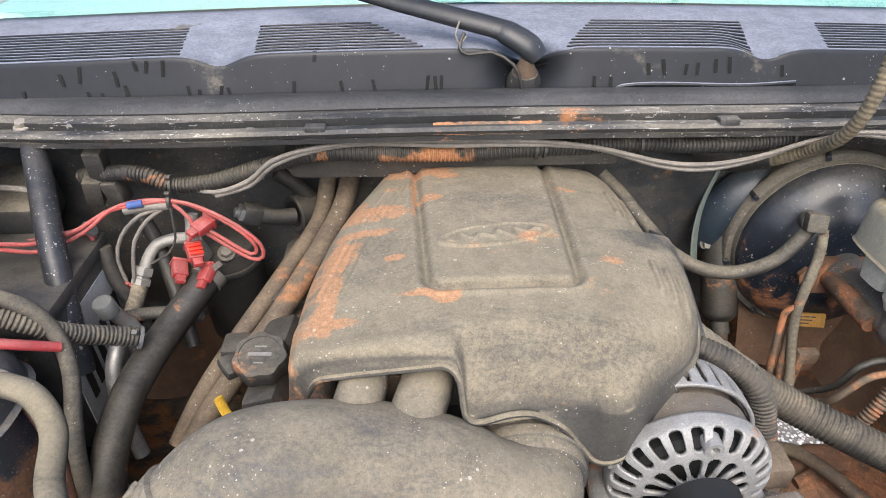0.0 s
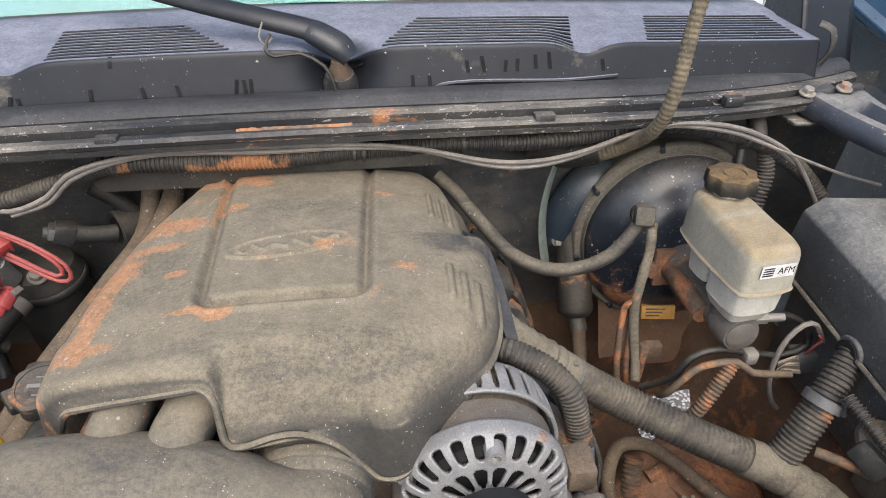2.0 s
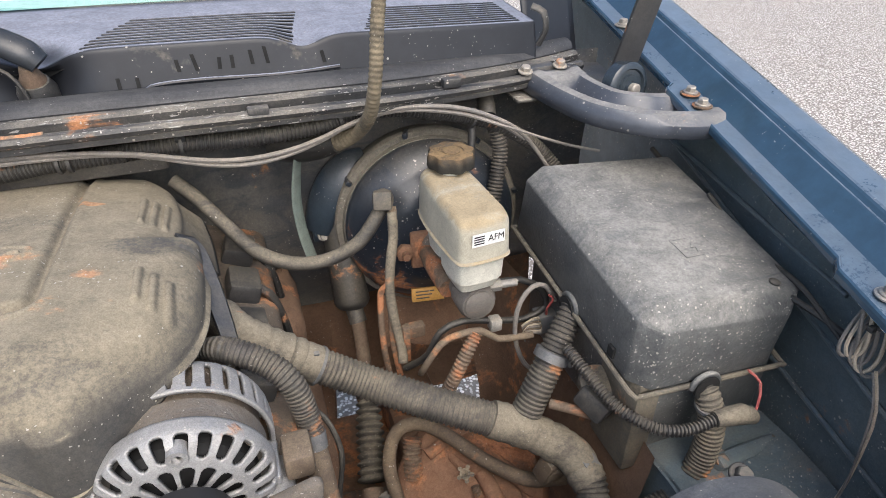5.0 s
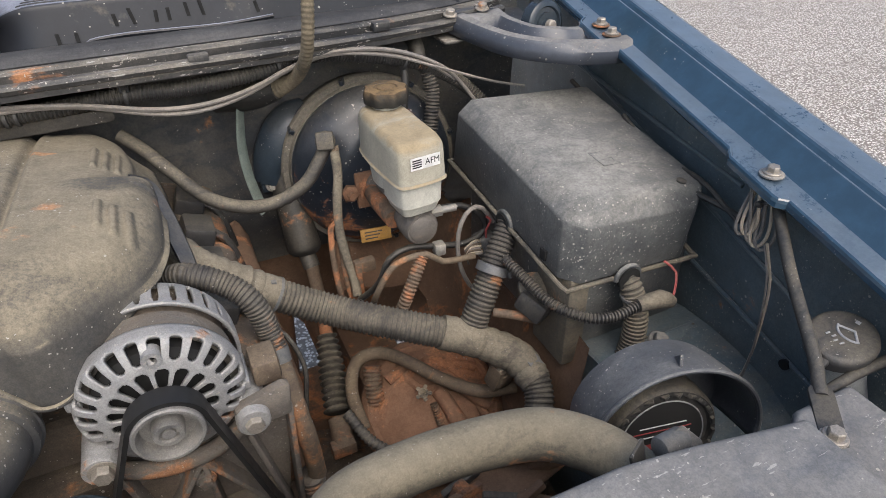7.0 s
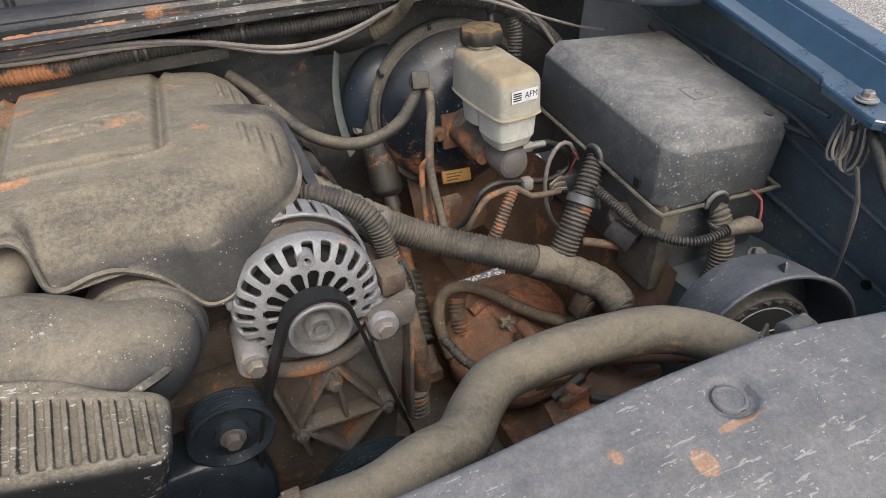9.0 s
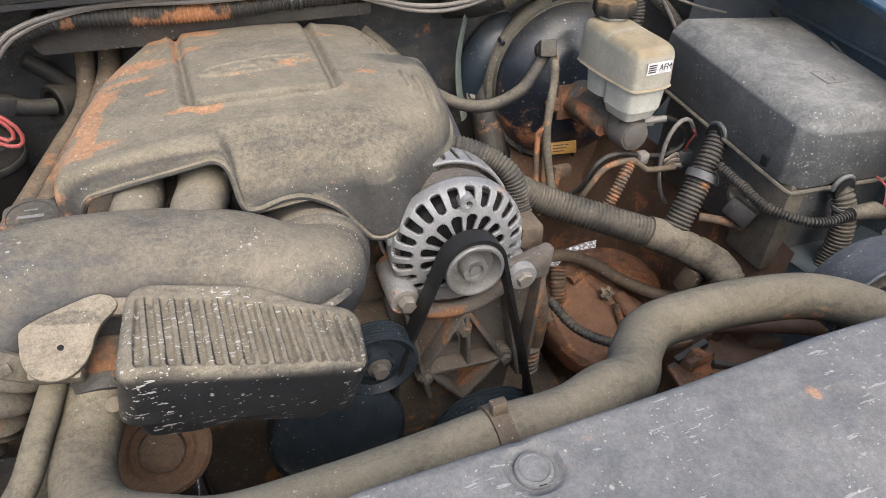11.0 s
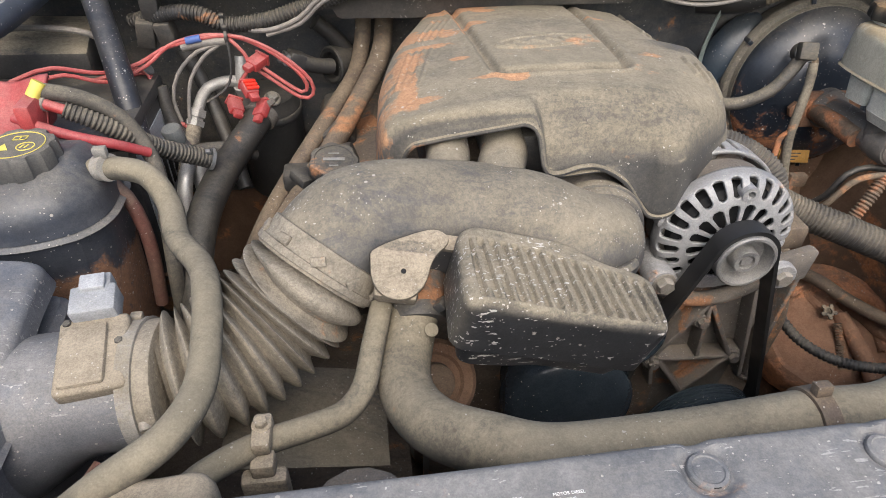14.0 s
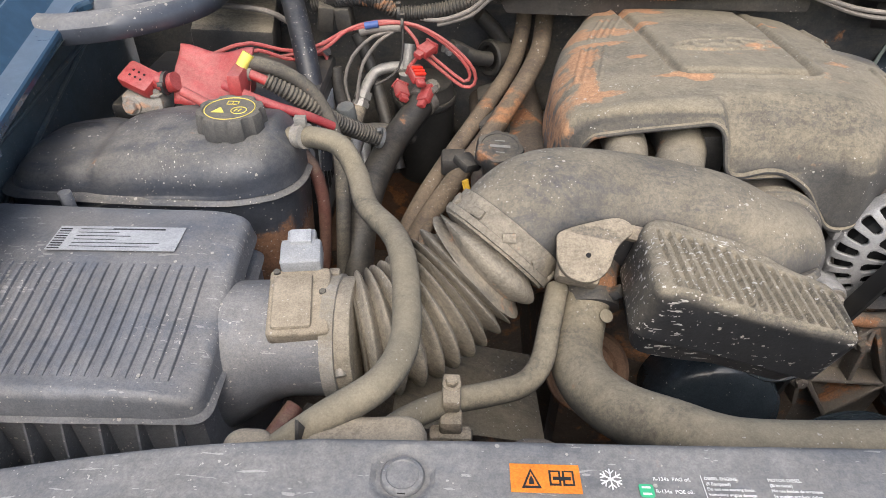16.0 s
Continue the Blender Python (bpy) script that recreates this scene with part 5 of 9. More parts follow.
def coolant_bottle():
    cb = thing("coolant_bottle", (-0.52, 0.41, 0.85), "black plastic coolant expansion bottle with moulded seam", "coolant bottle")
    plan = even(round_poly([(-0.676, 0.345), (-0.43, 0.338), (-0.380, 0.368), (-0.382, 0.462), (-0.45, 0.490), (-0.670, 0.486)], 0.034), 200)

    def top(x, y):
        z = 1.128 - 0.028 * smooth(x, -0.47, -0.67) - 0.015 * ((y - 0.415) / 0.07) ** 2
        z -= 0.005 * math.exp(-((x + 0.585) / 0.012) ** 2) + 0.010 * smooth(x, -0.41, -0.385)
        return z + 0.0015 * noise.noise((x * 16, y * 16, 4))

    part("upper_half", shell(plan, top, lambda x, y: SEAM + 0.002, 0.030, rings=60, skirt=8, flare=0.002, centre=(-0.53, 0.413)), M_BOTTLE, cb)
    part("seam", shell([(x, y) for x, y in plan], lambda x, y: SEAM + 0.004, lambda x, y: SEAM - 0.003, 0.002, rings=4, skirt=3, flare=0.007, centre=(-0.53, 0.413)), M_BOTTLE, cb)
    part("lower_half", shell(plan, lambda x, y: SEAM, lambda x, y: 0.87, 0.002, rings=6, skirt=6, flare=-0.008, centre=(-0.53, 0.413)), M_BOTTLE, cb)
    part("neck", lathe([(0.026, -0.02), (0.026, 0.012)], (-0.446, 0.402, 1.115), (0, 0, 1), 28), M_BOTTLE, cb)
    n = 96
    rows = []
    bm = bmesh.new()
    for h, k in ((0.0, 1.0), (0.004, 1.04), (0.019, 1.0), (0.022, 0.96), (0.0225, 0.80), (0.0215, 0.77), (0.0215, 0.01)):
        row = []
        for i in range(n):
            a = 2 * math.pi * i / n
            lob = 1 - (0.10 * smooth(math.cos(a * 8), -0.1, 0.9) if k > 0.9 else 0)
            row.append(bm.verts.new((-0.446 + 0.0335 * k * lob * math.cos(a), 0.402 + 0.0335 * k * lob * math.sin(a), 1.122 + h)))
        rows.append(row)
    for A, B in zip(rows, rows[1:]):
        for i in range(n):
            bm.faces.new((A[i], A[(i + 1) % n], B[(i + 1) % n], B[i]))
    bm.faces.new(rows[-1])
    bm.faces.new(rows[0])
    cap = part("cap", bm, M_CAPDUST, cb, "black knurled cap with yellow symbols")
    m = Matrix.Translation((-0.446, 0.402, 1.1437))
    ring = [(0.0245 * math.cos(a), 0.0245 * math.sin(a), 0) for a in [radians(10 * k) for k in range(37)]]
    part("ring_mark", moved(tube(ring, 0.0006, 4, 0.003), m), M_YELLOW, cap)
    part("triangle_mark", prism([(-0.016, -0.010), (-0.003, -0.010), (-0.0095, 0.002)], 0.0005, m, 0), M_YELLOW, cap)
    ring = [(0.010 + 0.0075 * math.cos(a), -0.004 + 0.0075 * math.sin(a), 0) for a in [radians(20 * k) for k in range(19)]]
    part("circle_mark", moved(tube(ring, 0.0006, 4, 0.002), m), M_YELLOW, cap)
    for dx in (-0.003, 0.001):
        plate(cap, m @ pose(0.010 + dx, -0.004, 0, 0, 0, 70), -0.003, 0.003, -0.0006, 0.0006, M_YELLOW, "circle_mark", 0.0005)
    part("book_mark", join(*[moved(bx(a, b, c, d, 0, 0.0005, 0), m) for a, b, c, d in ((-0.006, 0.006, 0.0155, 0.0165), (-0.006, 0.006, 0.0085, 0.0095), (-0.006, -0.005, 0.0085, 0.0165), (0.005, 0.006, 0.0085, 0.0165), (-0.0005, 0.0005, 0.0085, 0.0165))]), M_YELLOW, cap)


coolant_bottle()


# ---- radiator and coolant hoses ----
def clamp_on(parent, p, axis, r, w=0.012, mat=None, name="clamp", tab=None):
    b = lathe([(r, -w / 2), (r + 0.0018, -w / 2 + 0.0004), (r + 0.0018, w / 2 - 0.0004), (r, w / 2)], p, axis, 36)
    if tab:
        d = Vector(tab).normalized()
        q = Vector(p) + d * (r + 0.004)
        b = join(b, moved(bx(-0.006, 0.006, -0.004, 0.004, -0.004, 0.006, 0.001), facing(q, d)))
    return part(name, b, mat or M_STEEL, parent)


def radiator_hose():
    h = thing("radiator_hose", (0.1, 0.11, 1.0), "thick dusty rubber upper radiator hose", "hose")
    pts = [(-0.099, 0.254, 1.042), (-0.107, 0.230, 1.028), (-0.114, 0.197, 1.021), (-0.109, 0.164, 1.023), (-0.091, 0.131, 1.033), (-0.060, 0.109, 1.041), (-0.018, 0.094, 1.041), (0.051, 0.091, 1.044), (0.121, 0.091, 1.049), (0.171, 0.091, 1.054), (0.224, 0.090, 1.055), (0.262, 0.100, 1.055), (0.300, 0.117, 1.038), (0.331, 0.150, 1.026), (0.364, 0.173, 1.022), (0.421, 0.178, 1.021), (0.477, 0.170, 1.025), (0.528, 0.153, 1.029), (0.560, 0.117, 1.032), (0.575, 0.08, 1.028), (0.578, 0.045, 1.024)]
    part("hose", tube(pts, 0.0225, 32, 0.006), M_RUBBER, h)
    clamp_on(h, (0.171, 0.091, 1.054), (1, 0.03, 0.05), 0.023, 0.014, M_PIPE, tab=(0, 0.2, 1))
    clamp_on(h, (-0.097, 0.249, 1.038), (0.05, 0.85, 0.5), 0.024, 0.014, M_BLACKP, tab=(0.6, -0.3, 0.6))
    part("tag", lathe([(0.006, 0), (0.006, 0.001), (0.005, 0.0014)], (-0.088, 0.222, 1.045), (0.2, -0.5, 0.8), 20), M_RUBBER, h)
    part("outlet", tube([(-0.097, 0.245, 1.036), (-0.09, 0.285, 1.05), (-0.06, 0.33, 1.03), (-0.04, 0.38, 0.99)], 0.024, 24), M_BRACKET, h)
    part("radiator_neck", rod((0.578, 0.03, 1.02), (0.577, 0.062, 1.026), 0.0205), M_BLACKP, h)


radiator_hose()


def small_hoses():
    h = thing("coolant_hose", (-0.3, 0.3, 1.0), "dusty rubber coolant hose from the expansion bottle", "hose")
    part("hose", tube([(-0.392, 0.412, 1.108), (-0.363, 0.401, 1.114), (-0.336, 0.389, 1.111), (-0.318, 0.369, 1.091), (-0.303, 0.323, 1.084), (-0.276, 0.278, 1.088), (-0.263, 0.236, 1.094), (-0.256, 0.187, 1.091), (-0.255, 0.141, 1.088), (-0.268, 0.102, 1.091), (-0.302, 0.078, 1.083), (-0.338, 0.061, 1.062), (-0.37, 0.045, 1.03)], 0.0112, 20, 0.006), M_RUBBER, h)
    clamp_on(h, (-0.378, 0.405, 1.114), (0.8, -0.5, 0.2), 0.0116, 0.012, M_STEEL, tab=(0, 0, 1))
    t = thing("heater_pipe", (-0.2, 0.15, 1.0), "thin dusty coolant pipe clipped to a bracket", "pipe")
    part("pipe", tube([(-0.33, 0.055, 1.04), (-0.285, 0.075, 1.045), (-0.255, 0.108, 1.042), (-0.223, 0.133, 1.034), (-0.190, 0.146, 1.030), (-0.163, 0.158, 1.028), (-0.147, 0.176, 1.034), (-0.138, 0.208, 1.044), (-0.128, 0.246, 1.055)], 0.0098, 18, 0.006), M_RUBBER, t)
    part("clip", bx(-0.2265, -0.2125, 0.121, 0.150, 1.036, 1.049, 0.003), M_BROWNP, t)
    bolt(t, (-0.2195, 0.139, 1.048), (0, 0, 1), 0.005, M_BROWNP)
    part("clip_bracket", join(bx(-0.236, -0.203, 0.108, 0.122, 0.98, 1.024, 0.004), bx(-0.228, -0.211, 0.112, 0.128, 1.02, 1.036, 0.003)), M_BROWNP, t)
    b = thing("duct_bracket", (-0.11, 0.24, 1.07), "dusty plastic duct bracket with a round hole", "bracket")
    m = Matrix.Translation((-0.1105, 0.243, 1.0945)) @ pose(0, 0, 0, 32, 8, -8)
    pl = chaikin([(-0.026, 0.004), (-0.022, -0.016), (-0.008, -0.027), (0.010, -0.025), (0.022, -0.010), (0.024, 0.012), (0.040, 0.030), (0.026, 0.040), (0.006, 0.032), (-0.027, 0.014)], 2)
    part("plate", prism(pl, 0.006, m, 0.002), M_BROWNP, b)
    part("hole", moved(lathe([(0.0022, 0), (0.0022, 0.0005)], (0.002, -0.002, 0.0061), (0, 0, 1), 16), m), M_DARK, b)
    part("arm", moved(bx(0.016, 0.050, 0.022, 0.036, -0.004, 0.003, 0.002), m), M_BROWNP, b)
    part("foot", moved(bx(-0.020, 0.016, -0.024, 0.012, -0.018, 0.001, 0.004), m), M_BROWNP, b)


small_hoses()


# ---- alternator and belt drive ----
def alternator():
    al = thing("alternator", (0.238, 0.36, 0.95), "speckled cast-alloy alternator with slotted front housing", "alternator")
    ax = V(-0.02, -1, 0.0).normalized()
    c = V(0.238, 0.338, 1.030)
    R = 0.074
    # front housing: rings and ribs with real openings
    m = facing(c, ax)

    def hollow(r0, r1, h0, h1, n=72):
        bm = bmesh.new()
        rows = [[bm.verts.new((r * math.cos(2 * math.pi * i / n), r * math.sin(2 * math.pi * i / n), h)) for i in range(n)] for r, h in ((r0, h0), (r0, h1), (r1, h1), (r1, h0))]
        for A, B in zip(rows, rows[1:] + rows[:1]):
            for i in range(n):
                bm.faces.new((A[i], A[(i + 1) % n], B[(i + 1) % n], B[i]))
        return chamfer(bm, 0.0012, 2, 40)

    def pierced(profile, slots, n=480):
        """A turned casing with openings: slots are (row from, row to, count, share open, first and last degree)."""
        bm = bmesh.new()
        fine = 3
        profile = [tuple(np.array(p) + (np.array(q) - np.array(p)) * j / fine) for p, q in zip(profile, profile[1:]) for j in range(fine)] + [profile[-1]]
        slots = [(k0 * fine, k1 * fine, *rest) for k0, k1, *rest in slots]
        rows = [[bm.verts.new((r * math.cos(2 * math.pi * i / n), r * math.sin(2 * math.pi * i / n), h)) for i in range(n)] for r, h in profile]
        for k, (A, B) in enumerate(zip(rows, rows[1:])):
            for i in range(n):
                deg = 360 * (i + 0.5) / n
                cut = False
                for k0, k1, count, share, d0, d1 in slots:
                    if k0 <= k < k1 and d0 <= deg <= d1:
                        w = share * (1 - abs((2 * k + 1 - k0 - k1) / (k1 - k0)) ** 6) ** 0.5
                        if abs((deg * count / 360) % 1 - 0.5) < w / 2:
                            cut = True
                if not cut:
                    bm.faces.new((A[i], A[(i + 1) % n], B[(i + 1) % n], B[i]))
        return bm

    front = [(0.0745, -0.017), (0.0745, -0.010), (0.0742, -0.006), (0.0735, -0.003), (0.0718, 0.0005), (0.0695, 0.0030), (0.066, 0.0052), (0.062, 0.0072), (0.058, 0.0088), (0.054, 0.0100), (0.051, 0.0108), (0.047, 0.0116), (0.043, 0.0122), (0.040, 0.0126), (0.036, 0.0131), (0.032, 0.0136), (0.028, 0.0142), (0.025, 0.0150), (0.022, 0.0175), (0.016, 0.0175)]
    thicken(part("front_housing", moved(pierced(front, [(3, 9, 24, 0.62, 0, 225), (3, 9, 24, 0.62, 315, 360), (11, 17, 16, 0.74, 0, 360)]), m), M_ALLOY, al, angle=30), 0.0045)
    part("boss", moved(hollow(0.0045, 0.0085, -0.002, 0.012, 28), m @ pose(0.004, 0.058, 0)), M_ALLOY, al)
    for a in (165, 255, 345):
        d = V(math.cos(radians(a)), math.sin(radians(a)), 0)
        part("lug", moved(join(bx(-0.007, 0.007, -0.006, 0.006, -0.05, -0.004, 0.003), ), m @ pose(0.072 * d.x, 0.072 * d.y, 0)), M_ALLOY, al)
    part("stator", moved(lathe([(0.066, -0.046), (0.0685, -0.044), (0.0685, -0.017), (0.066, -0.015)], (0, 0, 0), (0, 0, 1), 64), m), M_BRACKET, al, "dull laminated stator ring")
    # core in near-black: the shade behind the housing slots is put into its colour
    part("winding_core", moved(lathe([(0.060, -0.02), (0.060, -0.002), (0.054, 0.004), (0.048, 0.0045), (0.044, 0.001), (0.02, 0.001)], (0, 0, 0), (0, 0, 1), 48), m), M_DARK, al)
    rear = [(0.0725, -0.046), (0.0725, -0.050), (0.0725, -0.056), (0.0722, -0.064), (0.0715, -0.072), (0.070, -0.080), (0.067, -0.086), (0.060, -0.090), (0.04, -0.093), (0.02, -0.094)]
    thicken(part("rear_housing", moved(pierced(rear, [(1, 6, 30, 0.36, 0, 360)]), m), M_ALLOY, al, angle=30), 0.004, 1)
    part("rear_core", moved(lathe([(0.064, -0.088), (0.064, -0.046)], (0, 0, 0), (0, 0, 1), 48), m), M_ENGINE, al)
    for px, pz in ((-0.066, -0.044), (0.070, -0.047)):
        part("ear", moved(lathe([(0.0155, -0.045), (0.0165, -0.042), (0.0165, 0.018), (0.015, 0.020)], (px, pz, 0), (0, 0, 1), 28), m), M_ALLOY, al)
    for q in ((0.173, 0.322, 0.986), (0.308, 0.322, 0.983)):
        bolt(al, q, ax, 0.0095)
    # pulley
    pc = V(0.2385, 0.305, 1.030)
    pl = part("pulley", lathe([(0.029, -0.012), (0.031, -0.010), (0.031, 0.012), (0.0295, 0.0135), (0.0270, 0.0135), (0.0255, 0.009), (0.0235, -0.001), (0.014, -0.002), (0.0135, 0.010), (0.0125, 0.012), (0.0085, 0.012), (0.008, 0.008), (0.006, 0.008), (0.0055, 0.011), (0.0005, 0.011)], pc, ax, 56), M_PULLEY, al, "grey steel grooved pulley")
    return al


alternator()


def bracket():
    b = thing("alternator_bracket", (0.25, 0.37, 0.75), "muddy cast-alloy accessory bracket with webs", "bracket")
    m = Matrix.Translation((0.25, 0.352, 0.90)) @ pose(0, 0, 0, 90, 0, 0)
    back = chaikin([(-0.095, 0.080), (-0.03, 0.05), (0.06, 0.06), (0.098, 0.078), (0.094, 0.03), (0.080, -0.06), (0.06, -0.20), (-0.05, -0.20), (-0.075, -0.07), (-0.082, 0.0)], 1)
    part("back_plate", prism(back, 0.008, m @ pose(0, 0, -0.012), 0.002), M_BRACKET, b)
    # cradle under the alternator
    arc = [(0.238 + 0.086 * math.cos(radians(a)), 0.335, 1.030 + 0.086 * math.sin(radians(a)), 0.009) for a in range(212, 330, 8)]
    part("cradle", tube(arc, None, 10, 0.006, flat=1.0), M_BRACKET, b)
    part("ear_plate", prism([(-0.018, -0.020), (0.036, -0.016), (0.040, 0.022), (0.032, 0.026), (-0.016, 0.012)], 0.012, Matrix.Translation((0.309, 0.338, 0.985)) @ pose(0, 0, 0, 90, 0, 0), 0.003), M_BRACKET, b)
    part("mud_block", bx(0.318, 0.346, 0.348, 0.385, 0.995, 1.024, 0.005), M_PIPE, b)
    for x0, z0, x1, z1 in ((0.178, 0.95, 0.205, 0.80), (0.250, 0.935, 0.20, 0.855), (0.250, 0.935, 0.300, 0.84), (0.30, 0.84, 0.205, 0.845), (0.30, 0.95, 0.325, 0.80), (0.25, 0.93, 0.255, 0.845), (0.205, 0.845, 0.25, 0.78), (0.345, 0.97, 0.335, 0.80), (0.30, 0.84, 0.25, 0.78)):
        d = math.degrees(math.atan2(z1 - z0, x1 - x0))
        L = math.hypot(x1 - x0, z1 - z0)
        part("web", moved(bx(0, L, -0.003, 0.003, 0, 0.030, 0.002), Matrix.Translation((x0, 0.364, z0)) @ pose(0, 0, 0, 90, 0, 0) @ pose(0, 0, 0, 0, 0, d)), M_BRACKET, b)
    for x, z in ((0.247, 0.905), (0.305, 0.838), (0.200, 0.84)):
        part("boss", rod((x, 0.365, z), (x, 0.338, z), 0.012, n=20, w=0.002), M_BRACKET, b)
        bolt(b, (x, 0.338, z), (0, -1, 0), 0.007, M_BRACKET)
    for i in range(6):
        part("spring_coil", lathe([(0.013, 0), (0.016, 0.002), (0.016, 0.005), (0.013, 0.007)], (0.352, 0.36, 0.775 + 0.008 * i), (0, 0, 1), 18), M_BRACKET, b)


bracket()


def pulleys():
    def grooved(name, c, r, w, label, mat, hub=0.4, dish=0.006, cat="pulley"):
        p = thing(name, c, label, cat, "belt pulleys")
        prof = [(r - 0.002, -w), (r, -w + 0.001)]
        for k in range(6):
            h = -w + 0.003 + (2 * w - 0.006) * k / 5
            prof += [(r, h), (r - 0.002, h + 0.001), (r, h + 0.002)]
        prof += [(r, w), (r - 0.003, w + 0.001), (r - 0.005, w - 0.001), (r * 0.75, w - dish), (r * hub, w - dish)]
        part("wheel", lathe(prof + [(0.0005, w - dish)], c, (0, -1, 0), 56), mat, p)
        part("hub", lathe([(r * hub, 0), (r * hub, w + 0.001), (r * hub * 0.8, w + 0.003), (r * hub * 0.75, w), (0.0005, w)], c, (0, -1, 0), 32), M_BRACKET if mat is not M_PULLEYD else M_PULLEYD, p)
        bolt(p, (c[0], c[1] - w, c[2]), (0, -1, 0), min(0.009, r * 0.22), M_BRACKET)
        return p

    grooved("idler_pulley", (0.133, 0.305, 0.930), 0.043, 0.013, "smooth black idler pulley with dusty hub", M_PULLEYD, 0.42)
    grooved("crank_pulley", (0.10, 0.305, 0.66), 0.088, 0.018, "black grooved crankshaft pulley", M_PULLEYD, 0.5)
    grooved("steering_pump_pulley", (0.267, 0.300, 0.745), 0.074, 0.013, "black grooved accessory pulley", M_PULLEYD, 0.5)
    c = (0.083, 0.296, 0.828)
    p = thing("fan_clutch_pulley", c, "domed dark blue-black water pump pulley", "pulley", "belt pulleys")
    part("dome", lathe([(0.072, 0.03), (0.077, 0.028), (0.078, 0.006), (0.0765, -0.002), (0.072, -0.009), (0.06, -0.0135), (0.03, -0.016), (0.0005, -0.017)], c, (0, 1, -0.06), 64), M_PULLEYD, p)
    part("rear_pulley", lathe([(0.070, 0.028), (0.070, 0.06)], c, (0, 1, -0.06), 48), M_PULLEYD, p)
    c = (-0.080, 0.258, 0.935)
    w = thing("tensioner_pulley", c, "mud-stained round cap on the front of the engine", "pulley", "belt pulleys")
    ax = V(0.1, -0.75, 0.65).normalized()
    part("flange", lathe([(0.040, -0.012), (0.043, -0.009), (0.043, -0.002), (0.039, 0.001), (0.030, 0.0), (0.027, -0.003), (0.0005, -0.003)], c, ax, 48), M_DEEP, w)
    part("cap", lathe([(0.020, -0.004), (0.019, 0.008), (0.014, 0.011), (0.0005, 0.012)], c, ax, 32), M_RUSTY, w, "orange-mud cap")
    # belt
    be = thing("drive_belt", (0.24, 0.305, 0.75), "black ribbed serpentine drive belt", "belt")

    def run(pts, wide=0.0105):
        bm = bmesh.new()
        rows = []
        for i, (x, z) in enumerate(pts):
            a = V(*pts[min(i + 1, len(pts) - 1)]) - V(*pts[max(i - 1, 0)])
            nrm = V(-a.y, a.x).normalized() * 0.0022
            rows.append([bm.verts.new(q) for q in ((x + nrm.x, 0.306 - wide, z + nrm.y), (x + nrm.x, 0.306 + wide, z + nrm.y), (x - nrm.x, 0.306 + wide, z - nrm.y), (x - nrm.x, 0.306 - wide, z - nrm.y))])
        for A, B in zip(rows, rows[1:]):
            for j in range(4):
                bm.faces.new((A[j], A[(j + 1) % 4], B[(j + 1) % 4], B[j]))
        bm.faces.new(rows[0])
        bm.faces.new(rows[-1])
        return bm

    r = 0.0335
    top = [(0.2385 + r * math.cos(radians(a)), 1.030 + r * math.sin(radians(a))) for a in range(5, 156, 6)]
    part("belt", run([(0.328, 0.70), (0.325, 0.81)] + top + [(0.174, 0.955), (0.163, 0.93), (0.155, 0.90), (0.14, 0.80), (0.13, 0.74)]), M_BELT, be)


pulleys()


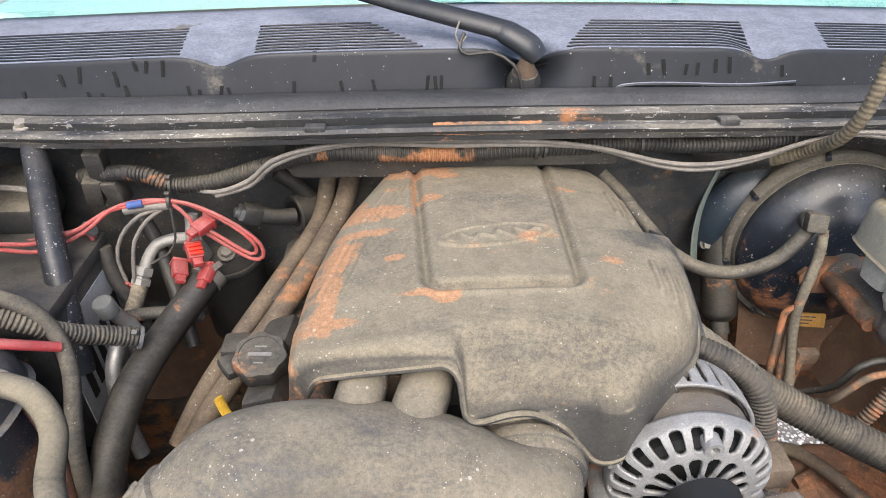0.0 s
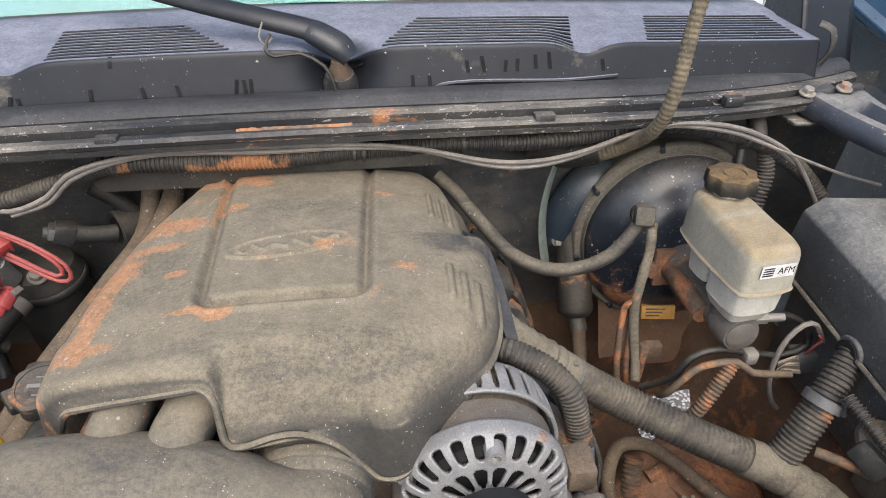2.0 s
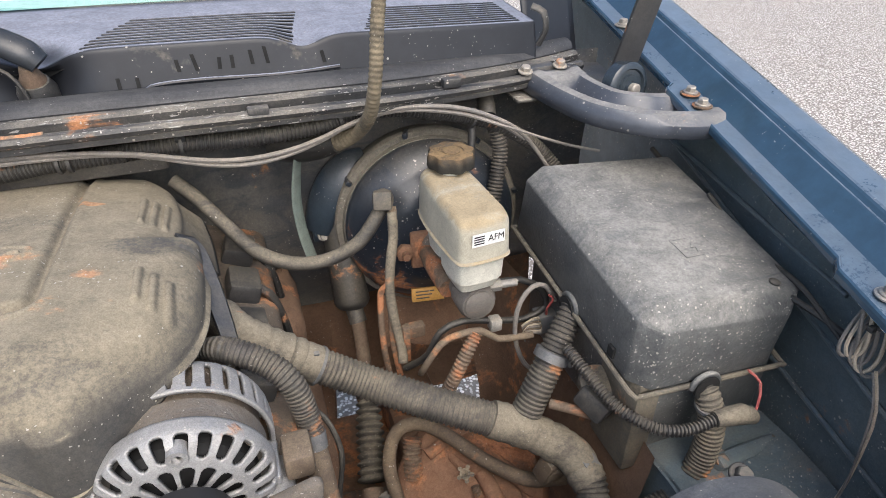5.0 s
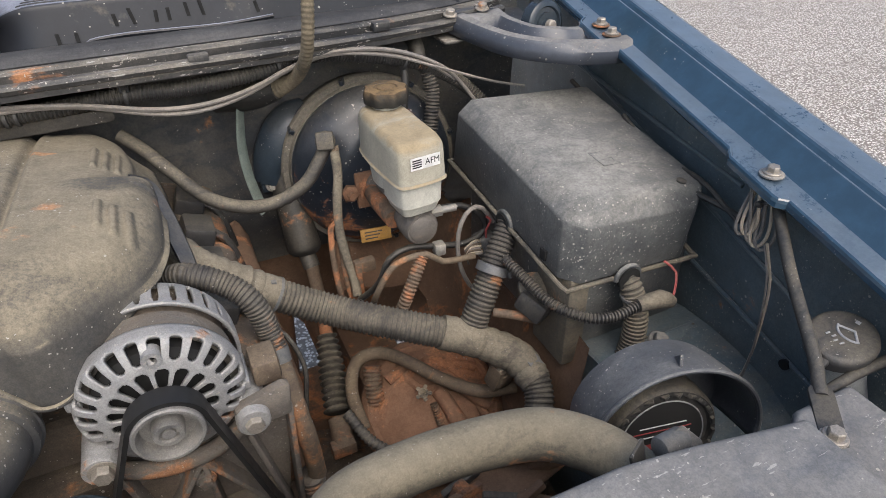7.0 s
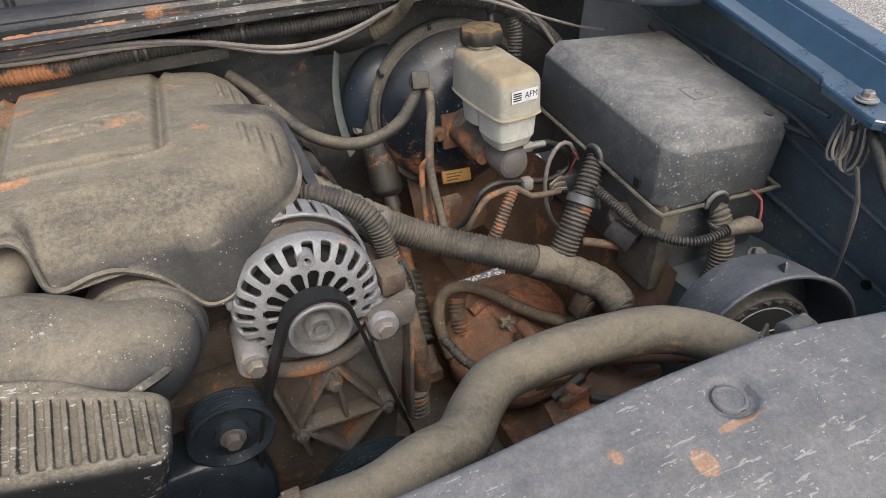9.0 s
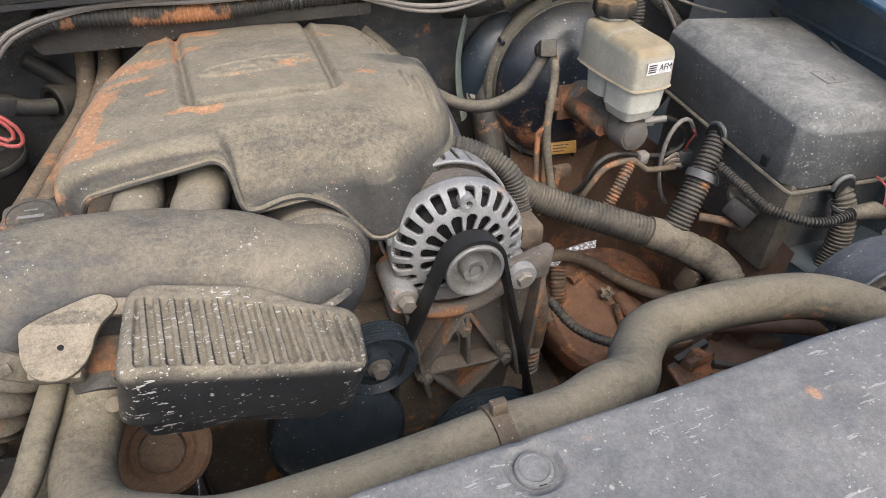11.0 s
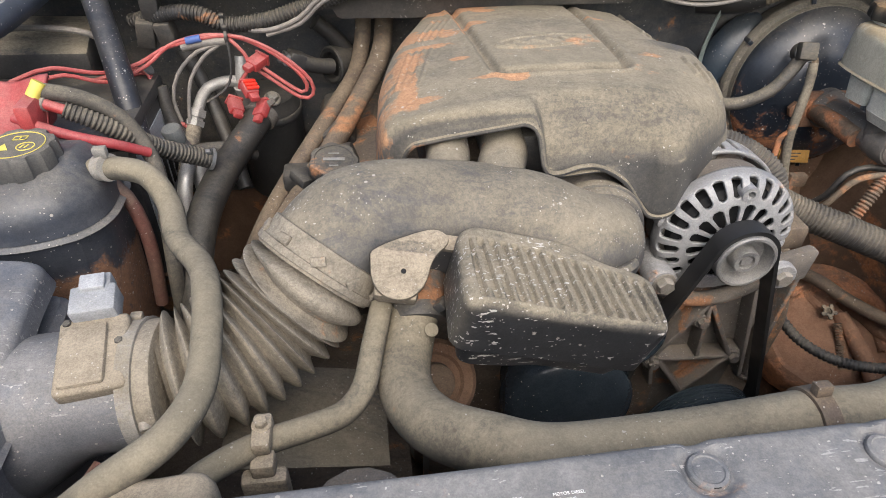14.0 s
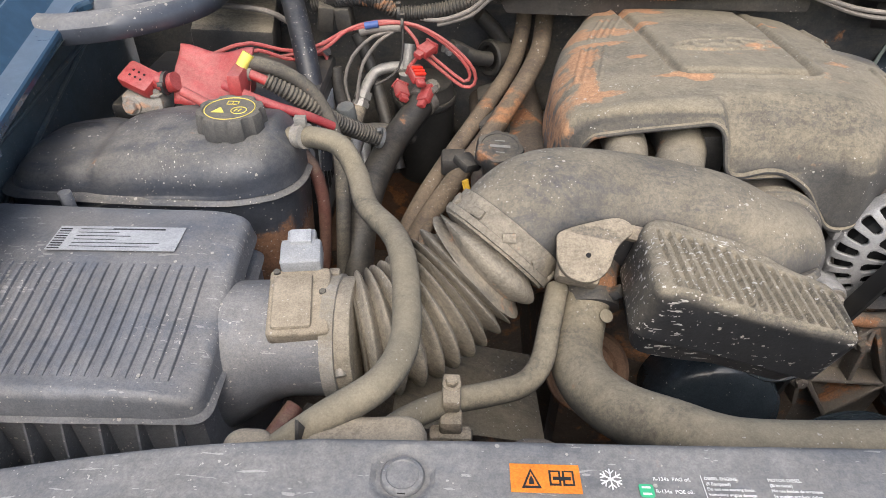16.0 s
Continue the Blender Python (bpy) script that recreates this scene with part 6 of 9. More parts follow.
# ---- brake booster, master cylinder ----
def brakes():
    bb = thing("brake_booster", (0.582, 0.74, 0.9), "round black brake booster, dusty above and muddy below", "brake booster")
    ax = V(-0.06, -1, 0.10).normalized()
    c = V(0.582, 0.737, 1.010)
    part("shell", lathe([(0.10, -0.06), (0.126, -0.05), (0.1335, -0.035), (0.1335, -0.008), (0.1395, -0.005), (0.1395, 0.004), (0.1375, 0.007), (0.130, 0.008), (0.128, 0.016), (0.12, 0.017)], c, ax, 72), M_BOOSTRIM, bb, "dusty crimped rear shell")
    part("face", lathe([(0.127, 0.010), (0.127, 0.020), (0.1245, 0.026), (0.118, 0.034), (0.104, 0.046), (0.092, 0.053), (0.078, 0.058), (0.074, 0.062), (0.060, 0.066), (0.045, 0.068), (0.0005, 0.069)], c, ax, 72), M_BOOSTER, bb)
    for k in range(8):
        a = radians(45 * k + 12)
        u, v, w = basis(ax)
        d = u * math.cos(a) + v * math.sin(a)
        part("crimp", moved(bx(-0.010, 0.010, -0.003, 0.004, -0.004, 0.004, 0.0015), facing(c + d * 0.1365 + ax * 0.004, d)), M_BOOSTER, bb)
    # yellow label, print not readable
    lm = Matrix.Translation((0.558, 0.668, 0.920)) @ pose(0, 0, 0, 68, 0, -8)
    lab = part("data_label", moved(bx(-0.024, 0.024, -0.010, 0.010, -0.010, 0.0006, 0.0003), lm), dirty("yellow_label", (0.5, 0.27, 0.06), 0.6, dust=0.3, up=0.2, speck=0.2, mud=0.1), bb, "orange-yellow data label")
    for k in range(3):
        plate(lab, lm @ pose(0, 0.005 - 0.005 * k, 0.0006), -0.018, 0.010 - 0.004 * k, -0.001, 0.001, M_ENGINE, "text_bar", 0.0003)
    part("stud_plate", moved(bx(-0.045, 0.05, -0.028, 0.028, -0.006, 0.004, 0.003), facing(c + ax * 0.076 + V(0, 0, -0.012), ax)), M_MUD, bb)
    u, v, w = basis(ax)
    part("stud", lathe([(0.013, 0), (0.013, 0.008), (0.009, 0.010), (0.006, 0.010), (0.006, 0.020)], c + ax * 0.074 + V(-0.055, 0, -0.01), ax, 6), M_MUD, bb)
    # check valve with connector
    part("check_valve", moved(join(rod((0, 0, 0), (0, 0, 0.02), 0.014, n=20, w=0.002), bx(-0.012, 0.012, -0.010, 0.014, 0.016, 0.036, 0.003)), facing((0.497, 0.663, 1.096), V(-0.25, -0.9, 0.35))), M_LOOM, bb, "grey vacuum sensor plug")
    mc = thing("master_cylinder", (0.574, 0.6, 1.0), "mud-stained alloy brake master cylinder", "master cylinder")
    a2 = V(-0.02, -1, 0.06).normalized()
    part("barrel", lathe([(0.030, 0), (0.030, 0.02), (0.022, 0.03), (0.022, 0.128), (0.0245, 0.131), (0.0245, 0.158), (0.021, 0.165), (0.0005, 0.166)], (0.576, 0.675, 1.006), a2, 36), M_BRACKET, mc)
    part("mud_side", tube([(0.556, 0.66, 1.004), (0.551, 0.61, 1.010), (0.553, 0.56, 1.010)], 0.014, 16), M_RUSTY, mc)
    part("neck", rod((0.569, 0.545, 1.01), (0.569, 0.545, 1.064), 0.018), M_BRACKET, mc)
    part("nose_plug", lathe([(0.018, 0), (0.0185, 0.002), (0.016, 0.004), (0.0005, 0.0045)], (0.5725, 0.511, 1.016), a2, 28), M_BRACKET, mc)
    part("line_fitting", join(lathe([(0.008, 0), (0.008, 0.014)], (0.592, 0.524, 1.030), (1, -0.2, 0.1), 6), rod((0.605, 0.520, 1.032), (0.625, 0.518, 1.032), 0.005)), M_STEEL, mc)
    # reservoir
    rv = thing("brake_fluid_reservoir", (0.577, 0.565, 1.055), "translucent brake fluid reservoir, yellowed and dusty", "reservoir")
    mm = Matrix.Translation((0.566, 0.560, 0)) @ pose(0, 0, 0, 0, 0, 5) @ Matrix.Diagonal((0.89, 1.0, 1.0, 1.0))
    up = even(chaikin([(-0.033, -0.068), (0.031, -0.068), (0.038, -0.052), (0.0385, -0.03), (0.036, 0.04), (0.028, 0.074), (-0.026, 0.074), (-0.036, 0.045), (-0.038, -0.03), (-0.038, -0.054)], 3), 140)

    def top(x, y):
        return 1.1535 - 0.007 * smooth(y, 0.03, -0.06)

    body = part("upper_body", moved(shell(up, top, lambda x, y: 1.096, 0.015, rings=40, skirt=5, flare=0.002), mm), M_RES, rv)
    part("seam", moved(shell(up, lambda x, y: 1.0995, lambda x, y: 1.0935, 0.001, rings=3, skirt=2, flare=0.0045), mm), M_RES, rv)
    low = even(chaikin([(-0.030, -0.066), (0.028, -0.066), (0.036, -0.05), (0.037, -0.03), (0.034, 0.004), (-0.034, 0.004), (-0.037, -0.03), (-0.036, -0.052)], 3), 90)
    clear = dirty("clear_reservoir_plastic", (0.56, 0.55, 0.48), 0.3, dust=0.22, up=0.2, speck=0.1, dust_sheen_col=(0.4, 0.36, 0.28), grain=0.04)
    part("lower_body", moved(shell(low, lambda x, y: 1.093, lambda x, y: 1.060, 0.001, rings=3, skirt=8, flare=-0.002), mm), clear, rv)
    part("lower_bulge", moved(shell([(x * 0.955, y * 0.955) for x, y in low], lambda x, y: 1.064, lambda x, y: 1.045, 0.004, rings=8, skirt=5, flare=-0.007), mm), clear, rv)
    part("rear_bulge", moved(shell([(x * 0.9, y * 0.7 + 0.045) for x, y in low], lambda x, y: 1.093, lambda x, y: 1.058, 0.004, rings=4, skirt=5, flare=-0.004), mm), clear, rv)
    part("latch", moved(bx(0.037, 0.045, -0.03, -0.014, 1.084, 1.102, 0.002), mm), M_RES, rv)
    cc = mm @ V(0.010, 0.048, 0)
    part("neck", rod((cc.x, cc.y, 1.140), (cc.x, cc.y, 1.161), 0.0195, n=30), clear, rv)
    bm = bmesh.new()
    n, rows = 80, []
    for h, k in ((0, 1.0), (0.003, 1.05), (0.014, 1.03), (0.018, 0.97), (0.019, 0.85), (0.019, 0.55), (0.0175, 0.52), (0.0175, 0.40), (0.019, 0.37), (0.019, 0.01)):
        row = []
        for i in range(n):
            a = 2 * math.pi * i / n
            lob = 1 + (0.06 * math.cos(a * 8) if k > 0.9 else 0)
            row.append(bm.verts.new((cc.x + 0.0275 * k * lob * math.cos(a), cc.y + 0.0275 * k * lob * math.sin(a), 1.159 + h)))
        rows.append(row)
    for A, B in zip(rows, rows[1:]):
        for i in range(n):
            bm.faces.new((A[i], A[(i + 1) % n], B[(i + 1) % n], B[i]))
    bm.faces.new(rows[-1])
    bm.faces.new(rows[0])
    part("cap", bm, dirty("reservoir_cap", (0.02, 0.02, 0.018), 0.6, dust=0.8, up=0.9, speck=0.1, dust_sheen_col=(0.20, 0.13, 0.06)), rv, "black cap covered in brown dust")
    # small printed label
    lm = mm @ Matrix.Translation((0.0005, -0.0693, 1.1245)) @ pose(0, 0, 0, 90, 0, 0)
    lab = plate(rv, lm, -0.0225, 0.0225, -0.0085, 0.0075, M_WHITE, "label", label="small white label")
    writing("AFM", 0.0118, lm @ pose(0.0105, -0.0005, 0.0006), M_INK, lab)
    for k in range(4):
        plate(lab, lm @ pose(-0.013, 0.004 - 0.003 * k, 0.0004), -0.007, 0.007, -0.0008, 0.0008, M_INK, "text_bar", 0.0003)


brakes()


# ---- fuse box ----
M_LEG = dirty("dusty_leg_plastic", (0.045, 0.042, 0.038), 0.5, dust=0.75, up=0.2, mud=0.12, speck=0.5)


def fuse_box():
    fb = thing("fuse_box", (0.77, 0.46, 0.85), "black plastic fuse box with dust-caked lid", "fuse box")
    corners = [(0.674, 0.328, 1.110), (0.868, 0.320, 1.094), (0.880, 0.596, 1.128), (0.670, 0.598, 1.145), (0.666, 0.319, 1.019), (0.852, 0.317, 1.009), (0.884, 0.60, 1.045), (0.664, 0.606, 1.052)]
    bm = bmesh.new()
    q = [bm.verts.new(p) for p in corners]
    for f in ((0, 1, 2, 3), (4, 0, 3, 7), (4, 5, 1, 0), (5, 6, 2, 1), (6, 7, 3, 2), (7, 6, 5, 4)):
        bm.faces.new([q[i] for i in f])
    bmesh.ops.recalc_face_normals(bm, faces=bm.faces)
    bm.edges.ensure_lookup_table()
    wide = [e for e in bm.edges if {q.index(v) for v in e.verts} in ({0, 3}, {0, 4}, {1, 5}, {0, 1})]
    bmesh.ops.bevel(bm, geom=wide, offset=0.019, segments=1, profile=0.5, affect="EDGES", clamp_overlap=True)
    part("lid", chamfer(bm, 0.003, 2, 12), M_BOX, fb)
    edge = [V(0.663, 0.316, 1.018), V(0.854, 0.314, 1.008), V(0.887, 0.602, 1.044), V(0.661, 0.608, 1.051)]
    lip = [tuple(a.lerp(b, t)) for a, b in zip(edge, edge[1:] + edge[:1]) for t in (0.03, 0.35, 0.65, 0.97)]
    part("lip", tube(lip + lip[:1], 0.0030, 8, 0.012), M_LEG, fb)
    sm = Matrix.Translation((0.790, 0.418, 1.1125)) @ pose(0, 0, 0, 7, 4.6, 4)
    for a, b, c, d in ((-0.024, 0.024, 0.014, 0.0155), (-0.024, 0.024, -0.0155, -0.014), (-0.024, -0.0225, -0.0155, 0.0155), (0.0225, 0.024, -0.0155, 0.0155)):
        part("moulded_frame", moved(bx(a, b, c, d, -0.002, 0.0005, 0), sm), M_BOX, fb)
    part("moulded_bolt", prism([(0.002, 0.010), (-0.008, -0.002), (-0.001, -0.002), (-0.004, -0.011), (0.008, 0.002), (0.001, 0.002)], 0.0007, sm, 0), M_BOX, fb)
    part("base", bx(0.682, 0.862, 0.332, 0.59, 0.90, 1.03, 0.010), M_BOX, fb)
    part("front_leg", bx(0.676, 0.706, 0.324, 0.395, 0.885, 1.022, 0.005), M_LEG, fb, "brown-dusted leg")
    part("screw", lathe([(0.006, 0), (0.006, 0.002), (0.004, 0.003)], (0.840, 0.347, 1.0995), (0.08, -0.1, 1), 18), M_BLACKP, fb)
    for x, y in ((0.748, 0.312), (0.664, 0.455)):
        arc = [Vector((x, y, 1.012 if x > 0.7 else 1.030)) + (Vector((1, 0, 0)) if x > 0.7 else Vector((0, 1, 0))) * 0.0165 * math.cos(radians(d)) + Vector((0, 0, 0.0165 * math.sin(radians(d)))) for d in range(0, 181, 15)]
        part("cable_arch", tube([tuple(q) for q in arc], 0.0032, 10, 0.004), M_BOX, fb)
        part("cable_opening", moved(lathe([(0.015, 0), (0.015, 0.005)], (0, 0, 0), (0, 0, 1), 24), facing((x, y, 1.012 if x > 0.7 else 1.030), (0, -1, 0) if x > 0.7 else (-1, 0, 0))), M_DARK, fb)
    part("slot", bx(0.6635, 0.672, 0.362, 0.373, 1.030, 1.044, 0.001), M_DARK, fb)


fuse_box()


M_NECK = dirty("cloudy_neck_plastic", (0.34, 0.36, 0.36), 0.35, dust=0.35, up=0.3, speck=0.3)
M_HOOD = dirty("horn_hood_plastic", (0.062, 0.070, 0.082), 0.38, dust=0.45, up=0.7, patch=0.9, speck=1.3, splat=1.0, dust_sheen_col=(0.23, 0.225, 0.21))


def washer_and_rod():
    wr = thing("washer_reservoir", (0.815, 0.09, 0.85), "washer fluid reservoir neck with oval black cap", "washer bottle")
    m = Matrix.Translation((0.795, 0.092, 1.080)) @ pose(0, 0, 0, 4, -4, 12)
    ov = [(0.036 * math.cos(a), 0.029 * math.sin(a)) for a in [2 * math.pi * k / 48 for k in range(48)]]
    part("cap", moved(shell(ov, lambda x, y: 0.004, lambda x, y: -0.012, 0.006, rings=12, skirt=4, flare=-0.002), m), M_BLACKP, wr)
    part("cap_tab", moved(bx(-0.046, -0.030, -0.007, 0.007, -0.006, 0.0, 0.002), m), M_BLACKP, wr)
    part("neck", moved(tube([(0.050, -0.020, -0.12), (0.022, -0.008, -0.06), (0.006, 0, -0.008)], 0.022, 28), m), M_NECK, wr, "cloudy plastic neck")
    # symbol: fan of spray
    big = m @ pose(0.003, -0.002, 0, 0, 0, 70) @ Matrix.Diagonal((1.15, 1.15, 1, 1)) @ Matrix.Translation((0.010, 0.0, 0))
    part("wiper_symbol", moved(join(*[tube([(0.012 * math.cos(radians(a)) - 0.010, 0.012 * math.sin(radians(a)) - 0.006, 0.0045) for a in range(30, 151, 20)], 0.0010, 6, 0.004), tube([(-0.010, -0.006, 0.0045), (-0.020, 0.001, 0.0045)], 0.0010, 6), tube([(-0.010, -0.006, 0.0045), (0.0, 0.001, 0.0045)], 0.0010, 6)]), big), M_CONN, wr)
    part("drop_symbol", moved(join(*[rod((-0.016 + 0.004 * k, 0.010 + 0.002 * (k % 2), 0.0043), (-0.016 + 0.004 * k, 0.0135 + 0.002 * (k % 2), 0.0043), 0.0008, n=6) for k in range(4)]), big), M_CONN, wr)
    part("book_symbol", moved(bx(0.020, 0.024, -0.003, 0.001, 0.0042, 0.0047, 0), m), M_CONN, wr)
    pr = thing("prop_strut", (0.78, 0.14, 1.05), "black steel rod bolted between fender and radiator support", "strut")
    part("rod", tube([(0.852, 0.244, 1.149), (0.854, 0.240, 1.145), (0.850, 0.228, 1.131), (0.80, 0.160, 1.105), (0.751, 0.086, 1.082), (0.738, 0.069, 1.075), (0.729, 0.058, 1.071)], 0.0058, 14), M_BLACKP, pr)
    mm = Matrix.Translation((0.7045, 0.027, 1.066)) @ pose(0, 0, 0, 0, 0, -39) @ pose(0, 0, 0, 4, 0, 0)
    part("flat_end", moved(prism(rounded(-0.010, 0.010, -0.016, 0.050, 0.008), 0.005, pose(0, 0, 0), 0.001), mm), M_BLACKP, pr)
    part("washer", lathe([(0.0105, 0), (0.0105, 0.0015)], mm @ V(0, -0.002, 0.004), (0, 0, 1), 24), M_BOLT, pr)
    bolt(pr, mm @ V(0, -0.002, 0.0055), (0, 0, 1), 0.0065)
    part("dark_pipe", tube([(0.735, 0.062, 1.062), (0.78, 0.065, 1.064), (0.86, 0.06, 1.07)], 0.005, 10), M_BLACKP, pr)
    ho = thing("siren_horn", (0.66, 0.15, 0.95), "round black horn under a hood with red and black label", "horn")
    c, ax = V(0.668, 0.150, 0.954), V(-0.20, -0.95, 0.16).normalized()
    part("drum", lathe([(0.056, -0.06), (0.060, -0.02), (0.060, 0.002), (0.057, 0.007), (0.052, 0.007), (0.050, 0.004), (0.0005, 0.004)], c, ax, 52), M_BLACKP, ho)
    for k in range(22):
        u, v, w = basis(ax)
        a = 2 * math.pi * k / 22
        d = u * math.cos(a) + v * math.sin(a)
        part("rib", moved(bx(-0.004, 0.004, -0.005, 0.005, -0.002, 0.002, 0.001), facing(c + d * 0.0535 + ax * 0.006, d)), M_BLACKP, ho)
    lm = facing(c + ax * 0.0045, ax, 0)
    part("label_ring", moved(tube([(0.0445 * math.cos(radians(a)), 0.0445 * math.sin(radians(a)), 0.0006) for a in range(0, 361, 12)], 0.0008, 6, 0.004), lm), M_CONN, ho)
    lab = part("label", moved(lathe([(0.044, 0), (0.044, 0.0006)], (0, 0, 0), (0, 0, 1), 40), lm), M_INK, ho, "black and red printed label")
    for k, (w, y, mt) in enumerate(((0.05, 0.016, M_WHITE), (0.062, 0.010, M_RED), (0.060, 0.004, M_WHITE), (0.066, -0.008, M_RED))):
        plate(lab, lm @ pose(0, y, 0.0006), -w / 2, w / 2, -0.0006 if k != 3 else -0.004, 0.0006 if k != 3 else 0.003, mt, "text_bar", 0.0004)
    side = V(1, 0, 0) - ax * ax.x
    side.normalize()
    rise = side.cross(ax)
    rise = rise if rise.z > 0 else -rise
    side, rise = (side - rise * 0.16).normalized(), (rise + side * 0.16).normalized()

    def visor(a, v):
        k = (1.0 - 0.10 * (1 - v) ** 2) if v > 0.12 else 0.78 * v / 0.12
        return tuple(c + V(0.004, 0, 0) + side * 0.090 * k * math.cos(a) + rise * (0.080 * k * math.sin(a) + 0.010) + ax * (-0.050 + 0.072 * v))

    vis = sheet(visor, [radians(-8 + 196 * k / 44) for k in range(45)], [0.01, 0.06, 0.12, 0.14, 0.2, 0.4, 0.6, 0.8, 0.93, 0.97, 1.0])
    thicken(part("hood", vis, M_HOOD, ho), 0.003)
    part("hood_rim", tube([visor(radians(a), 1.0) for a in range(-8, 189, 7)], 0.0026, 8, 0.006), M_HOOD, ho)
    part("hood_fin", prism([(0, 0), (0.02, 0), (0.006, 0.016)], 0.003, Matrix.Translation((0.672, 0.150, 1.040)) @ pose(0, 0, 0, 90, 0, 60), 0.0005), M_HOOD, ho)
    bolt(ho, (0.700, 0.205, 1.020), (0, -0.5, 1), 0.008, M_BLACKP)
    tb = thing("support_tab", (0.60, 0.078, 1.05), "grey bent steel tabs at the radiator support edge", "bracket")
    part("tab", join(moved(prism(round_poly([(-0.012, -0.04), (0.012, -0.04), (0.012, -0.004), (-0.004, 0.010), (-0.012, 0.004)], 0.003, 4), 0.0025, pose(0, 0, 0), 0.0006), Matrix.Translation((0.602, 0.074, 1.074)) @ pose(0, 0, 0, 66, 0, -22)), rod((0.576, 0.074, 1.072), (0.602, 0.076, 1.070), 0.010, n=20, w=0.003)), M_GREYP, tb)
    part("tab", moved(bx(-0.011, 0.011, -0.0015, 0.0015, -0.04, 0.010, 0.001), Matrix.Translation((0.560, 0.078, 1.068)) @ pose(0, 0, 0, -14, 0, 28)), M_BLACKP, tb)


washer_and_rod()


# ---- wiring along the firewall ----
def tie(parent, p, axis, r, tail=None, mat=None):
    b = lathe([(r, -0.002), (r + 0.0013, -0.0018), (r + 0.0013, 0.0018), (r, 0.002)], p, axis, 20)
    if tail:
        d = Vector(tail).normalized()
        b = join(b, moved(bx(-0.003, 0.003, -0.0025, 0.0025, -0.001, 0.005, 0.0006), facing(Vector(p) + d * (r + 0.001), d)))
    return part("cable_tie", b, mat or M_BLACKP, parent)


def firewall_wiring():
    lo = thing("firewall_wiring_loom", (0.1, 0.70, 1.15), "dusty corrugated wiring loom tied along the firewall", "wiring loom")
    pts = [(-0.42, 0.72, 1.150, 0.009), (-0.36, 0.695, 1.167, 0.009), (-0.327, 0.69, 1.166, 0.0095), (-0.297, 0.69, 1.152, 0.0095), (-0.248, 0.69, 1.156, 0.0095), (-0.198, 0.69, 1.171, 0.0095), (-0.163, 0.69, 1.181, 0.0095), (-0.121, 0.69, 1.192, 0.0105), (-0.027, 0.692, 1.189, 0.0115), (0.075, 0.694, 1.187, 0.0115), (0.137, 0.693, 1.191, 0.0105), (0.21, 0.694, 1.190, 0.009)]
    part("conduit", tube(pts, None, 14, ridge=(0.0046, 0.0016)), dirty("firewall_conduit", (0.024, 0.024, 0.025), 0.55, dust=0.48, up=0.5, mud=0.25, speck=0.2, mud_bias=[("X", -0.22, 0.02, 0.08), ("X", 0.12, 0.2, -0.12)]), lo)
    part("conduit", tube([(0.18, 0.70, 1.188), (0.269, 0.694, 1.193), (0.345, 0.69, 1.191), (0.426, 0.69, 1.195), (0.468, 0.692, 1.203), (0.526, 0.694, 1.203), (0.601, 0.694, 1.187), (0.65, 0.692, 1.172), (0.701, 0.69, 1.144), (0.739, 0.688, 1.113), (0.77, 0.66, 1.07)], 0.0095, 14, ridge=(0.0046, 0.0016)), M_LOOMD, lo)
    for p, a in (((-0.125, 0.690, 1.192), (1, 0, 0.15)), ((0.142, 0.692, 1.191), (1, 0, 0)), ((0.153, 0.692, 1.191), (1, 0, 0)), ((0.27, 0.693, 1.193), (1, 0, 0)), ((0.455, 0.691, 1.201), (1, 0, 0.2)), ((0.63, 0.692, 1.178), (1, 0, -0.3)), ((-0.30, 0.69, 1.152), (1, 0, 0))):
        tie(lo, p, a, 0.0115, (0, -0.5, 1))
    for x in (0.142, 0.27, -0.09):
        part("clip", bx(x - 0.006, x + 0.006, 0.685, 0.697, 1.198, 1.222, 0.002), M_BLACKP, lo)
    gw = thing("grey_wire_run", (0.2, 0.68, 1.17), "pair of loose grey wires strung along the firewall loom", "wire")
    a = [(-0.30, 0.70, 1.147), (-0.248, 0.68, 1.146), (-0.204, 0.68, 1.161), (-0.173, 0.678, 1.187), (-0.125, 0.676, 1.203), (-0.065, 0.676, 1.209), (0.04, 0.677, 1.210), (0.14, 0.676, 1.207), (0.216, 0.68, 1.195), (0.295, 0.68, 1.175), (0.345, 0.68, 1.170), (0.39, 0.68, 1.174), (0.43, 0.68, 1.184), (0.466, 0.678, 1.198), (0.523, 0.678, 1.210), (0.598, 0.68, 1.202), (0.661, 0.68, 1.178), (0.705, 0.68, 1.146), (0.745, 0.672, 1.09), (0.755, 0.665, 1.06)]
    part("wire", tube(a, 0.0030, 8), M_GREYWIRE, gw)
    part("wire", tube([(x, y + 0.002, z - 0.005 - 0.003 * math.sin(x * 23)) for x, y, z in a[1:-2]], 0.0030, 8), M_GREYWIRE, gw)
    part("tail", tube([(0.60, 0.685, 1.195), (0.68, 0.672, 1.165), (0.75, 0.655, 1.14), (0.80, 0.64, 1.128)], 0.0022, 6), M_GREYWIRE, gw)
    # washer hose up to the hood
    wh = thing("washer_hose", (0.47, 0.62, 1.19), "dusty corrugated hose rising towards the hood", "hose")
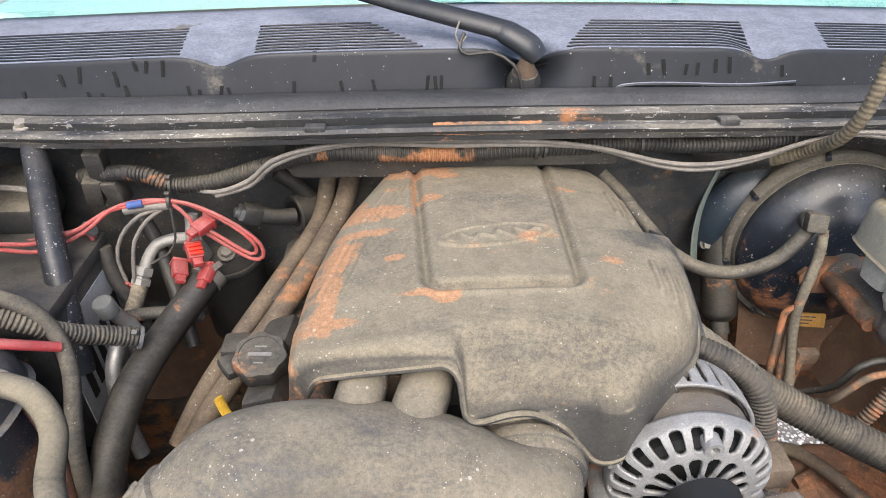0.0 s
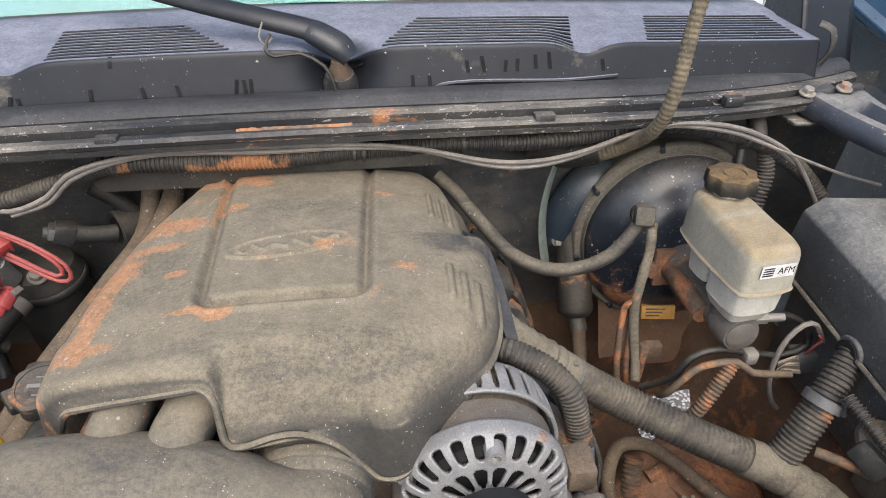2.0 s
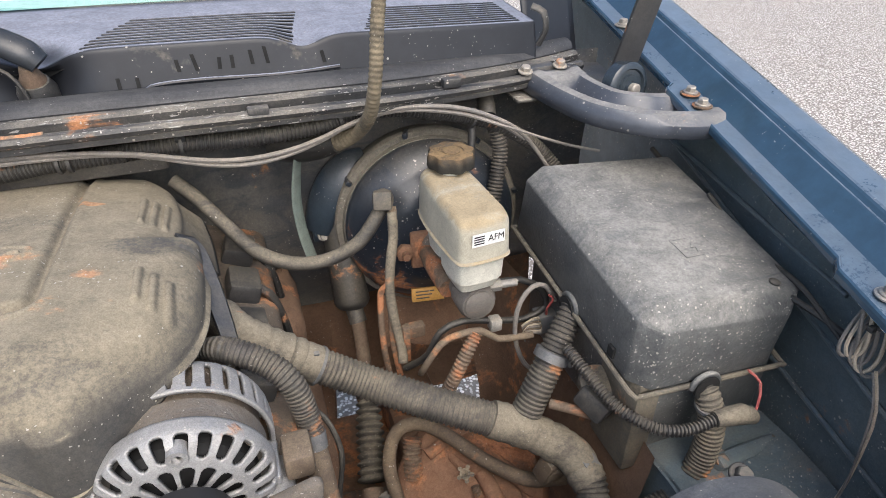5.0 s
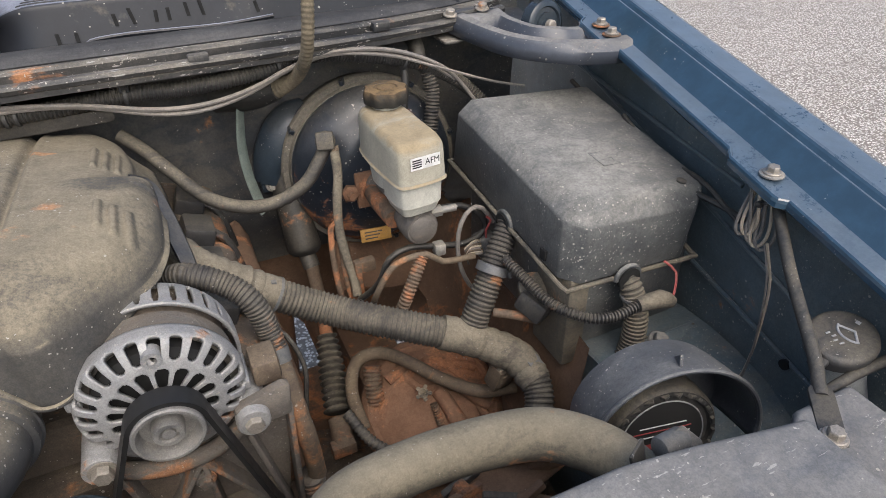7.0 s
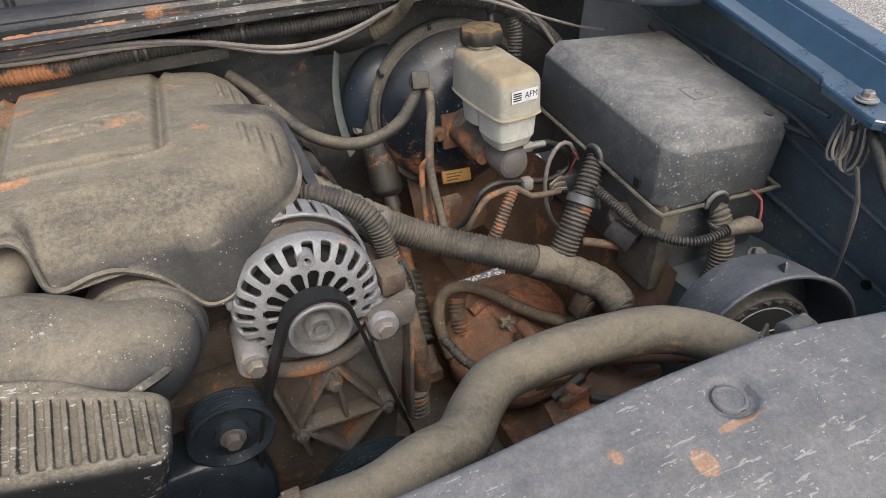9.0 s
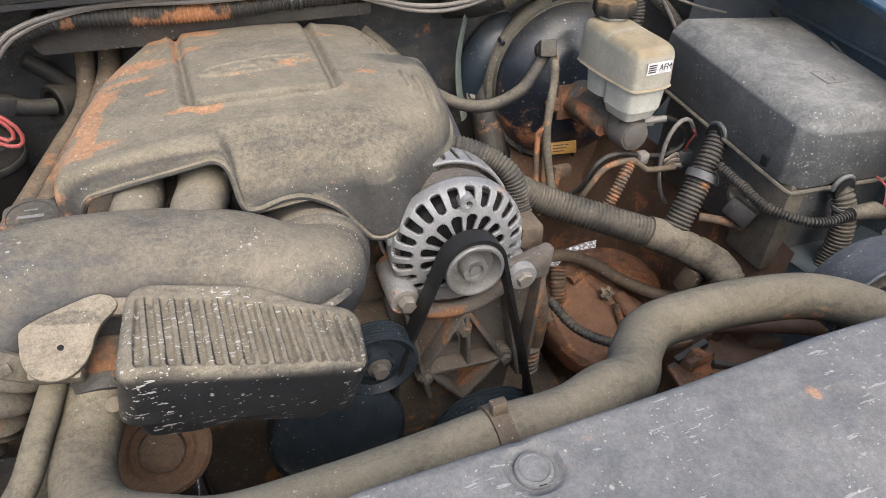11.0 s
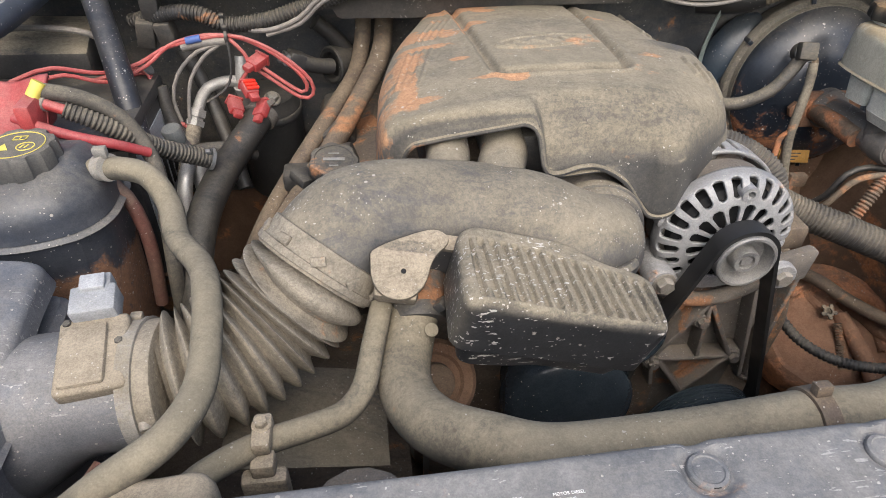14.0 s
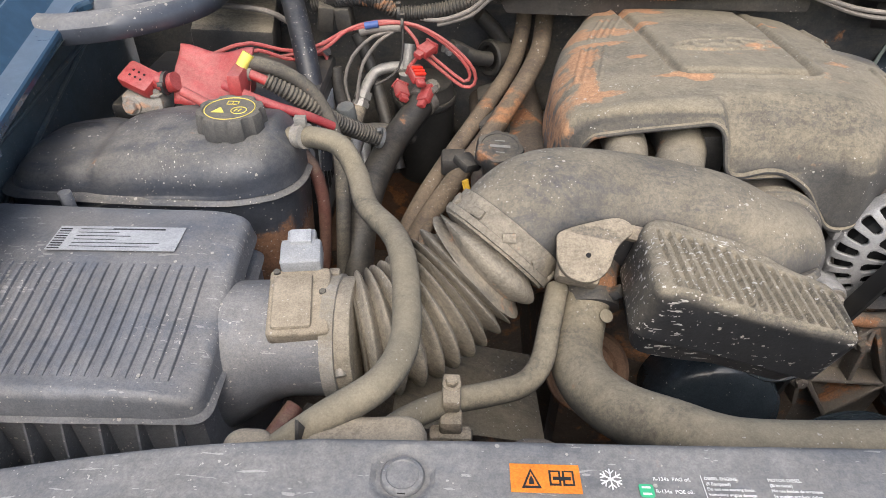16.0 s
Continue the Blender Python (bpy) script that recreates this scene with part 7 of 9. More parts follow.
    part("hose", tube([(0.415, 0.74, 1.150, 0.016), (0.448, 0.718, 1.160, 0.014), (0.474, 0.690, 1.180, 0.0092), (0.482, 0.648, 1.215, 0.0082), (0.485, 0.628, 1.250, 0.0078), (0.489, 0.625, 1.285, 0.0077), (0.493, 0.629, 1.32, 0.0077), (0.500, 0.636, 1.36, 0.0077), (0.51, 0.64, 1.42, 0.0077), (0.52, 0.64, 1.49, 0.0077)], None, 16, ridge=(0.006, 0.0007)), dirty("washer_hose_rubber", (0.05, 0.045, 0.035), 0.8, dust=0.95, up=0.2, mud=0.05, speck=0.1, dust_sheen_col=(0.20, 0.165, 0.11)), wh)
    part("boot", tube([(0.38, 0.765, 1.150, 0.026), (0.420, 0.735, 1.152, 0.021), (0.452, 0.714, 1.162, 0.0155)], None, 18), M_HOSE, wh)


firewall_wiring()


M_STRAP = dirty("braided_strap", (0.15, 0.19, 0.17), 0.6, dust=0.4, up=0.3, speck=0.3)


def right_bay_wiring():
    lo = thing("main_wiring_loom", (0.5, 0.45, 0.88), "thick tape-wrapped corrugated loom across the bay, dusty", "wiring loom")
    main = [(0.275, 0.545, 1.055, 0.018), (0.301, 0.520, 1.035, 0.019), (0.348, 0.512, 0.999, 0.020), (0.421, 0.492, 0.955, 0.020), (0.487, 0.452, 0.937, 0.020), (0.560, 0.418, 0.914, 0.020), (0.610, 0.398, 0.892, 0.020), (0.640, 0.368, 0.878, 0.020), (0.648, 0.335, 0.862, 0.019), (0.635, 0.305, 0.835, 0.018), (0.61, 0.29, 0.80, 0.017)]
    part("conduit", tube(main, None, 22, ridge=(0.0056, 0.0017)), M_LOOM, lo)
    part("tape", tube([(0.275, 0.545, 1.055, 0.0205), (0.301, 0.520, 1.035, 0.0215), (0.348, 0.512, 0.999, 0.0222), (0.372, 0.506, 0.983, 0.0218)], None, 22, 0.003, wrap=0.0022), M_TAPE, lo)
    part("tape", tube([(0.555, 0.421, 0.916, 0.0225), (0.590, 0.407, 0.902, 0.0228), (0.615, 0.394, 0.889, 0.0228), (0.640, 0.368, 0.878, 0.0225), (0.648, 0.335, 0.862, 0.0212)], None, 22, 0.003, wrap=0.0022), M_TAPE, lo)
    tie(lo, (0.372, 0.5065, 0.982), (0.75, -0.15, -0.5), 0.0225, (0, -0.3, 1), M_GREYP)
    part("tape_tab", moved(bx(-0.010, 0.010, -0.008, 0.008, -0.002, 0.004, 0.001), facing((0.650, 0.345, 0.885), (0.2, -0.5, 0.8))), M_GREYP, lo)
    br = thing("fuse_box_loom", (0.63, 0.43, 0.9), "corrugated loom branch into the fuse box with grey clamp", "wiring loom")
    part("conduit", tube([(0.592, 0.412, 0.905, 0.018), (0.612, 0.420, 0.945, 0.0175), (0.630, 0.429, 0.975, 0.017), (0.647, 0.440, 1.000, 0.0160), (0.662, 0.450, 1.019, 0.0150), (0.674, 0.457, 1.032, 0.0145)], None, 20, ridge=(0.0056, 0.0020)), M_LOOMD, br)
    part("clamp", lathe([(0.0185, -0.006), (0.021, -0.0055), (0.021, 0.0055), (0.0185, 0.006)], (0.633, 0.430, 0.985), (0.5, 0.3, 0.8), 28), M_GREYP, br)
    part("clamp_tail", moved(bx(-0.004, 0.004, -0.012, 0.012, -0.002, 0.003, 0.001), facing((0.650, 0.420, 0.985), (0.6, -0.6, 0.3))), M_GREYP, br)
    # thin loom along the fuse box to the horn loom
    tl = thing("front_fuse_loom", (0.72, 0.3, 0.98), "thin corrugated loom below the fuse box", "wiring loom")
    part("conduit", tube([(0.640, 0.412, 1.010, 0.0065), (0.650, 0.375, 0.998, 0.0065), (0.662, 0.335, 0.986, 0.006), (0.685, 0.298, 0.985, 0.006), (0.715, 0.286, 0.985, 0.006), (0.745, 0.285, 0.990, 0.006), (0.765, 0.286, 0.992, 0.006)], None, 12, ridge=(0.004, 0.0018)), M_LOOMD, tl)
    part("tape_end", tube([(0.745, 0.284, 0.991, 0.008), (0.775, 0.280, 0.993, 0.011), (0.79, 0.277, 0.985, 0.007)], None, 12, wrap=0.001), M_TAPE, tl)
    dl = thing("headlamp_loom", (0.75, 0.29, 0.9), "dusty corrugated loom dropping from the fuse box", "wiring loom")
    part("conduit", tube([(0.750, 0.324, 1.014, 0.012), (0.753, 0.306, 0.996, 0.013), (0.756, 0.294, 0.960, 0.014), (0.748, 0.288, 0.915, 0.014), (0.722, 0.280, 0.882, 0.014), (0.685, 0.28, 0.868, 0.013)], None, 18, ridge=(0.0052, 0.0018)), M_LOOM, dl)
    tie(dl, (0.754, 0.303, 0.988), (0, 0, 1), 0.0145, (0.6, -0.6, 0), M_GREYP)
    part("red_wire", tube([(0.80, 0.31, 1.02), (0.81, 0.298, 1.008), (0.80, 0.285, 0.99), (0.79, 0.28, 0.985)], 0.0016, 6), M_REDWIRE, dl, "bright red wire")
    # alternator cable
    ah = thing("alternator_cable", (0.33, 0.42, 0.95), "black corrugated cable sleeve beside the alternator", "cable")
    part("sleeve", tube([(0.262, 0.468, 1.075, 0.010), (0.285, 0.455, 1.078, 0.0125), (0.318, 0.440, 1.064, 0.0128), (0.338, 0.424, 1.045, 0.0128), (0.347, 0.414, 1.010, 0.0125), (0.350, 0.402, 0.985, 0.012)], None, 18, ridge=(0.0044, 0.0014)), M_LOOMD, ah)
    part("tape", tube([(0.350, 0.404, 0.990, 0.0132), (0.350, 0.396, 0.976, 0.013)], None, 18), M_GREYP, ah)
    part("lower_cable", tube([(0.350, 0.396, 0.976, 0.0118), (0.351, 0.378, 0.95, 0.0125), (0.353, 0.365, 0.925, 0.0120), (0.358, 0.355, 0.88, 0.011), (0.36, 0.36, 0.82, 0.011)], None, 16, wrap=0.0008), M_PIPE, ah)
    part("side_wire", tube([(0.345, 0.44, 1.0), (0.365, 0.425, 0.985), (0.376, 0.405, 0.95), (0.368, 0.39, 0.91), (0.36, 0.375, 0.88)], 0.003, 8), M_HOSE, ah)
    # vacuum hose to the booster
    vh = thing("vacuum_hose", (0.4, 0.66, 1.0), "dusty black vacuum hose to the brake booster", "hose")
    part("hose", tube([(0.245, 0.745, 1.125), (0.27, 0.725, 1.105), (0.300, 0.695, 1.074), (0.330, 0.662, 1.050), (0.371, 0.645, 1.034), (0.415, 0.642, 1.032), (0.455, 0.640, 1.050), (0.480, 0.644, 1.078), (0.494, 0.652, 1.094)], 0.0092, 16), M_LOOM, vh)
    part("sensor_lead", tube([(0.499, 0.630, 1.094), (0.498, 0.622, 1.065), (0.490, 0.612, 1.03), (0.485, 0.604, 0.99), (0.487, 0.594, 0.95), (0.492, 0.58, 0.905), (0.490, 0.57, 0.89)], 0.0062, 12, wrap=0.0009), M_TAPE, vh)
    for k in range(5):
        part("sensor_wire", tube([(0.497 + 0.002 * k, 0.633, 1.100), (0.496 + 0.002 * k, 0.627, 1.088), (0.498, 0.623, 1.074)], 0.0011, 5), M_PIPE, vh)
    st = thing("ground_strap", (0.40, 0.75, 1.0), "flat braided ground strap hanging from the firewall", "strap")
    part("strap", tube([(0.408, 0.730, 1.155, 0.007), (0.402, 0.736, 1.135, 0.009), (0.394, 0.742, 1.075, 0.0105), (0.396, 0.742, 1.02, 0.0105), (0.406, 0.740, 0.965, 0.0105)], None, 12, flat=0.25), M_STRAP, st)
    part("clip", bx(0.398, 0.418, 0.728, 0.742, 1.148, 1.166, 0.003), M_GREYP, st)
    # blue-black pedal bracket on the firewall
    pb = thing("pedal_bracket", (0.44, 0.78, 1.0), "dark blue-black pressed bracket beside the brake booster", "bracket")
    blue = dirty("bracket_blue_black", (0.022, 0.034, 0.048), 0.32, dust=0.25, up=0.6, speck=0.4)
    part("arm", tube([(0.50, 0.778, 1.100, 0.020), (0.472, 0.772, 1.094, 0.024), (0.448, 0.768, 1.070, 0.026), (0.430, 0.766, 1.038, 0.024), (0.421, 0.768, 1.000, 0.020)], None, 18, 0.006, flat=0.45), blue, pb)
    part("lower_tab", bx(0.412, 0.444, 0.764, 0.776, 0.982, 1.004, 0.004), blue, pb)
    bolt(pb, (0.428, 0.764, 0.994), (0, -1, 0.2), 0.007, M_STEEL)
    # steering shaft
    ss = thing("steering_shaft", (0.44, 0.6, 0.75), "steering intermediate shaft with pleated boot, dusty and rusty", "steering shaft")
    part("column_boot", tube([(0.455, 0.785, 1.02, 0.026), (0.452, 0.755, 0.965, 0.026), (0.452, 0.728, 0.915, 0.026), (0.453, 0.720, 0.895, 0.027), (0.453, 0.716, 0.886, 0.020)], None, 28, 0.006), M_HOSE, ss)
    part("joint", tube([(0.453, 0.718, 0.892), (0.456, 0.700, 0.868)], 0.0135, 16), M_BLACKP, ss)
    part("shaft", tube([(0.456, 0.702, 0.87), (0.452, 0.655, 0.815), (0.440, 0.59, 0.765)], 0.0105, 16), M_RUSTY, ss)
    part("pleated_boot", tube([(0.446, 0.622, 0.788, 0.014), (0.441, 0.597, 0.771, 0.017), (0.436, 0.572, 0.755, 0.0185), (0.430, 0.546, 0.740, 0.0175), (0.425, 0.52, 0.725, 0.019)], None, 24, ridge=(0.0105, 0.006, 8)), M_LOOM, ss)
    part("lower_joint", join(rod((0.423, 0.512, 0.72), (0.415, 0.47, 0.70), 0.016), bx(0.398, 0.434, 0.462, 0.482, 0.694, 0.716, 0.003)), M_RUSTY, ss)


right_bay_wiring()


def brake_pipes():
    bp = thing("brake_pipe_set", (0.56, 0.53, 0.9), "muddy bent brake pipes below the master cylinder", "brake pipe")
    part("pipe", tube([(0.600, 0.528, 1.030), (0.635, 0.525, 1.028), (0.662, 0.52, 1.010), (0.668, 0.515, 0.985), (0.640, 0.515, 0.972), (0.603, 0.52, 0.975), (0.557, 0.522, 0.985), (0.527, 0.522, 0.975), (0.512, 0.525, 0.94), (0.500, 0.54, 0.915), (0.488, 0.55, 0.90)], 0.0045, 10), M_HOSE, bp)
    part("pipe", tube([(0.640, 0.49, 0.965), (0.595, 0.498, 0.965), (0.571, 0.50, 0.984), (0.530, 0.502, 0.980), (0.513, 0.503, 0.962), (0.500, 0.51, 0.93), (0.503, 0.53, 0.905)], 0.0045, 10), M_PIPE, bp)
    part("spring_sleeve", tube([(0.566, 0.500, 0.982), (0.552, 0.492, 0.962), (0.534, 0.486, 0.930), (0.522, 0.488, 0.900)], 0.0082, 14, ridge=(0.005, 0.0018)), M_RUSTY, bp)
    part("clip", bx(0.590, 0.606, 0.508, 0.524, 0.966, 0.984, 0.003), M_STEEL, bp)
    for x in (0.470, 0.484):
        part("pipe", tube([(x + 0.004, 0.61, 0.985), (x, 0.60, 0.95), (x, 0.59, 0.90), (x + 0.004, 0.58, 0.86)], 0.0045, 10), M_RUSTY, bp)
    part("hook", tube([(0.474, 0.61, 0.985), (0.480, 0.608, 0.997), (0.488, 0.606, 0.985)], 0.0045, 10), M_RUSTY, bp)
    part("bracket", join(bx(0.500, 0.528, 0.585, 0.60, 0.915, 0.935, 0.003), bx(0.495, 0.505, 0.58, 0.592, 0.88, 0.94, 0.002)), M_RUSTY, bp)
    pl = thing("brake_level_plug", (0.65, 0.5, 0.95), "multi-wire plug with loose grey loop below reservoir", "connector")
    part("plug", bx(0.655, 0.685, 0.505, 0.53, 0.945, 0.975, 0.004), M_GREYP, pl)
    part("wire_loop", tube([(0.672, 0.500, 1.005), (0.655, 0.500, 1.032), (0.637, 0.498, 1.036), (0.622, 0.497, 1.018), (0.617, 0.497, 0.985), (0.622, 0.497, 0.945), (0.635, 0.497, 0.912), (0.648, 0.498, 0.895)], 0.0032, 8), M_GREYWIRE, pl)
    random.seed(3)
    for k in range(8):
        x = 0.625 + 0.004 * k
        part("wire", tube([(0.662, 0.512, 0.968 - 0.002 * k), (0.652, 0.505 - 0.002 * k, 0.978 - 0.002 * k), (0.642 - 0.001 * k, 0.502, 0.980 - 0.003 * k), (0.632 + 0.001 * k, 0.507, 0.968 - 0.004 * k)], 0.0013, 5), (M_WIRE, M_GREYWIRE, M_PIPE)[k % 3], pl)
    part("red_wire", tube([(0.668, 0.51, 0.975), (0.662, 0.50, 0.995), (0.666, 0.495, 1.012), (0.659, 0.495, 1.02)], 0.0016, 6), M_REDWIRE, pl, "thin red wires")
    sw = thing("fuse_box_side_plug", (0.665, 0.36, 0.94), "dusty dark sensor plugs beside fuse box", "connector")
    part("plug", moved(bx(-0.016, 0.016, -0.02, 0.02, -0.014, 0.014, 0.005), Matrix.Translation((0.662, 0.372, 0.958)) @ pose(0, 0, 0, 20, 15, 30)), M_BLACKP, sw)
    part("ring", lathe([(0.019, 0), (0.021, 0.004), (0.019, 0.01), (0.012, 0.012)], (0.668, 0.385, 0.972), (-0.3, -0.5, 0.8), 24), M_LOOM, sw)
    part("lever", tube([(0.62, 0.40, 0.94), (0.645, 0.38, 0.94), (0.67, 0.37, 0.93)], 0.006, 10), M_RUSTY, sw)


brake_pipes()


def lower_right():
    """Mud-caked parts low in the bay."""
    pm = thing("mud_caked_housing", (0.55, 0.45, 0.65), "orange mud-caked round metal housing low in the bay", "housing")
    c = V(0.555, 0.460, 0.735)
    ax = V(-0.1, -0.55, 0.84).normalized()

    def lump(bm, k=0.004):
        for v in bm.verts:
            v.co += Vector(noise.noise_vector(v.co * 40)) * k
        return bm

    u, v, w = basis(ax)
    part("shell", lump(lathe([(0.105, -0.06), (0.108, -0.01), (0.104, 0.0), (0.096, 0.006), (0.088, 0.004), (0.080, 0.008), (0.055, 0.018), (0.030, 0.022), (0.0005, 0.022)], c, ax, 72), 0.003), M_MUD, pm)
    part("collar", lathe([(0.024, 0.01), (0.027, 0.014), (0.027, 0.026), (0.022, 0.028), (0.017, 0.024), (0.017, 0.012), (0.0005, 0.012)], V(0.568, 0.505, 0.755), ax, 32), M_MUD, pm)
    part("collar_hole", lathe([(0.013, 0), (0.013, 0.0008)], V(0.568, 0.505, 0.755) + ax * 0.0125, ax, 24), M_DARK, pm)
    part("web", lump(tube([(0.575, 0.48, 0.775), (0.60, 0.45, 0.762), (0.63, 0.42, 0.745)], 0.012, 12), 0.003), M_MUD, pm)
    part("web", lump(tube([(0.565, 0.46, 0.765), (0.575, 0.41, 0.74), (0.58, 0.37, 0.715)], 0.012, 12), 0.003), M_MUD, pm)
    for path in ([(0.585, 0.50, 0.768), (0.612, 0.492, 0.770), (0.634, 0.480, 0.764)], [(0.600, 0.495, 0.770), (0.612, 0.455, 0.752), (0.622, 0.41, 0.728)], [(0.500, 0.50, 0.778), (0.53, 0.512, 0.782), (0.555, 0.520, 0.780)], [(0.540, 0.520, 0.776), (0.534, 0.49, 0.770), (0.552, 0.470, 0.764), (0.582, 0.478, 0.764)]):
        part("cast_rib", lump(tube(path, 0.008, 10), 0.004), M_MUD, pm)
    star = [(0.539, 0.455, 0.776)]
    part("star_clip", join(lathe([(0.0075, 0), (0.0075, 0.003), (0.0045, 0.003), (0.0045, 0)], star[0], ax, 20), *[rod(V(*star[0]) + (u * math.cos(radians(72 * k)) + v * math.sin(radians(72 * k))) * 0.0095, V(*star[0]) + (u * math.cos(radians(72 * k)) + v * math.sin(radians(72 * k))) * 0.0095 + ax * 0.003, 0.003, n=8) for k in range(5)]), M_BROWNP, pm, "dusty star-shaped clip")
    part("nipple", tube([(0.548, 0.44, 0.765), (0.55, 0.425, 0.745), (0.55, 0.40, 0.71)], 0.005, 10, ridge=(0.004, 0.002)), M_RUSTY, pm)
    # dark void crescent behind the housing
    ph = thing("muddy_hose", (0.5, 0.5, 0.8), "muddy rubber hose looping over the housing", "hose")
    part("hose", tube([(0.45, 0.47, 0.73), (0.447, 0.505, 0.775), (0.468, 0.535, 0.80), (0.504, 0.530, 0.806), (0.535, 0.492, 0.806), (0.565, 0.455, 0.795), (0.61, 0.415, 0.785), (0.66, 0.40, 0.785)], 0.0095, 14), M_PIPE, ph)
    part("grip", tube([(0.486, 0.52, 0.795), (0.480, 0.505, 0.775), (0.478, 0.49, 0.75)], 0.012, 14, ridge=(0.006, 0.003)), M_RUSTY, ph)
    p2 = thing("lower_bay_hose", (0.48, 0.35, 0.78), "thin dark hose low across the bay", "hose")
    part("hose", tube([(0.42, 0.43, 0.82), (0.44, 0.385, 0.80), (0.48, 0.35, 0.79), (0.54, 0.33, 0.79), (0.60, 0.33, 0.80)], 0.007, 12, ridge=(0.006, 0.0012)), M_LOOMD, p2)
    cn = thing("mud_stained_connector", (0.625, 0.385, 0.82), "mud-stained black connector block", "connector")
    part("block", moved(bx(-0.015, 0.015, -0.012, 0.012, -0.022, 0.022, 0.003), Matrix.Translation((0.625, 0.386, 0.84)) @ pose(0, 0, 0, 15, 5, 10)), M_PIPE, cn)
    part("lock", moved(bx(-0.012, 0.012, -0.015, -0.010, -0.010, 0.016, 0.002), Matrix.Translation((0.625, 0.386, 0.84)) @ pose(0, 0, 0, 15, 5, 10)), M_PIPE, cn)
    part("crest", moved(bx(-0.018, 0.018, -0.012, 0.012, 0.018, 0.024, 0.002), Matrix.Translation((0.629, 0.391, 0.84)) @ pose(0, 0, 0, 15, 5, 10)), M_BROWNP, cn)
    # frame, crossmember and skid plates: dirty, with gaps down to the gravel
    fr = thing("frame_rail", (0.55, 0.5, 0.5), "mud-covered chassis frame rail", "frame rail", "frame rails")
    part("rail", bx(0.50, 0.60, -0.10, 1.0, 0.48, 0.62, 0.012), M_DEEP, fr)
    fr2 = thing("frame_rail", (-0.40, 0.5, 0.5), "dark dirty chassis frame rail", "frame rail", "frame rails")
    part("rail", bx(-0.45, -0.35, -0.10, 1.0, 0.48, 0.62, 0.012), M_ENGINE, fr2)
    cm = thing("crossmember", (0.1, 0.3, 0.45), "dirty steel crossmember under the engine", "crossmember")
    part("beam", bx(-0.62, 0.72, 0.16, 0.44, 0.44, 0.52, 0.015), M_ENGINE, cm)
    part("splash_shield", prism([(0.28, 0.40), (0.50, 0.40), (0.50, 0.80), (0.28, 0.80)], 0.01, pose(0, 0, 0.55), 0.002), M_DEEP, cm)
    ls = thing("inner_splash_panel", (0.66, 0.5, 0.6), "muddy inner splash panel with openings", "splash panel")
    ys = [0.30 + 0.5 * i / 20 for i in range(21)]
    part("panel", sheet(lambda y, v: (0.70 - 0.07 * v + 0.01 * noise.noise((y * 9, v * 4, 2)), y, 0.93 - 0.34 * v * (1 - 0.55 * smooth(y, 0.58, 0.64))), ys, [j / 12 for j in range(13)]), M_DEEP, ls)
    part("rear_panel", sheet(lambda x, v: (x, 0.775 - 0.07 * v, 0.93 - (0.14 + 0.05 * noise.noise((x * 9, 3, 3))) * v + 0.012 * noise.noise((x * 11, v * 5, 7))), [0.50 + 0.22 * i / 16 for i in range(17)], [j / 10 for j in range(11)]), M_DEEP, ls)
    part("gearbox_side", lump(bx(0.29, 0.375, 0.64, 0.80, 0.62, 0.94, 0.03, 3), 0.008), M_DEEP, ls)
    part("exhaust_shield", lump(bx(0.30, 0.38, 0.47, 0.70, 0.66, 0.86, 0.03, 3), 0.006), M_DEEP, ls)
    # radiator, shroud and side brackets behind the cover
    rd = thing("radiator", (MID, 0.03, 0.5), "dark radiator and fan shroud below the cover", "radiator")
    part("core", bx(-0.36, 0.56, -0.02, 0.04, 0.50, 1.05, 0.01), M_BLACKP, rd)
    part("top_tank", bx(-0.36, 0.56, -0.03, 0.048, 1.03, 1.085, 0.012), M_BROWNP, rd)
    part("shroud_lip", sheet(lambda x, v: (x, 0.05 + 0.05 * v, 1.02 - 0.03 * v - 0.5 * v * v), [-0.36 + 0.92 * i / 40 for i in range(41)], [j / 12 for j in range(13)]), M_BLACKP, rd)
    part("bracket", prism(chaikin([(-0.06, -0.02), (0.05, -0.02), (0.035, 0.03), (0.0, 0.045), (-0.03, 0.03)], 1), 0.02, Matrix.Translation((-0.155, 0.085, 0.985)), 0.004), M_BRACKET, rd)
    part("tank_boss", shell(even(rounded(-0.315, -0.235, 0.048, 0.085, 0.012), 60), lambda x, y: 1.085, lambda x, y: 1.0, 0.012, rings=14, skirt=4), M_BROWNP, rd)
    part("tank_boss", shell(even(rounded(-0.365, -0.332, 0.045, 0.075, 0.012), 60), lambda x, y: 1.080, lambda x, y: 1.0, 0.008, rings=10, skirt=4), M_BROWNP, rd)
    part("fin", prism([(0, 0), (0.016, 0), (0.006, 0.026)], 0.003, Matrix.Translation((-0.318, 0.058, 1.075)) @ pose(0, 0, 0, 90, 0, 70), 0.0005), M_BLACKP, rd)
    fs = thing("fan_shroud", (-0.2, 0.2, 0.85), "dusty dark plastic fan shroud", "fan shroud")
    part("shroud", sheet(lambda a, v: (0.02 + 0.27 * math.cos(a), 0.07 + 0.05 * v, 0.70 + 0.24 * math.sin(a)), [radians(20 + 140 * k / 40) for k in range(41)], [j / 4 for j in range(5)]), M_BLACKP, fs)
    part("side_wall", sheet(lambda u, v: (-0.27 + 0.14 * u, 0.16 + 0.14 * v + 0.02 * u, 0.97 - 0.03 * v - 0.05 * u), [i / 12 for i in range(13)], [j / 12 for j in range(13)]), M_DUCT, fs)
    # metal bits low by the radiator end
    bt = thing("lower_bracket", (0.5, 0.2, 0.85), "muddy stamped bracket by the radiator end", "bracket")
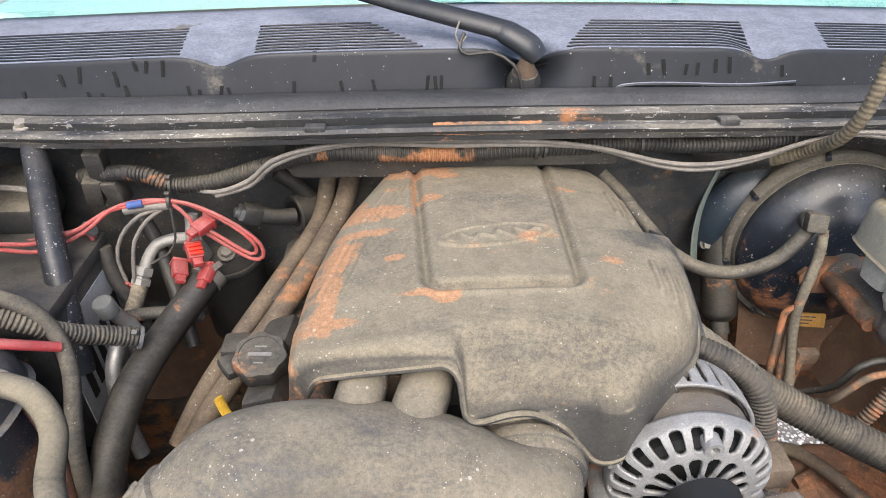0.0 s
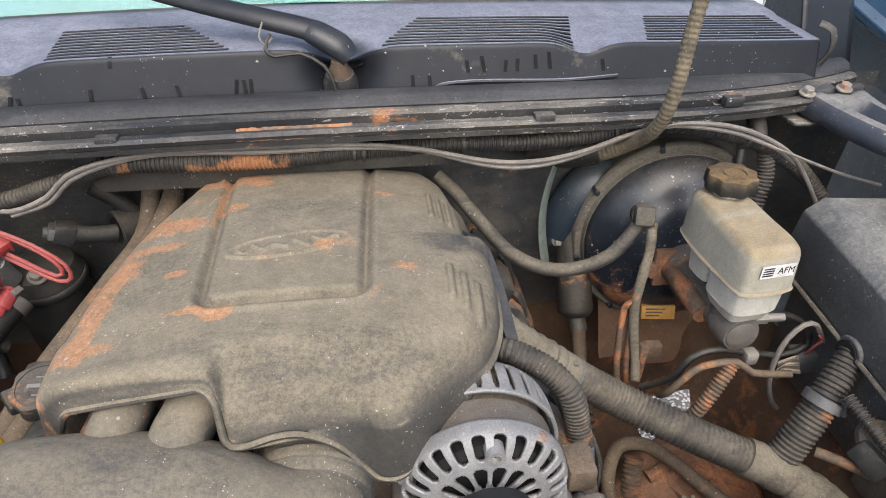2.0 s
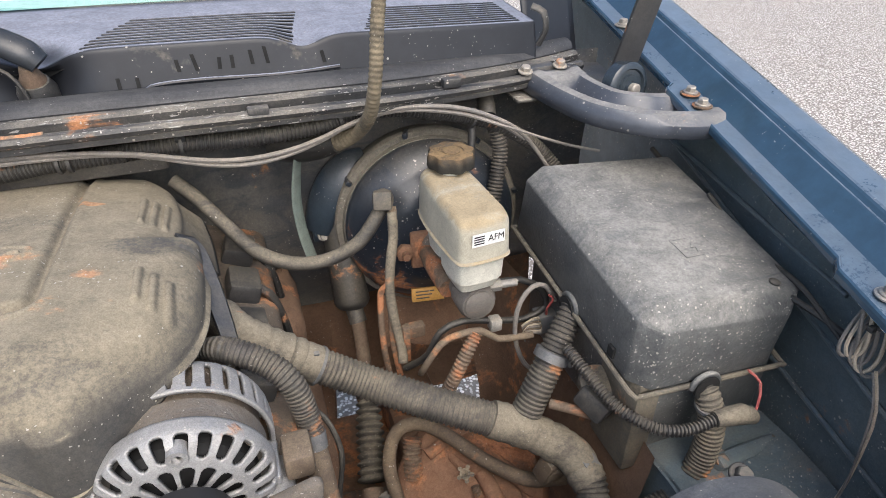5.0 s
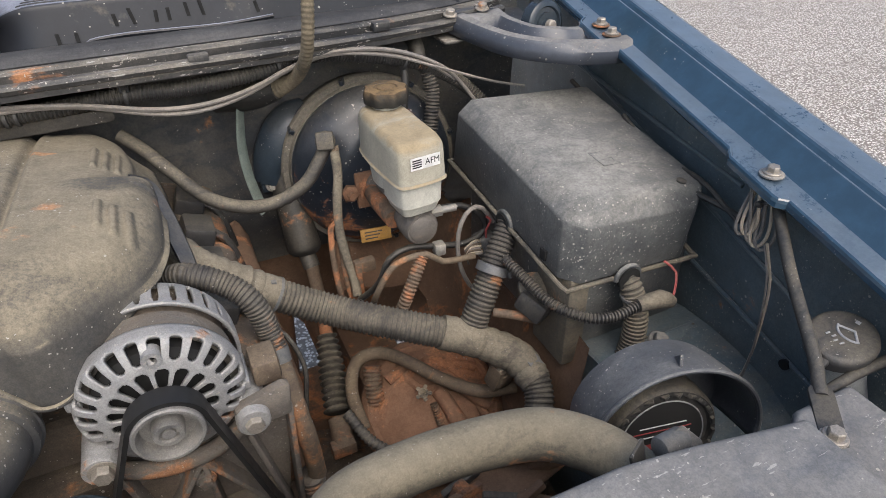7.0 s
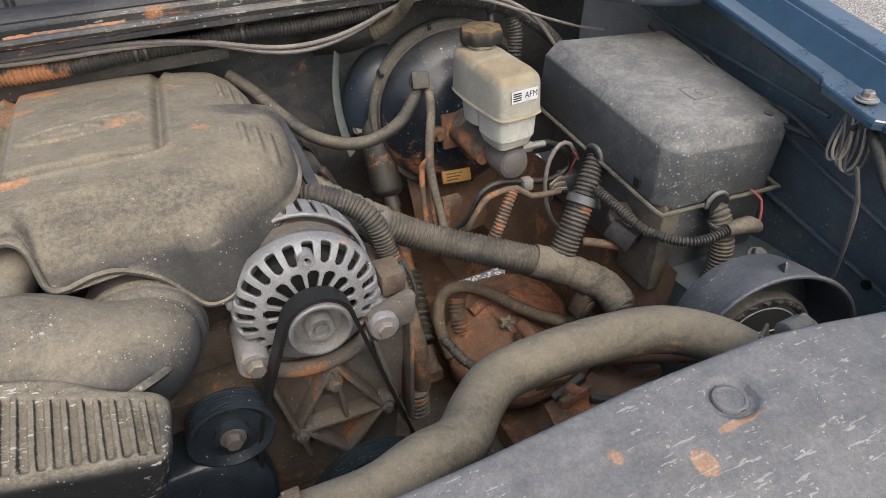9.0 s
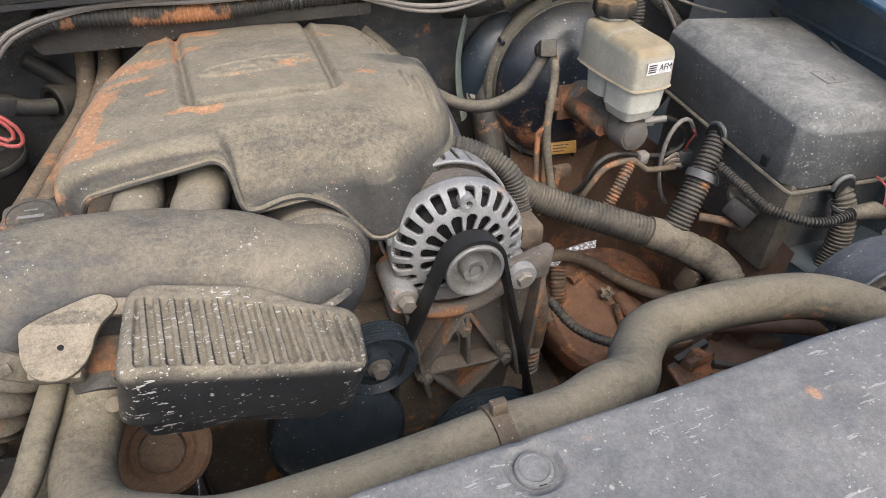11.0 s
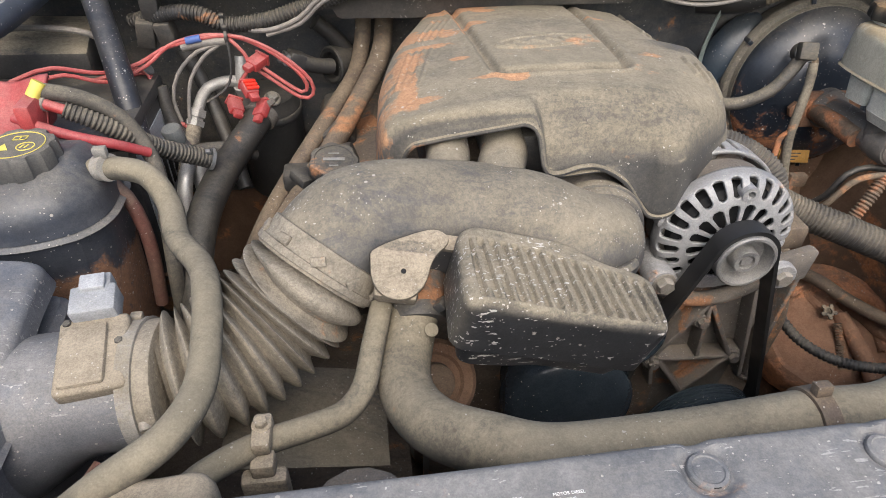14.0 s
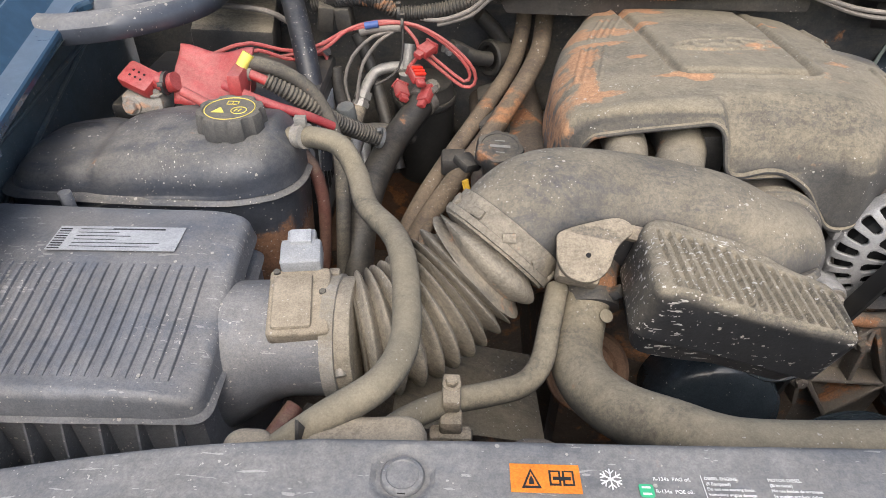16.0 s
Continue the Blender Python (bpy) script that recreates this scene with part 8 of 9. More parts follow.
    part("plate", prism([(0.44, 0.16), (0.60, 0.20), (0.60, 0.25), (0.54, 0.245), (0.50, 0.225), (0.45, 0.22)], 0.006, pose(0, 0, 0.885), 0.002), M_DEEP, bt)
    for q, s in (((0.505, 0.235, 0.900), 0.008), ((0.535, 0.24, 0.900), 0.009), ((0.475, 0.21, 0.900), 0.008), ((0.565, 0.225, 0.910), 0.009)):
        part("lug", moved(bx(-s, s, -s, s, -0.02, 0.016, 0.004), Matrix.Translation(q) @ pose(0, 0, 0, 10, 12, 25)), M_DEEP, bt)
    random.seed(21)
    for k in range(12):
        q = V(random.uniform(0.46, 0.60), random.uniform(0.16, 0.25), random.uniform(0.87, 0.915))
        part("finger", moved(bx(-0.022, 0.022, -0.004, 0.004, -0.005, 0.005, 0.0015), Matrix.Translation(q) @ pose(0, 0, 0, random.uniform(-15, 15), random.uniform(-25, 10), random.uniform(-50, 20))), M_DEEP if k % 3 else M_BLACKP, bt)
    part("post", tube([(0.52, 0.25, 0.90), (0.56, 0.20, 0.935), (0.60, 0.16, 0.955)], 0.009, 12), M_DEEP, bt)
    part("post", tube([(0.545, 0.255, 0.90), (0.585, 0.205, 0.93), (0.63, 0.17, 0.94)], 0.007, 12), M_DEEP, bt)
    hp = thing("headlamp_pivot", (0.82, 0.28, 0.88), "dusty bolts and bracket on the inner panel", "bracket")
    part("plate", moved(bx(-0.055, 0.05, -0.012, 0.006, -0.022, 0.022, 0.004), Matrix.Translation((0.815, 0.296, 0.896)) @ pose(0, 0, 0, 25, 10, 8)), M_BLUE_IN, hp)
    for q in ((0.773, 0.285, 0.914), (0.858, 0.297, 0.898)):
        bolt(hp, q, (-0.2, -0.7, 0.7), 0.0085, M_BRACKET)


lower_right()


def wires_on_fender():
    w = thing("hanging_wire_coil", (0.85, 0.23, 1.0), "coil of tan wires tied to the strut and hanging down", "wire")
    for k in range(5):
        d, r = 0.0032 * k, random.uniform(-0.004, 0.004)
        loop = [(0.850 - d + 0.004 * math.sin(2 * a), 0.240 + 0.005 * (k - 2) + (0.010 - 0.001 * k) * math.sin(a), 1.112 + r + (0.040 - 0.003 * k) * math.cos(a)) for a in [2 * math.pi * i / 14 for i in range(15)]]
        part("wire", tube(loop, 0.0019, 6, 0.003), M_WIRE if k % 2 else M_GREYWIRE, w)
    part("wire", tube([(0.846, 0.222, 1.085), (0.848, 0.212, 1.06), (0.85, 0.204, 1.027), (0.85, 0.200, 0.945), (0.845, 0.205, 0.886), (0.83, 0.22, 0.86)], 0.0016, 6), M_WIRE, w)
    part("wire", tube([(0.842, 0.222, 1.085), (0.844, 0.210, 1.055), (0.846, 0.203, 1.01), (0.848, 0.199, 0.94), (0.843, 0.203, 0.886), (0.82, 0.22, 0.85)], 0.0013, 6), M_GREYWIRE, w)
    tie(w, (0.846, 0.234, 1.130), (0, 0.5, 0.8), 0.011, (-1, 0, 0))
    c = thing("fender_cable", (0.85, 0.4, 1.1), "thin black cables clipped along the inner fender", "cable")
    part("cable", tube([(0.87, 0.62, 1.13), (0.872, 0.52, 1.10), (0.862, 0.45, 1.085), (0.845, 0.38, 1.09), (0.86, 0.30, 1.085), (0.855, 0.25, 1.09)], 0.0035, 8), M_HOSE, c)
    part("cable", tube([(0.872, 0.50, 1.12), (0.868, 0.42, 1.095), (0.862, 0.34, 1.10), (0.858, 0.27, 1.08)], 0.0030, 8), M_HOSE, c)
    s = thing("fender_side_loom", (0.78, 0.66, 1.0), "dark looms behind the fuse box", "wiring loom")
    part("conduit", tube([(0.665, 0.70, 1.168), (0.672, 0.69, 1.13), (0.665, 0.68, 1.09), (0.655, 0.67, 1.05)], 0.010, 14, ridge=(0.005, 0.0025)), M_LOOMD, s)
    part("conduit", tube([(0.632, 0.70, 1.18), (0.630, 0.69, 1.15), (0.622, 0.68, 1.11)], 0.0055, 10), M_HOSE, s)
    part("grommet", tube([(0.655, 0.76, 1.20), (0.665, 0.735, 1.19), (0.66, 0.71, 1.17)], 0.012, 12), M_HOSE, s)


wires_on_fender()


M_WIPER = dirty("wiper_cap_black", (0.020, 0.024, 0.030), 0.35, dust=0.2, up=0.6, speck=0.2)


def wiper():
    w = thing("wiper_arm", (0.133, 0.742, 1.26), "black wiper arm with worn spindle and washer tube", "wiper")
    pts = [(0.140, 0.742, 1.292, 0.011), (0.122, 0.748, 1.306, 0.0135), (0.098, 0.756, 1.315, 0.0130), (0.056, 0.766, 1.324, 0.0125), (0.016, 0.780, 1.331, 0.012), (-0.023, 0.795, 1.337, 0.011), (-0.08, 0.818, 1.347, 0.010), (-0.16, 0.85, 1.36, 0.009)]
    part("arm", tube(pts, None, 16, 0.006, flat=0.62), dirty("wiper_black", (0.018, 0.02, 0.024), 0.4, dust=0.15, up=0.5, speck=0.2), w)
    part("head_cap", tube([(0.146, 0.740, 1.286, 0.013), (0.134, 0.743, 1.298, 0.0160), (0.112, 0.750, 1.310, 0.0155), (0.104, 0.754, 1.313, 0.0145)], None, 18, 0.004, flat=0.72), M_WIPER, w)
    part("spindle", lathe([(0.014, -0.03), (0.014, -0.005), (0.010, 0.004), (0.008, 0.012)], (0.132, 0.745, 1.272), (0, -0.35, 1), 20), M_RUSTY, w)
    part("spindle_boot", lathe([(0.020, -0.03), (0.021, -0.008), (0.016, 0.004)], (0.132, 0.748, 1.262), (0, -0.35, 1), 24), M_BLACKP, w)
    part("washer_tube", tube([(0.058, 0.752, 1.312), (0.052, 0.742, 1.298), (0.062, 0.74, 1.290), (0.09, 0.738, 1.293), (0.115, 0.732, 1.280), (0.124, 0.729, 1.262), (0.127, 0.728, 1.248)], 0.0022, 8), M_HOSE, w)
    part("tube_clip", tube([(0.052, 0.752, 1.325), (0.047, 0.744, 1.312), (0.052, 0.744, 1.302), (0.060, 0.75, 1.308)], 0.0012, 6), M_GREYWIRE, w)


wiper()


# ---- left-hand cluster: battery, cables, air-conditioning lines ----
def battery():
    b = thing("battery", (-0.50, 0.58, 0.88), "black car battery with large pale side label", "battery")
    m = Matrix.Translation((-0.505, 0.585, 0)) @ pose(0, 0, 0, 0, 0, 0)
    part("case", moved(bx(-0.115, 0.115, -0.085, 0.085, 0.90, 1.085, 0.008), m), M_BLACKP, b)
    part("lid", moved(bx(-0.118, 0.118, -0.088, 0.088, 1.080, 1.100, 0.006), m), M_BLACKP, b)
    part("side_label", moved(bx(0.1152, 0.1165, -0.07, 0.075, 0.925, 1.065, 0), m), M_PALE, b, "pale printed side label")
    for k in range(6):
        part("text_bar", moved(bx(0.1167, 0.1175, -0.055 + 0.02 * k, -0.043 + 0.02 * k, 0.965, 1.02, 0), m @ Matrix.Translation((0, 0, 0.004 * k - 0.01))), M_INK, b)
    part("post", rod((-0.568, 0.515, 1.095), (-0.568, 0.515, 1.118), 0.009), M_STEEL, b)
    cl = thing("battery_clamp", (-0.565, 0.49, 1.09), "grey lead battery terminal clamp", "battery terminal")
    part("clamp", join(bx(-0.592, -0.545, 0.468, 0.505, 1.098, 1.124, 0.006), rod((-0.568, 0.500, 1.095), (-0.568, 0.500, 1.13), 0.016)), M_STEEL, cl)
    bolt(cl, (-0.580, 0.468, 1.112), (0, -1, 0.1), 0.007, M_STEEL)
    bolt(cl, (-0.553, 0.474, 1.124), (0, 0, 1), 0.006, M_STEEL)
    bo = thing("red_terminal_cover", (-0.52, 0.49, 1.12), "faded red plastic battery terminal cover, flipped open", "terminal cover")
    vent = moved(bx(-0.020, 0.020, -0.015, 0.015, -0.009, 0.009, 0.005), Matrix.Translation((-0.568, 0.480, 1.138)) @ pose(0, 0, 0, 28, 14, -22))
    part("small_cap", vent, M_RED, bo)
    for k in range(6):
        q = Matrix.Translation((-0.568, 0.480, 1.138)) @ pose(0, 0, 0, 28, 14, -22) @ V(-0.007 + 0.007 * (k % 3), -0.004 + 0.007 * (k // 3), 0.0092)
        part("dot", lathe([(0.0013, 0), (0.0013, 0.0006)], q, (0, -0.4, 0.9), 10), M_DARK, bo)
    def saddle(u, v):
        x = -0.532 + 0.086 * u
        y = 0.468 + 0.052 * v - 0.012 * u
        z = 1.140 + 0.020 * v + 0.006 * math.cos(u * 6.0) - 0.030 * (1 - v) ** 2 + 0.004 * math.sin(v * 6 + u * 3)
        return (x, y, z)
    thicken(part("large_flap", sheet(saddle, [i / 24 for i in range(25)], [j / 16 for j in range(17)]), M_RED, bo), 0.004)
    part("hinge", tube([(-0.548, 0.478, 1.140), (-0.538, 0.476, 1.136), (-0.526, 0.474, 1.140)], 0.010, 12, wrap=0.001), M_RED, bo)
    part("side_wall", bx(-0.462, -0.446, 0.446, 0.500, 1.122, 1.160, 0.005), M_RED, bo)
    tie(bo, (-0.537, 0.472, 1.138), (1, 0, 0), 0.0115, (0, -1, 0.3))
    ca = thing("red_battery_cable", (-0.43, 0.46, 1.1), "thick bright red battery cable", "cable")
    part("cable", tube([(-0.470, 0.462, 1.142), (-0.445, 0.452, 1.136), (-0.415, 0.448, 1.126), (-0.385, 0.456, 1.112), (-0.36, 0.475, 1.09)], 0.0052, 14), dirty("bright_red_cable", (0.40, 0.045, 0.055), 0.45, dust=0.4, up=0.4, speck=0.1), ca)
    part("cable", tube([(-0.512, 0.452, 1.138), (-0.490, 0.445, 1.130), (-0.465, 0.44, 1.120)], 0.0055, 14), M_REDWIRE, ca)
    lp = thing("fuse_link_loom", (-0.40, 0.5, 1.08), "dusty corrugated loom with red wire end", "wiring loom")
    part("conduit", tube([(-0.428, 0.474, 1.143, 0.008), (-0.405, 0.478, 1.128, 0.009), (-0.38, 0.488, 1.105, 0.0095), (-0.360, 0.505, 1.080, 0.010), (-0.335, 0.525, 1.058, 0.0105), (-0.315, 0.535, 1.045, 0.0105)], None, 16, ridge=(0.0046, 0.0014)), M_LOOM, lp)
    part("red_end", tube([(-0.444, 0.474, 1.150), (-0.426, 0.474, 1.142)], 0.0055, 10), M_RED, lp)
    part("grey_end", tube([(-0.462, 0.480, 1.150), (-0.442, 0.475, 1.149)], 0.0075, 10), M_GREYWIRE, lp)
    tie(lp, (-0.314, 0.535, 1.045), (0.8, 0.3, -0.4), 0.0118, (0, -0.5, 1), M_GREYP)
    part("yellow_tag", moved(rod((0, 0, 0), (0, 0, 0.016), 0.0065), facing((-0.452, 0.474, 1.158), (0.4, 0.3, 0.6))), M_YELLOW, lp, "small yellow cap")
    bk = thing("relay_box", (-0.53, 0.72, 1.05), "dusty black relay box behind the battery", "relay box")
    part("box", moved(bx(-0.055, 0.055, -0.045, 0.045, -0.035, 0.035, 0.006), Matrix.Translation((-0.535, 0.725, 1.105)) @ pose(0, 0, 0, 14, 4, 8)), dirty("relay_plastic", (0.05, 0.05, 0.05), 0.6, dust=0.9, up=0.8, mud=0.2, speck=0.2), bk)
    part("strap", tube([(-0.60, 0.70, 1.14), (-0.55, 0.69, 1.155), (-0.48, 0.69, 1.150), (-0.45, 0.70, 1.13)], 0.004, 8), M_GREYWIRE, bk)


battery()


def left_cluster():
    t = thing("cowl_brace_tube", (-0.41, 0.62, 1.0), "spattered black round brace tube", "brace")
    part("tube", tube([(-0.457, 0.712, 1.208), (-0.437, 0.665, 1.178), (-0.418, 0.617, 1.143), (-0.405, 0.582, 1.105), (-0.395, 0.55, 1.05), (-0.39, 0.53, 1.0)], 0.0145, 20), dirty("brace_black", (0.02, 0.023, 0.03), 0.4, dust=0.3, up=0.3, mud=0.12, speck=1.0, splat=2.2), t)
    part("flange", bx(-0.478, -0.438, 0.695, 0.73, 1.200, 1.214, 0.004), M_STRIP, t)
    h = thing("black_heater_hose", (-0.31, 0.5, 0.9), "thick black rubber hose running down, splashed", "hose")
    part("hose", tube([(-0.262, 0.648, 1.050), (-0.281, 0.615, 1.035), (-0.301, 0.575, 1.020), (-0.314, 0.528, 1.012), (-0.324, 0.482, 1.000), (-0.330, 0.437, 0.975), (-0.332, 0.40, 0.93), (-0.33, 0.37, 0.87)], 0.0185, 22), M_HOSE, h)
    clamp_on(h, (-0.265, 0.642, 1.048), (-0.5, -0.8, -0.35), 0.0195, 0.014, M_BRACKET, tab=(0.6, -0.3, 0.8))
    p = thing("transmission_pipe", (-0.2, 0.6, 0.95), "long diagonal pipe streaked with orange mud", "pipe", "diagonal pipes")
    part("pipe", tube([(-0.122, 0.790, 1.150), (-0.124, 0.767, 1.111), (-0.137, 0.735, 1.067), (-0.166, 0.677, 1.044), (-0.196, 0.628, 1.020), (-0.226, 0.582, 0.995), (-0.262, 0.529, 0.958), (-0.29, 0.49, 0.915)], 0.0115, 18), M_PIPE, p)
    part("clip", bx(-0.238, -0.196, 0.545, 0.58, 0.985, 1.01, 0.005), M_BLACKP, p)
    p = thing("transmission_pipe", (-0.15, 0.6, 0.95), "thicker diagonal pipe coated in dry dust and mud", "pipe", "diagonal pipes")
    part("pipe", tube([(-0.090, 0.790, 1.150), (-0.094, 0.765, 1.112), (-0.105, 0.710, 1.092), (-0.134, 0.648, 1.064), (-0.176, 0.590, 1.022), (-0.215, 0.548, 0.985), (-0.255, 0.50, 0.945), (-0.285, 0.46, 0.90)], 0.0135, 18), M_PIPE, p)
    o = thing("oil_filler", (-0.169, 0.485, 0.98), "black oil filler cap with pale moulded marks", "oil cap")
    ax = V(0.05, -0.25, 1).normalized()
    c = V(-0.169, 0.484, 1.050)
    bm = bmesh.new()
    n, rows = 72, []
    u, v, a = basis(ax)
    for hh, k in ((0, 1.0), (0.003, 1.03), (0.015, 1.0), (0.018, 0.95), (0.0185, 0.80), (0.0175, 0.78), (0.0175, 0.01)):
        row = []
        for i in range(n):
            b = 2 * math.pi * i / n
            lob = 1 + (0.055 * math.cos(b * 7) if k > 0.9 else 0)
            row.append(bm.verts.new(c + a * hh + (u * math.cos(b) + v * math.sin(b)) * 0.0275 * k * lob))
        rows.append(row)
    for A, B in zip(rows, rows[1:]):
        for i in range(n):
            bm.faces.new((A[i], A[(i + 1) % n], B[(i + 1) % n], B[i]))
    bm.faces.new(rows[-1])
    bm.faces.new(rows[0])
    cap = part("cap", bm, M_CAP, o)
    fm = Matrix.Translation(c + a * 0.0177) @ pose(0, 0, 0, 14, 3, 0)
    plate(cap, fm, -0.012, 0.012, -0.002, 0.002, M_CAPMARK, "mark_bar", 0.0008)
    plate(cap, fm, -0.005, 0.005, -0.011, -0.0095, M_CAPMARK, "mark_bar", 0.0008)
    plate(cap, fm, -0.006, 0.006, 0.0085, 0.0100, M_CAPMARK, "mark_bar", 0.0008)
    part("neck", tube([(-0.168, 0.487, 1.05, 0.022), (-0.165, 0.495, 1.02, 0.021), (-0.15, 0.51, 0.98, 0.021)], None, 22), M_BLACKP, o)
    part("rear_lug", moved(bx(-0.015, 0.010, -0.014, 0.014, -0.006, 0.006, 0.003), Matrix.Translation((-0.203, 0.498, 1.035)) @ pose(0, 0, 0, 10, 10, 40)), M_BLACKP, o)
    d = thing("dipstick_handle", (-0.2, 0.45, 1.0), "yellow plastic dipstick handle", "dipstick")
    part("handle", tube([(-0.208, 0.447, 1.040), (-0.205, 0.445, 1.028), (-0.199, 0.44, 1.018), (-0.190, 0.438, 1.014)], 0.005, 10, flat=0.5), M_YELLOWP, d)
    # air-conditioning drier and lines
    ac = thing("accumulator", (-0.28, 0.72, 0.85), "dusty grey air-conditioning accumulator canister", "canister")
    part("can", lathe([(0.040, -0.16), (0.046, -0.15), (0.046, -0.03), (0.047, -0.026), (0.047, -0.016), (0.045, -0.012), (0.040, 0.002), (0.028, 0.008), (0.0005, 0.009)], (-0.268, 0.725, 1.040), (0, -0.1, 1), 44), dirty("canister_paint", (0.03, 0.03, 0.03), 0.45, dust=0.32, up=0.5, mud=0.1, speck=0.2), ac)
    part("band", lathe([(0.0475, -0.006), (0.049, -0.004), (0.049, 0.004), (0.0475, 0.006)], (-0.268, 0.727, 1.018), (0, -0.1, 1), 44), M_BLACKP, ac)
    part("fitting", rod((-0.285, 0.69, 1.045), (-0.29, 0.68, 1.075), 0.012), M_ALU, ac)
    bolt(ac, (-0.255, 0.69, 1.048), (0.2, -0.5, 0.8), 0.008, M_STEEL)
    al = thing("aluminium_line", (-0.34, 0.66, 1.0), "bent bare aluminium air-conditioning line with fitting", "pipe")
    part("pipe", tube([(-0.285, 0.685, 1.078), (-0.312, 0.680, 1.080), (-0.334, 0.675, 1.074), (-0.345, 0.665, 1.060), (-0.350, 0.655, 1.048)], 0.0075, 16), M_ALU, al)
    part("nut", lathe([(0.012, 0), (0.012, 0.010), (0.010, 0.011), (0.010, 0.014), (0.0125, 0.015), (0.0125, 0.022)], (-0.349, 0.658, 1.052), (-0.25, -0.55, -0.75), 6), M_ALU, al)
    part("sleeve", tube([(-0.354, 0.646, 1.036, 0.0098), (-0.362, 0.625, 1.012, 0.0105), (-0.370, 0.60, 0.985, 0.010)], None, 16), M_BROWNP, al)
    part("upper_pipe", tube([(-0.287, 0.69, 1.11), (-0.288, 0.685, 1.095), (-0.290, 0.68, 1.078)], 0.008, 14), M_ALU, al)
    po = thing("service_port", (-0.36, 0.57, 1.03), "air-conditioning service port with ribbed grey cap", "valve")
    part("cap", lathe([(0.0115, -0.002), (0.012, 0.0), (0.012, 0.016), (0.0105, 0.0185), (0.0005, 0.019)], (-0.359, 0.570, 1.054), (-0.1, -0.2, 1), 28), dirty("port_cap", (0.12, 0.13, 0.13), 0.5, dust=0.5, up=0.6, speck=0.2), po)
    part("stem", tube([(-0.358, 0.572, 1.054, 0.009), (-0.352, 0.578, 1.035, 0.009), (-0.345, 0.58, 1.015, 0.011), (-0.340, 0.565, 0.985, 0.0095)], None, 14), M_ALU, po)
    part("drop_pipe", tube([(-0.346, 0.555, 1.03, 0.009), (-0.352, 0.53, 1.01, 0.009), (-0.350, 0.51, 0.965, 0.009), (-0.335, 0.49, 0.90, 0.009)], None, 14), M_ALU, po)
    sn = thing("firewall_sensor", (-0.18, 0.75, 1.05), "dark sensor plug in a rubber sleeve", "sensor")
    part("sleeve", lathe([(0.026, 0), (0.027, 0.004), (0.027, 0.03), (0.024, 0.032), (0.019, 0.031), (0.018, 0.02), (0.0005, 0.02)], (-0.150, 0.770, 1.066), (-0.7, -0.6, 0.1), 30), M_HOSE, sn)
    part("body", tube([(-0.172, 0.745, 1.070, 0.011), (-0.195, 0.73, 1.078, 0.011), (-0.215, 0.722, 1.088, 0.013)], None, 16), M_BLACKP, sn)
    part("plug", moved(bx(-0.012, 0.012, -0.012, 0.012, -0.010, 0.014, 0.003), facing((-0.218, 0.72, 1.09), (-0.8, -0.3, 0.4))), M_BLACKP, sn)
    part("tip", join(moved(bx(-0.011, 0.011, -0.008, 0.008, 0, 0.010, 0.002), facing((-0.227, 0.717, 1.093), (-0.8, -0.3, 0.4))), rod((-0.235, 0.713, 1.096), (-0.240, 0.711, 1.098), 0.0065)), M_GREYP, sn, "grey plug end")
    # red add-on wiring
    rw = thing("red_fused_wiring", (-0.30, 0.66, 1.1), "bundle of faded red add-on wires with inline fuse holders", "wire")
    runs = [
        [(-0.515, 0.545, 1.140), (-0.500, 0.567, 1.142), (-0.472, 0.578, 1.146), (-0.431, 0.604, 1.128), (-0.395, 0.632, 1.128), (-0.372, 0.655, 1.136), (-0.326, 0.655, 1.147), (-0.291, 0.655, 1.150), (-0.258, 0.652, 1.141), (-0.222, 0.65, 1.118), (-0.197, 0.65, 1.090), (-0.196, 0.65, 1.070), (-0.212, 0.652, 1.066), (-0.245, 0.655, 1.090), (-0.268, 0.658, 1.108)],
        [(-0.510, 0.540, 1.134), (-0.490, 0.567, 1.134), (-0.465, 0.582, 1.136), (-0.428, 0.606, 1.116), (-0.392, 0.636, 1.122), (-0.365, 0.655, 1.139), (-0.326, 0.656, 1.150), (-0.285, 0.656, 1.148), (-0.25, 0.652, 1.134), (-0.215, 0.65, 1.106), (-0.202, 0.65, 1.084), (-0.21, 0.65, 1.074), (-0.236, 0.653, 1.092), (-0.262, 0.656, 1.112)],
        [(-0.53, 0.66, 1.068), (-0.48, 0.66, 1.080), (-0.43, 0.66, 1.098), (-0.40, 0.66, 1.104), (-0.390, 0.655, 1.085), (-0.388, 0.65, 1.062), (-0.376, 0.645, 1.045), (-0.360, 0.64, 1.035)],
        [(-0.52, 0.655, 1.092), (-0.46, 0.655, 1.100), (-0.405, 0.655, 1.112), (-0.395, 0.65, 1.092), (-0.392, 0.648, 1.070), (-0.380, 0.643, 1.048), (-0.365, 0.64, 1.04)],
        [(-0.291, 0.655, 1.146), (-0.275, 0.652, 1.128), (-0.272, 0.65, 1.110), (-0.286, 0.648, 1.092)],
    ]
    for r in runs:
        part("wire", tube(r, 0.0025, 8), M_REDWIRE, rw)
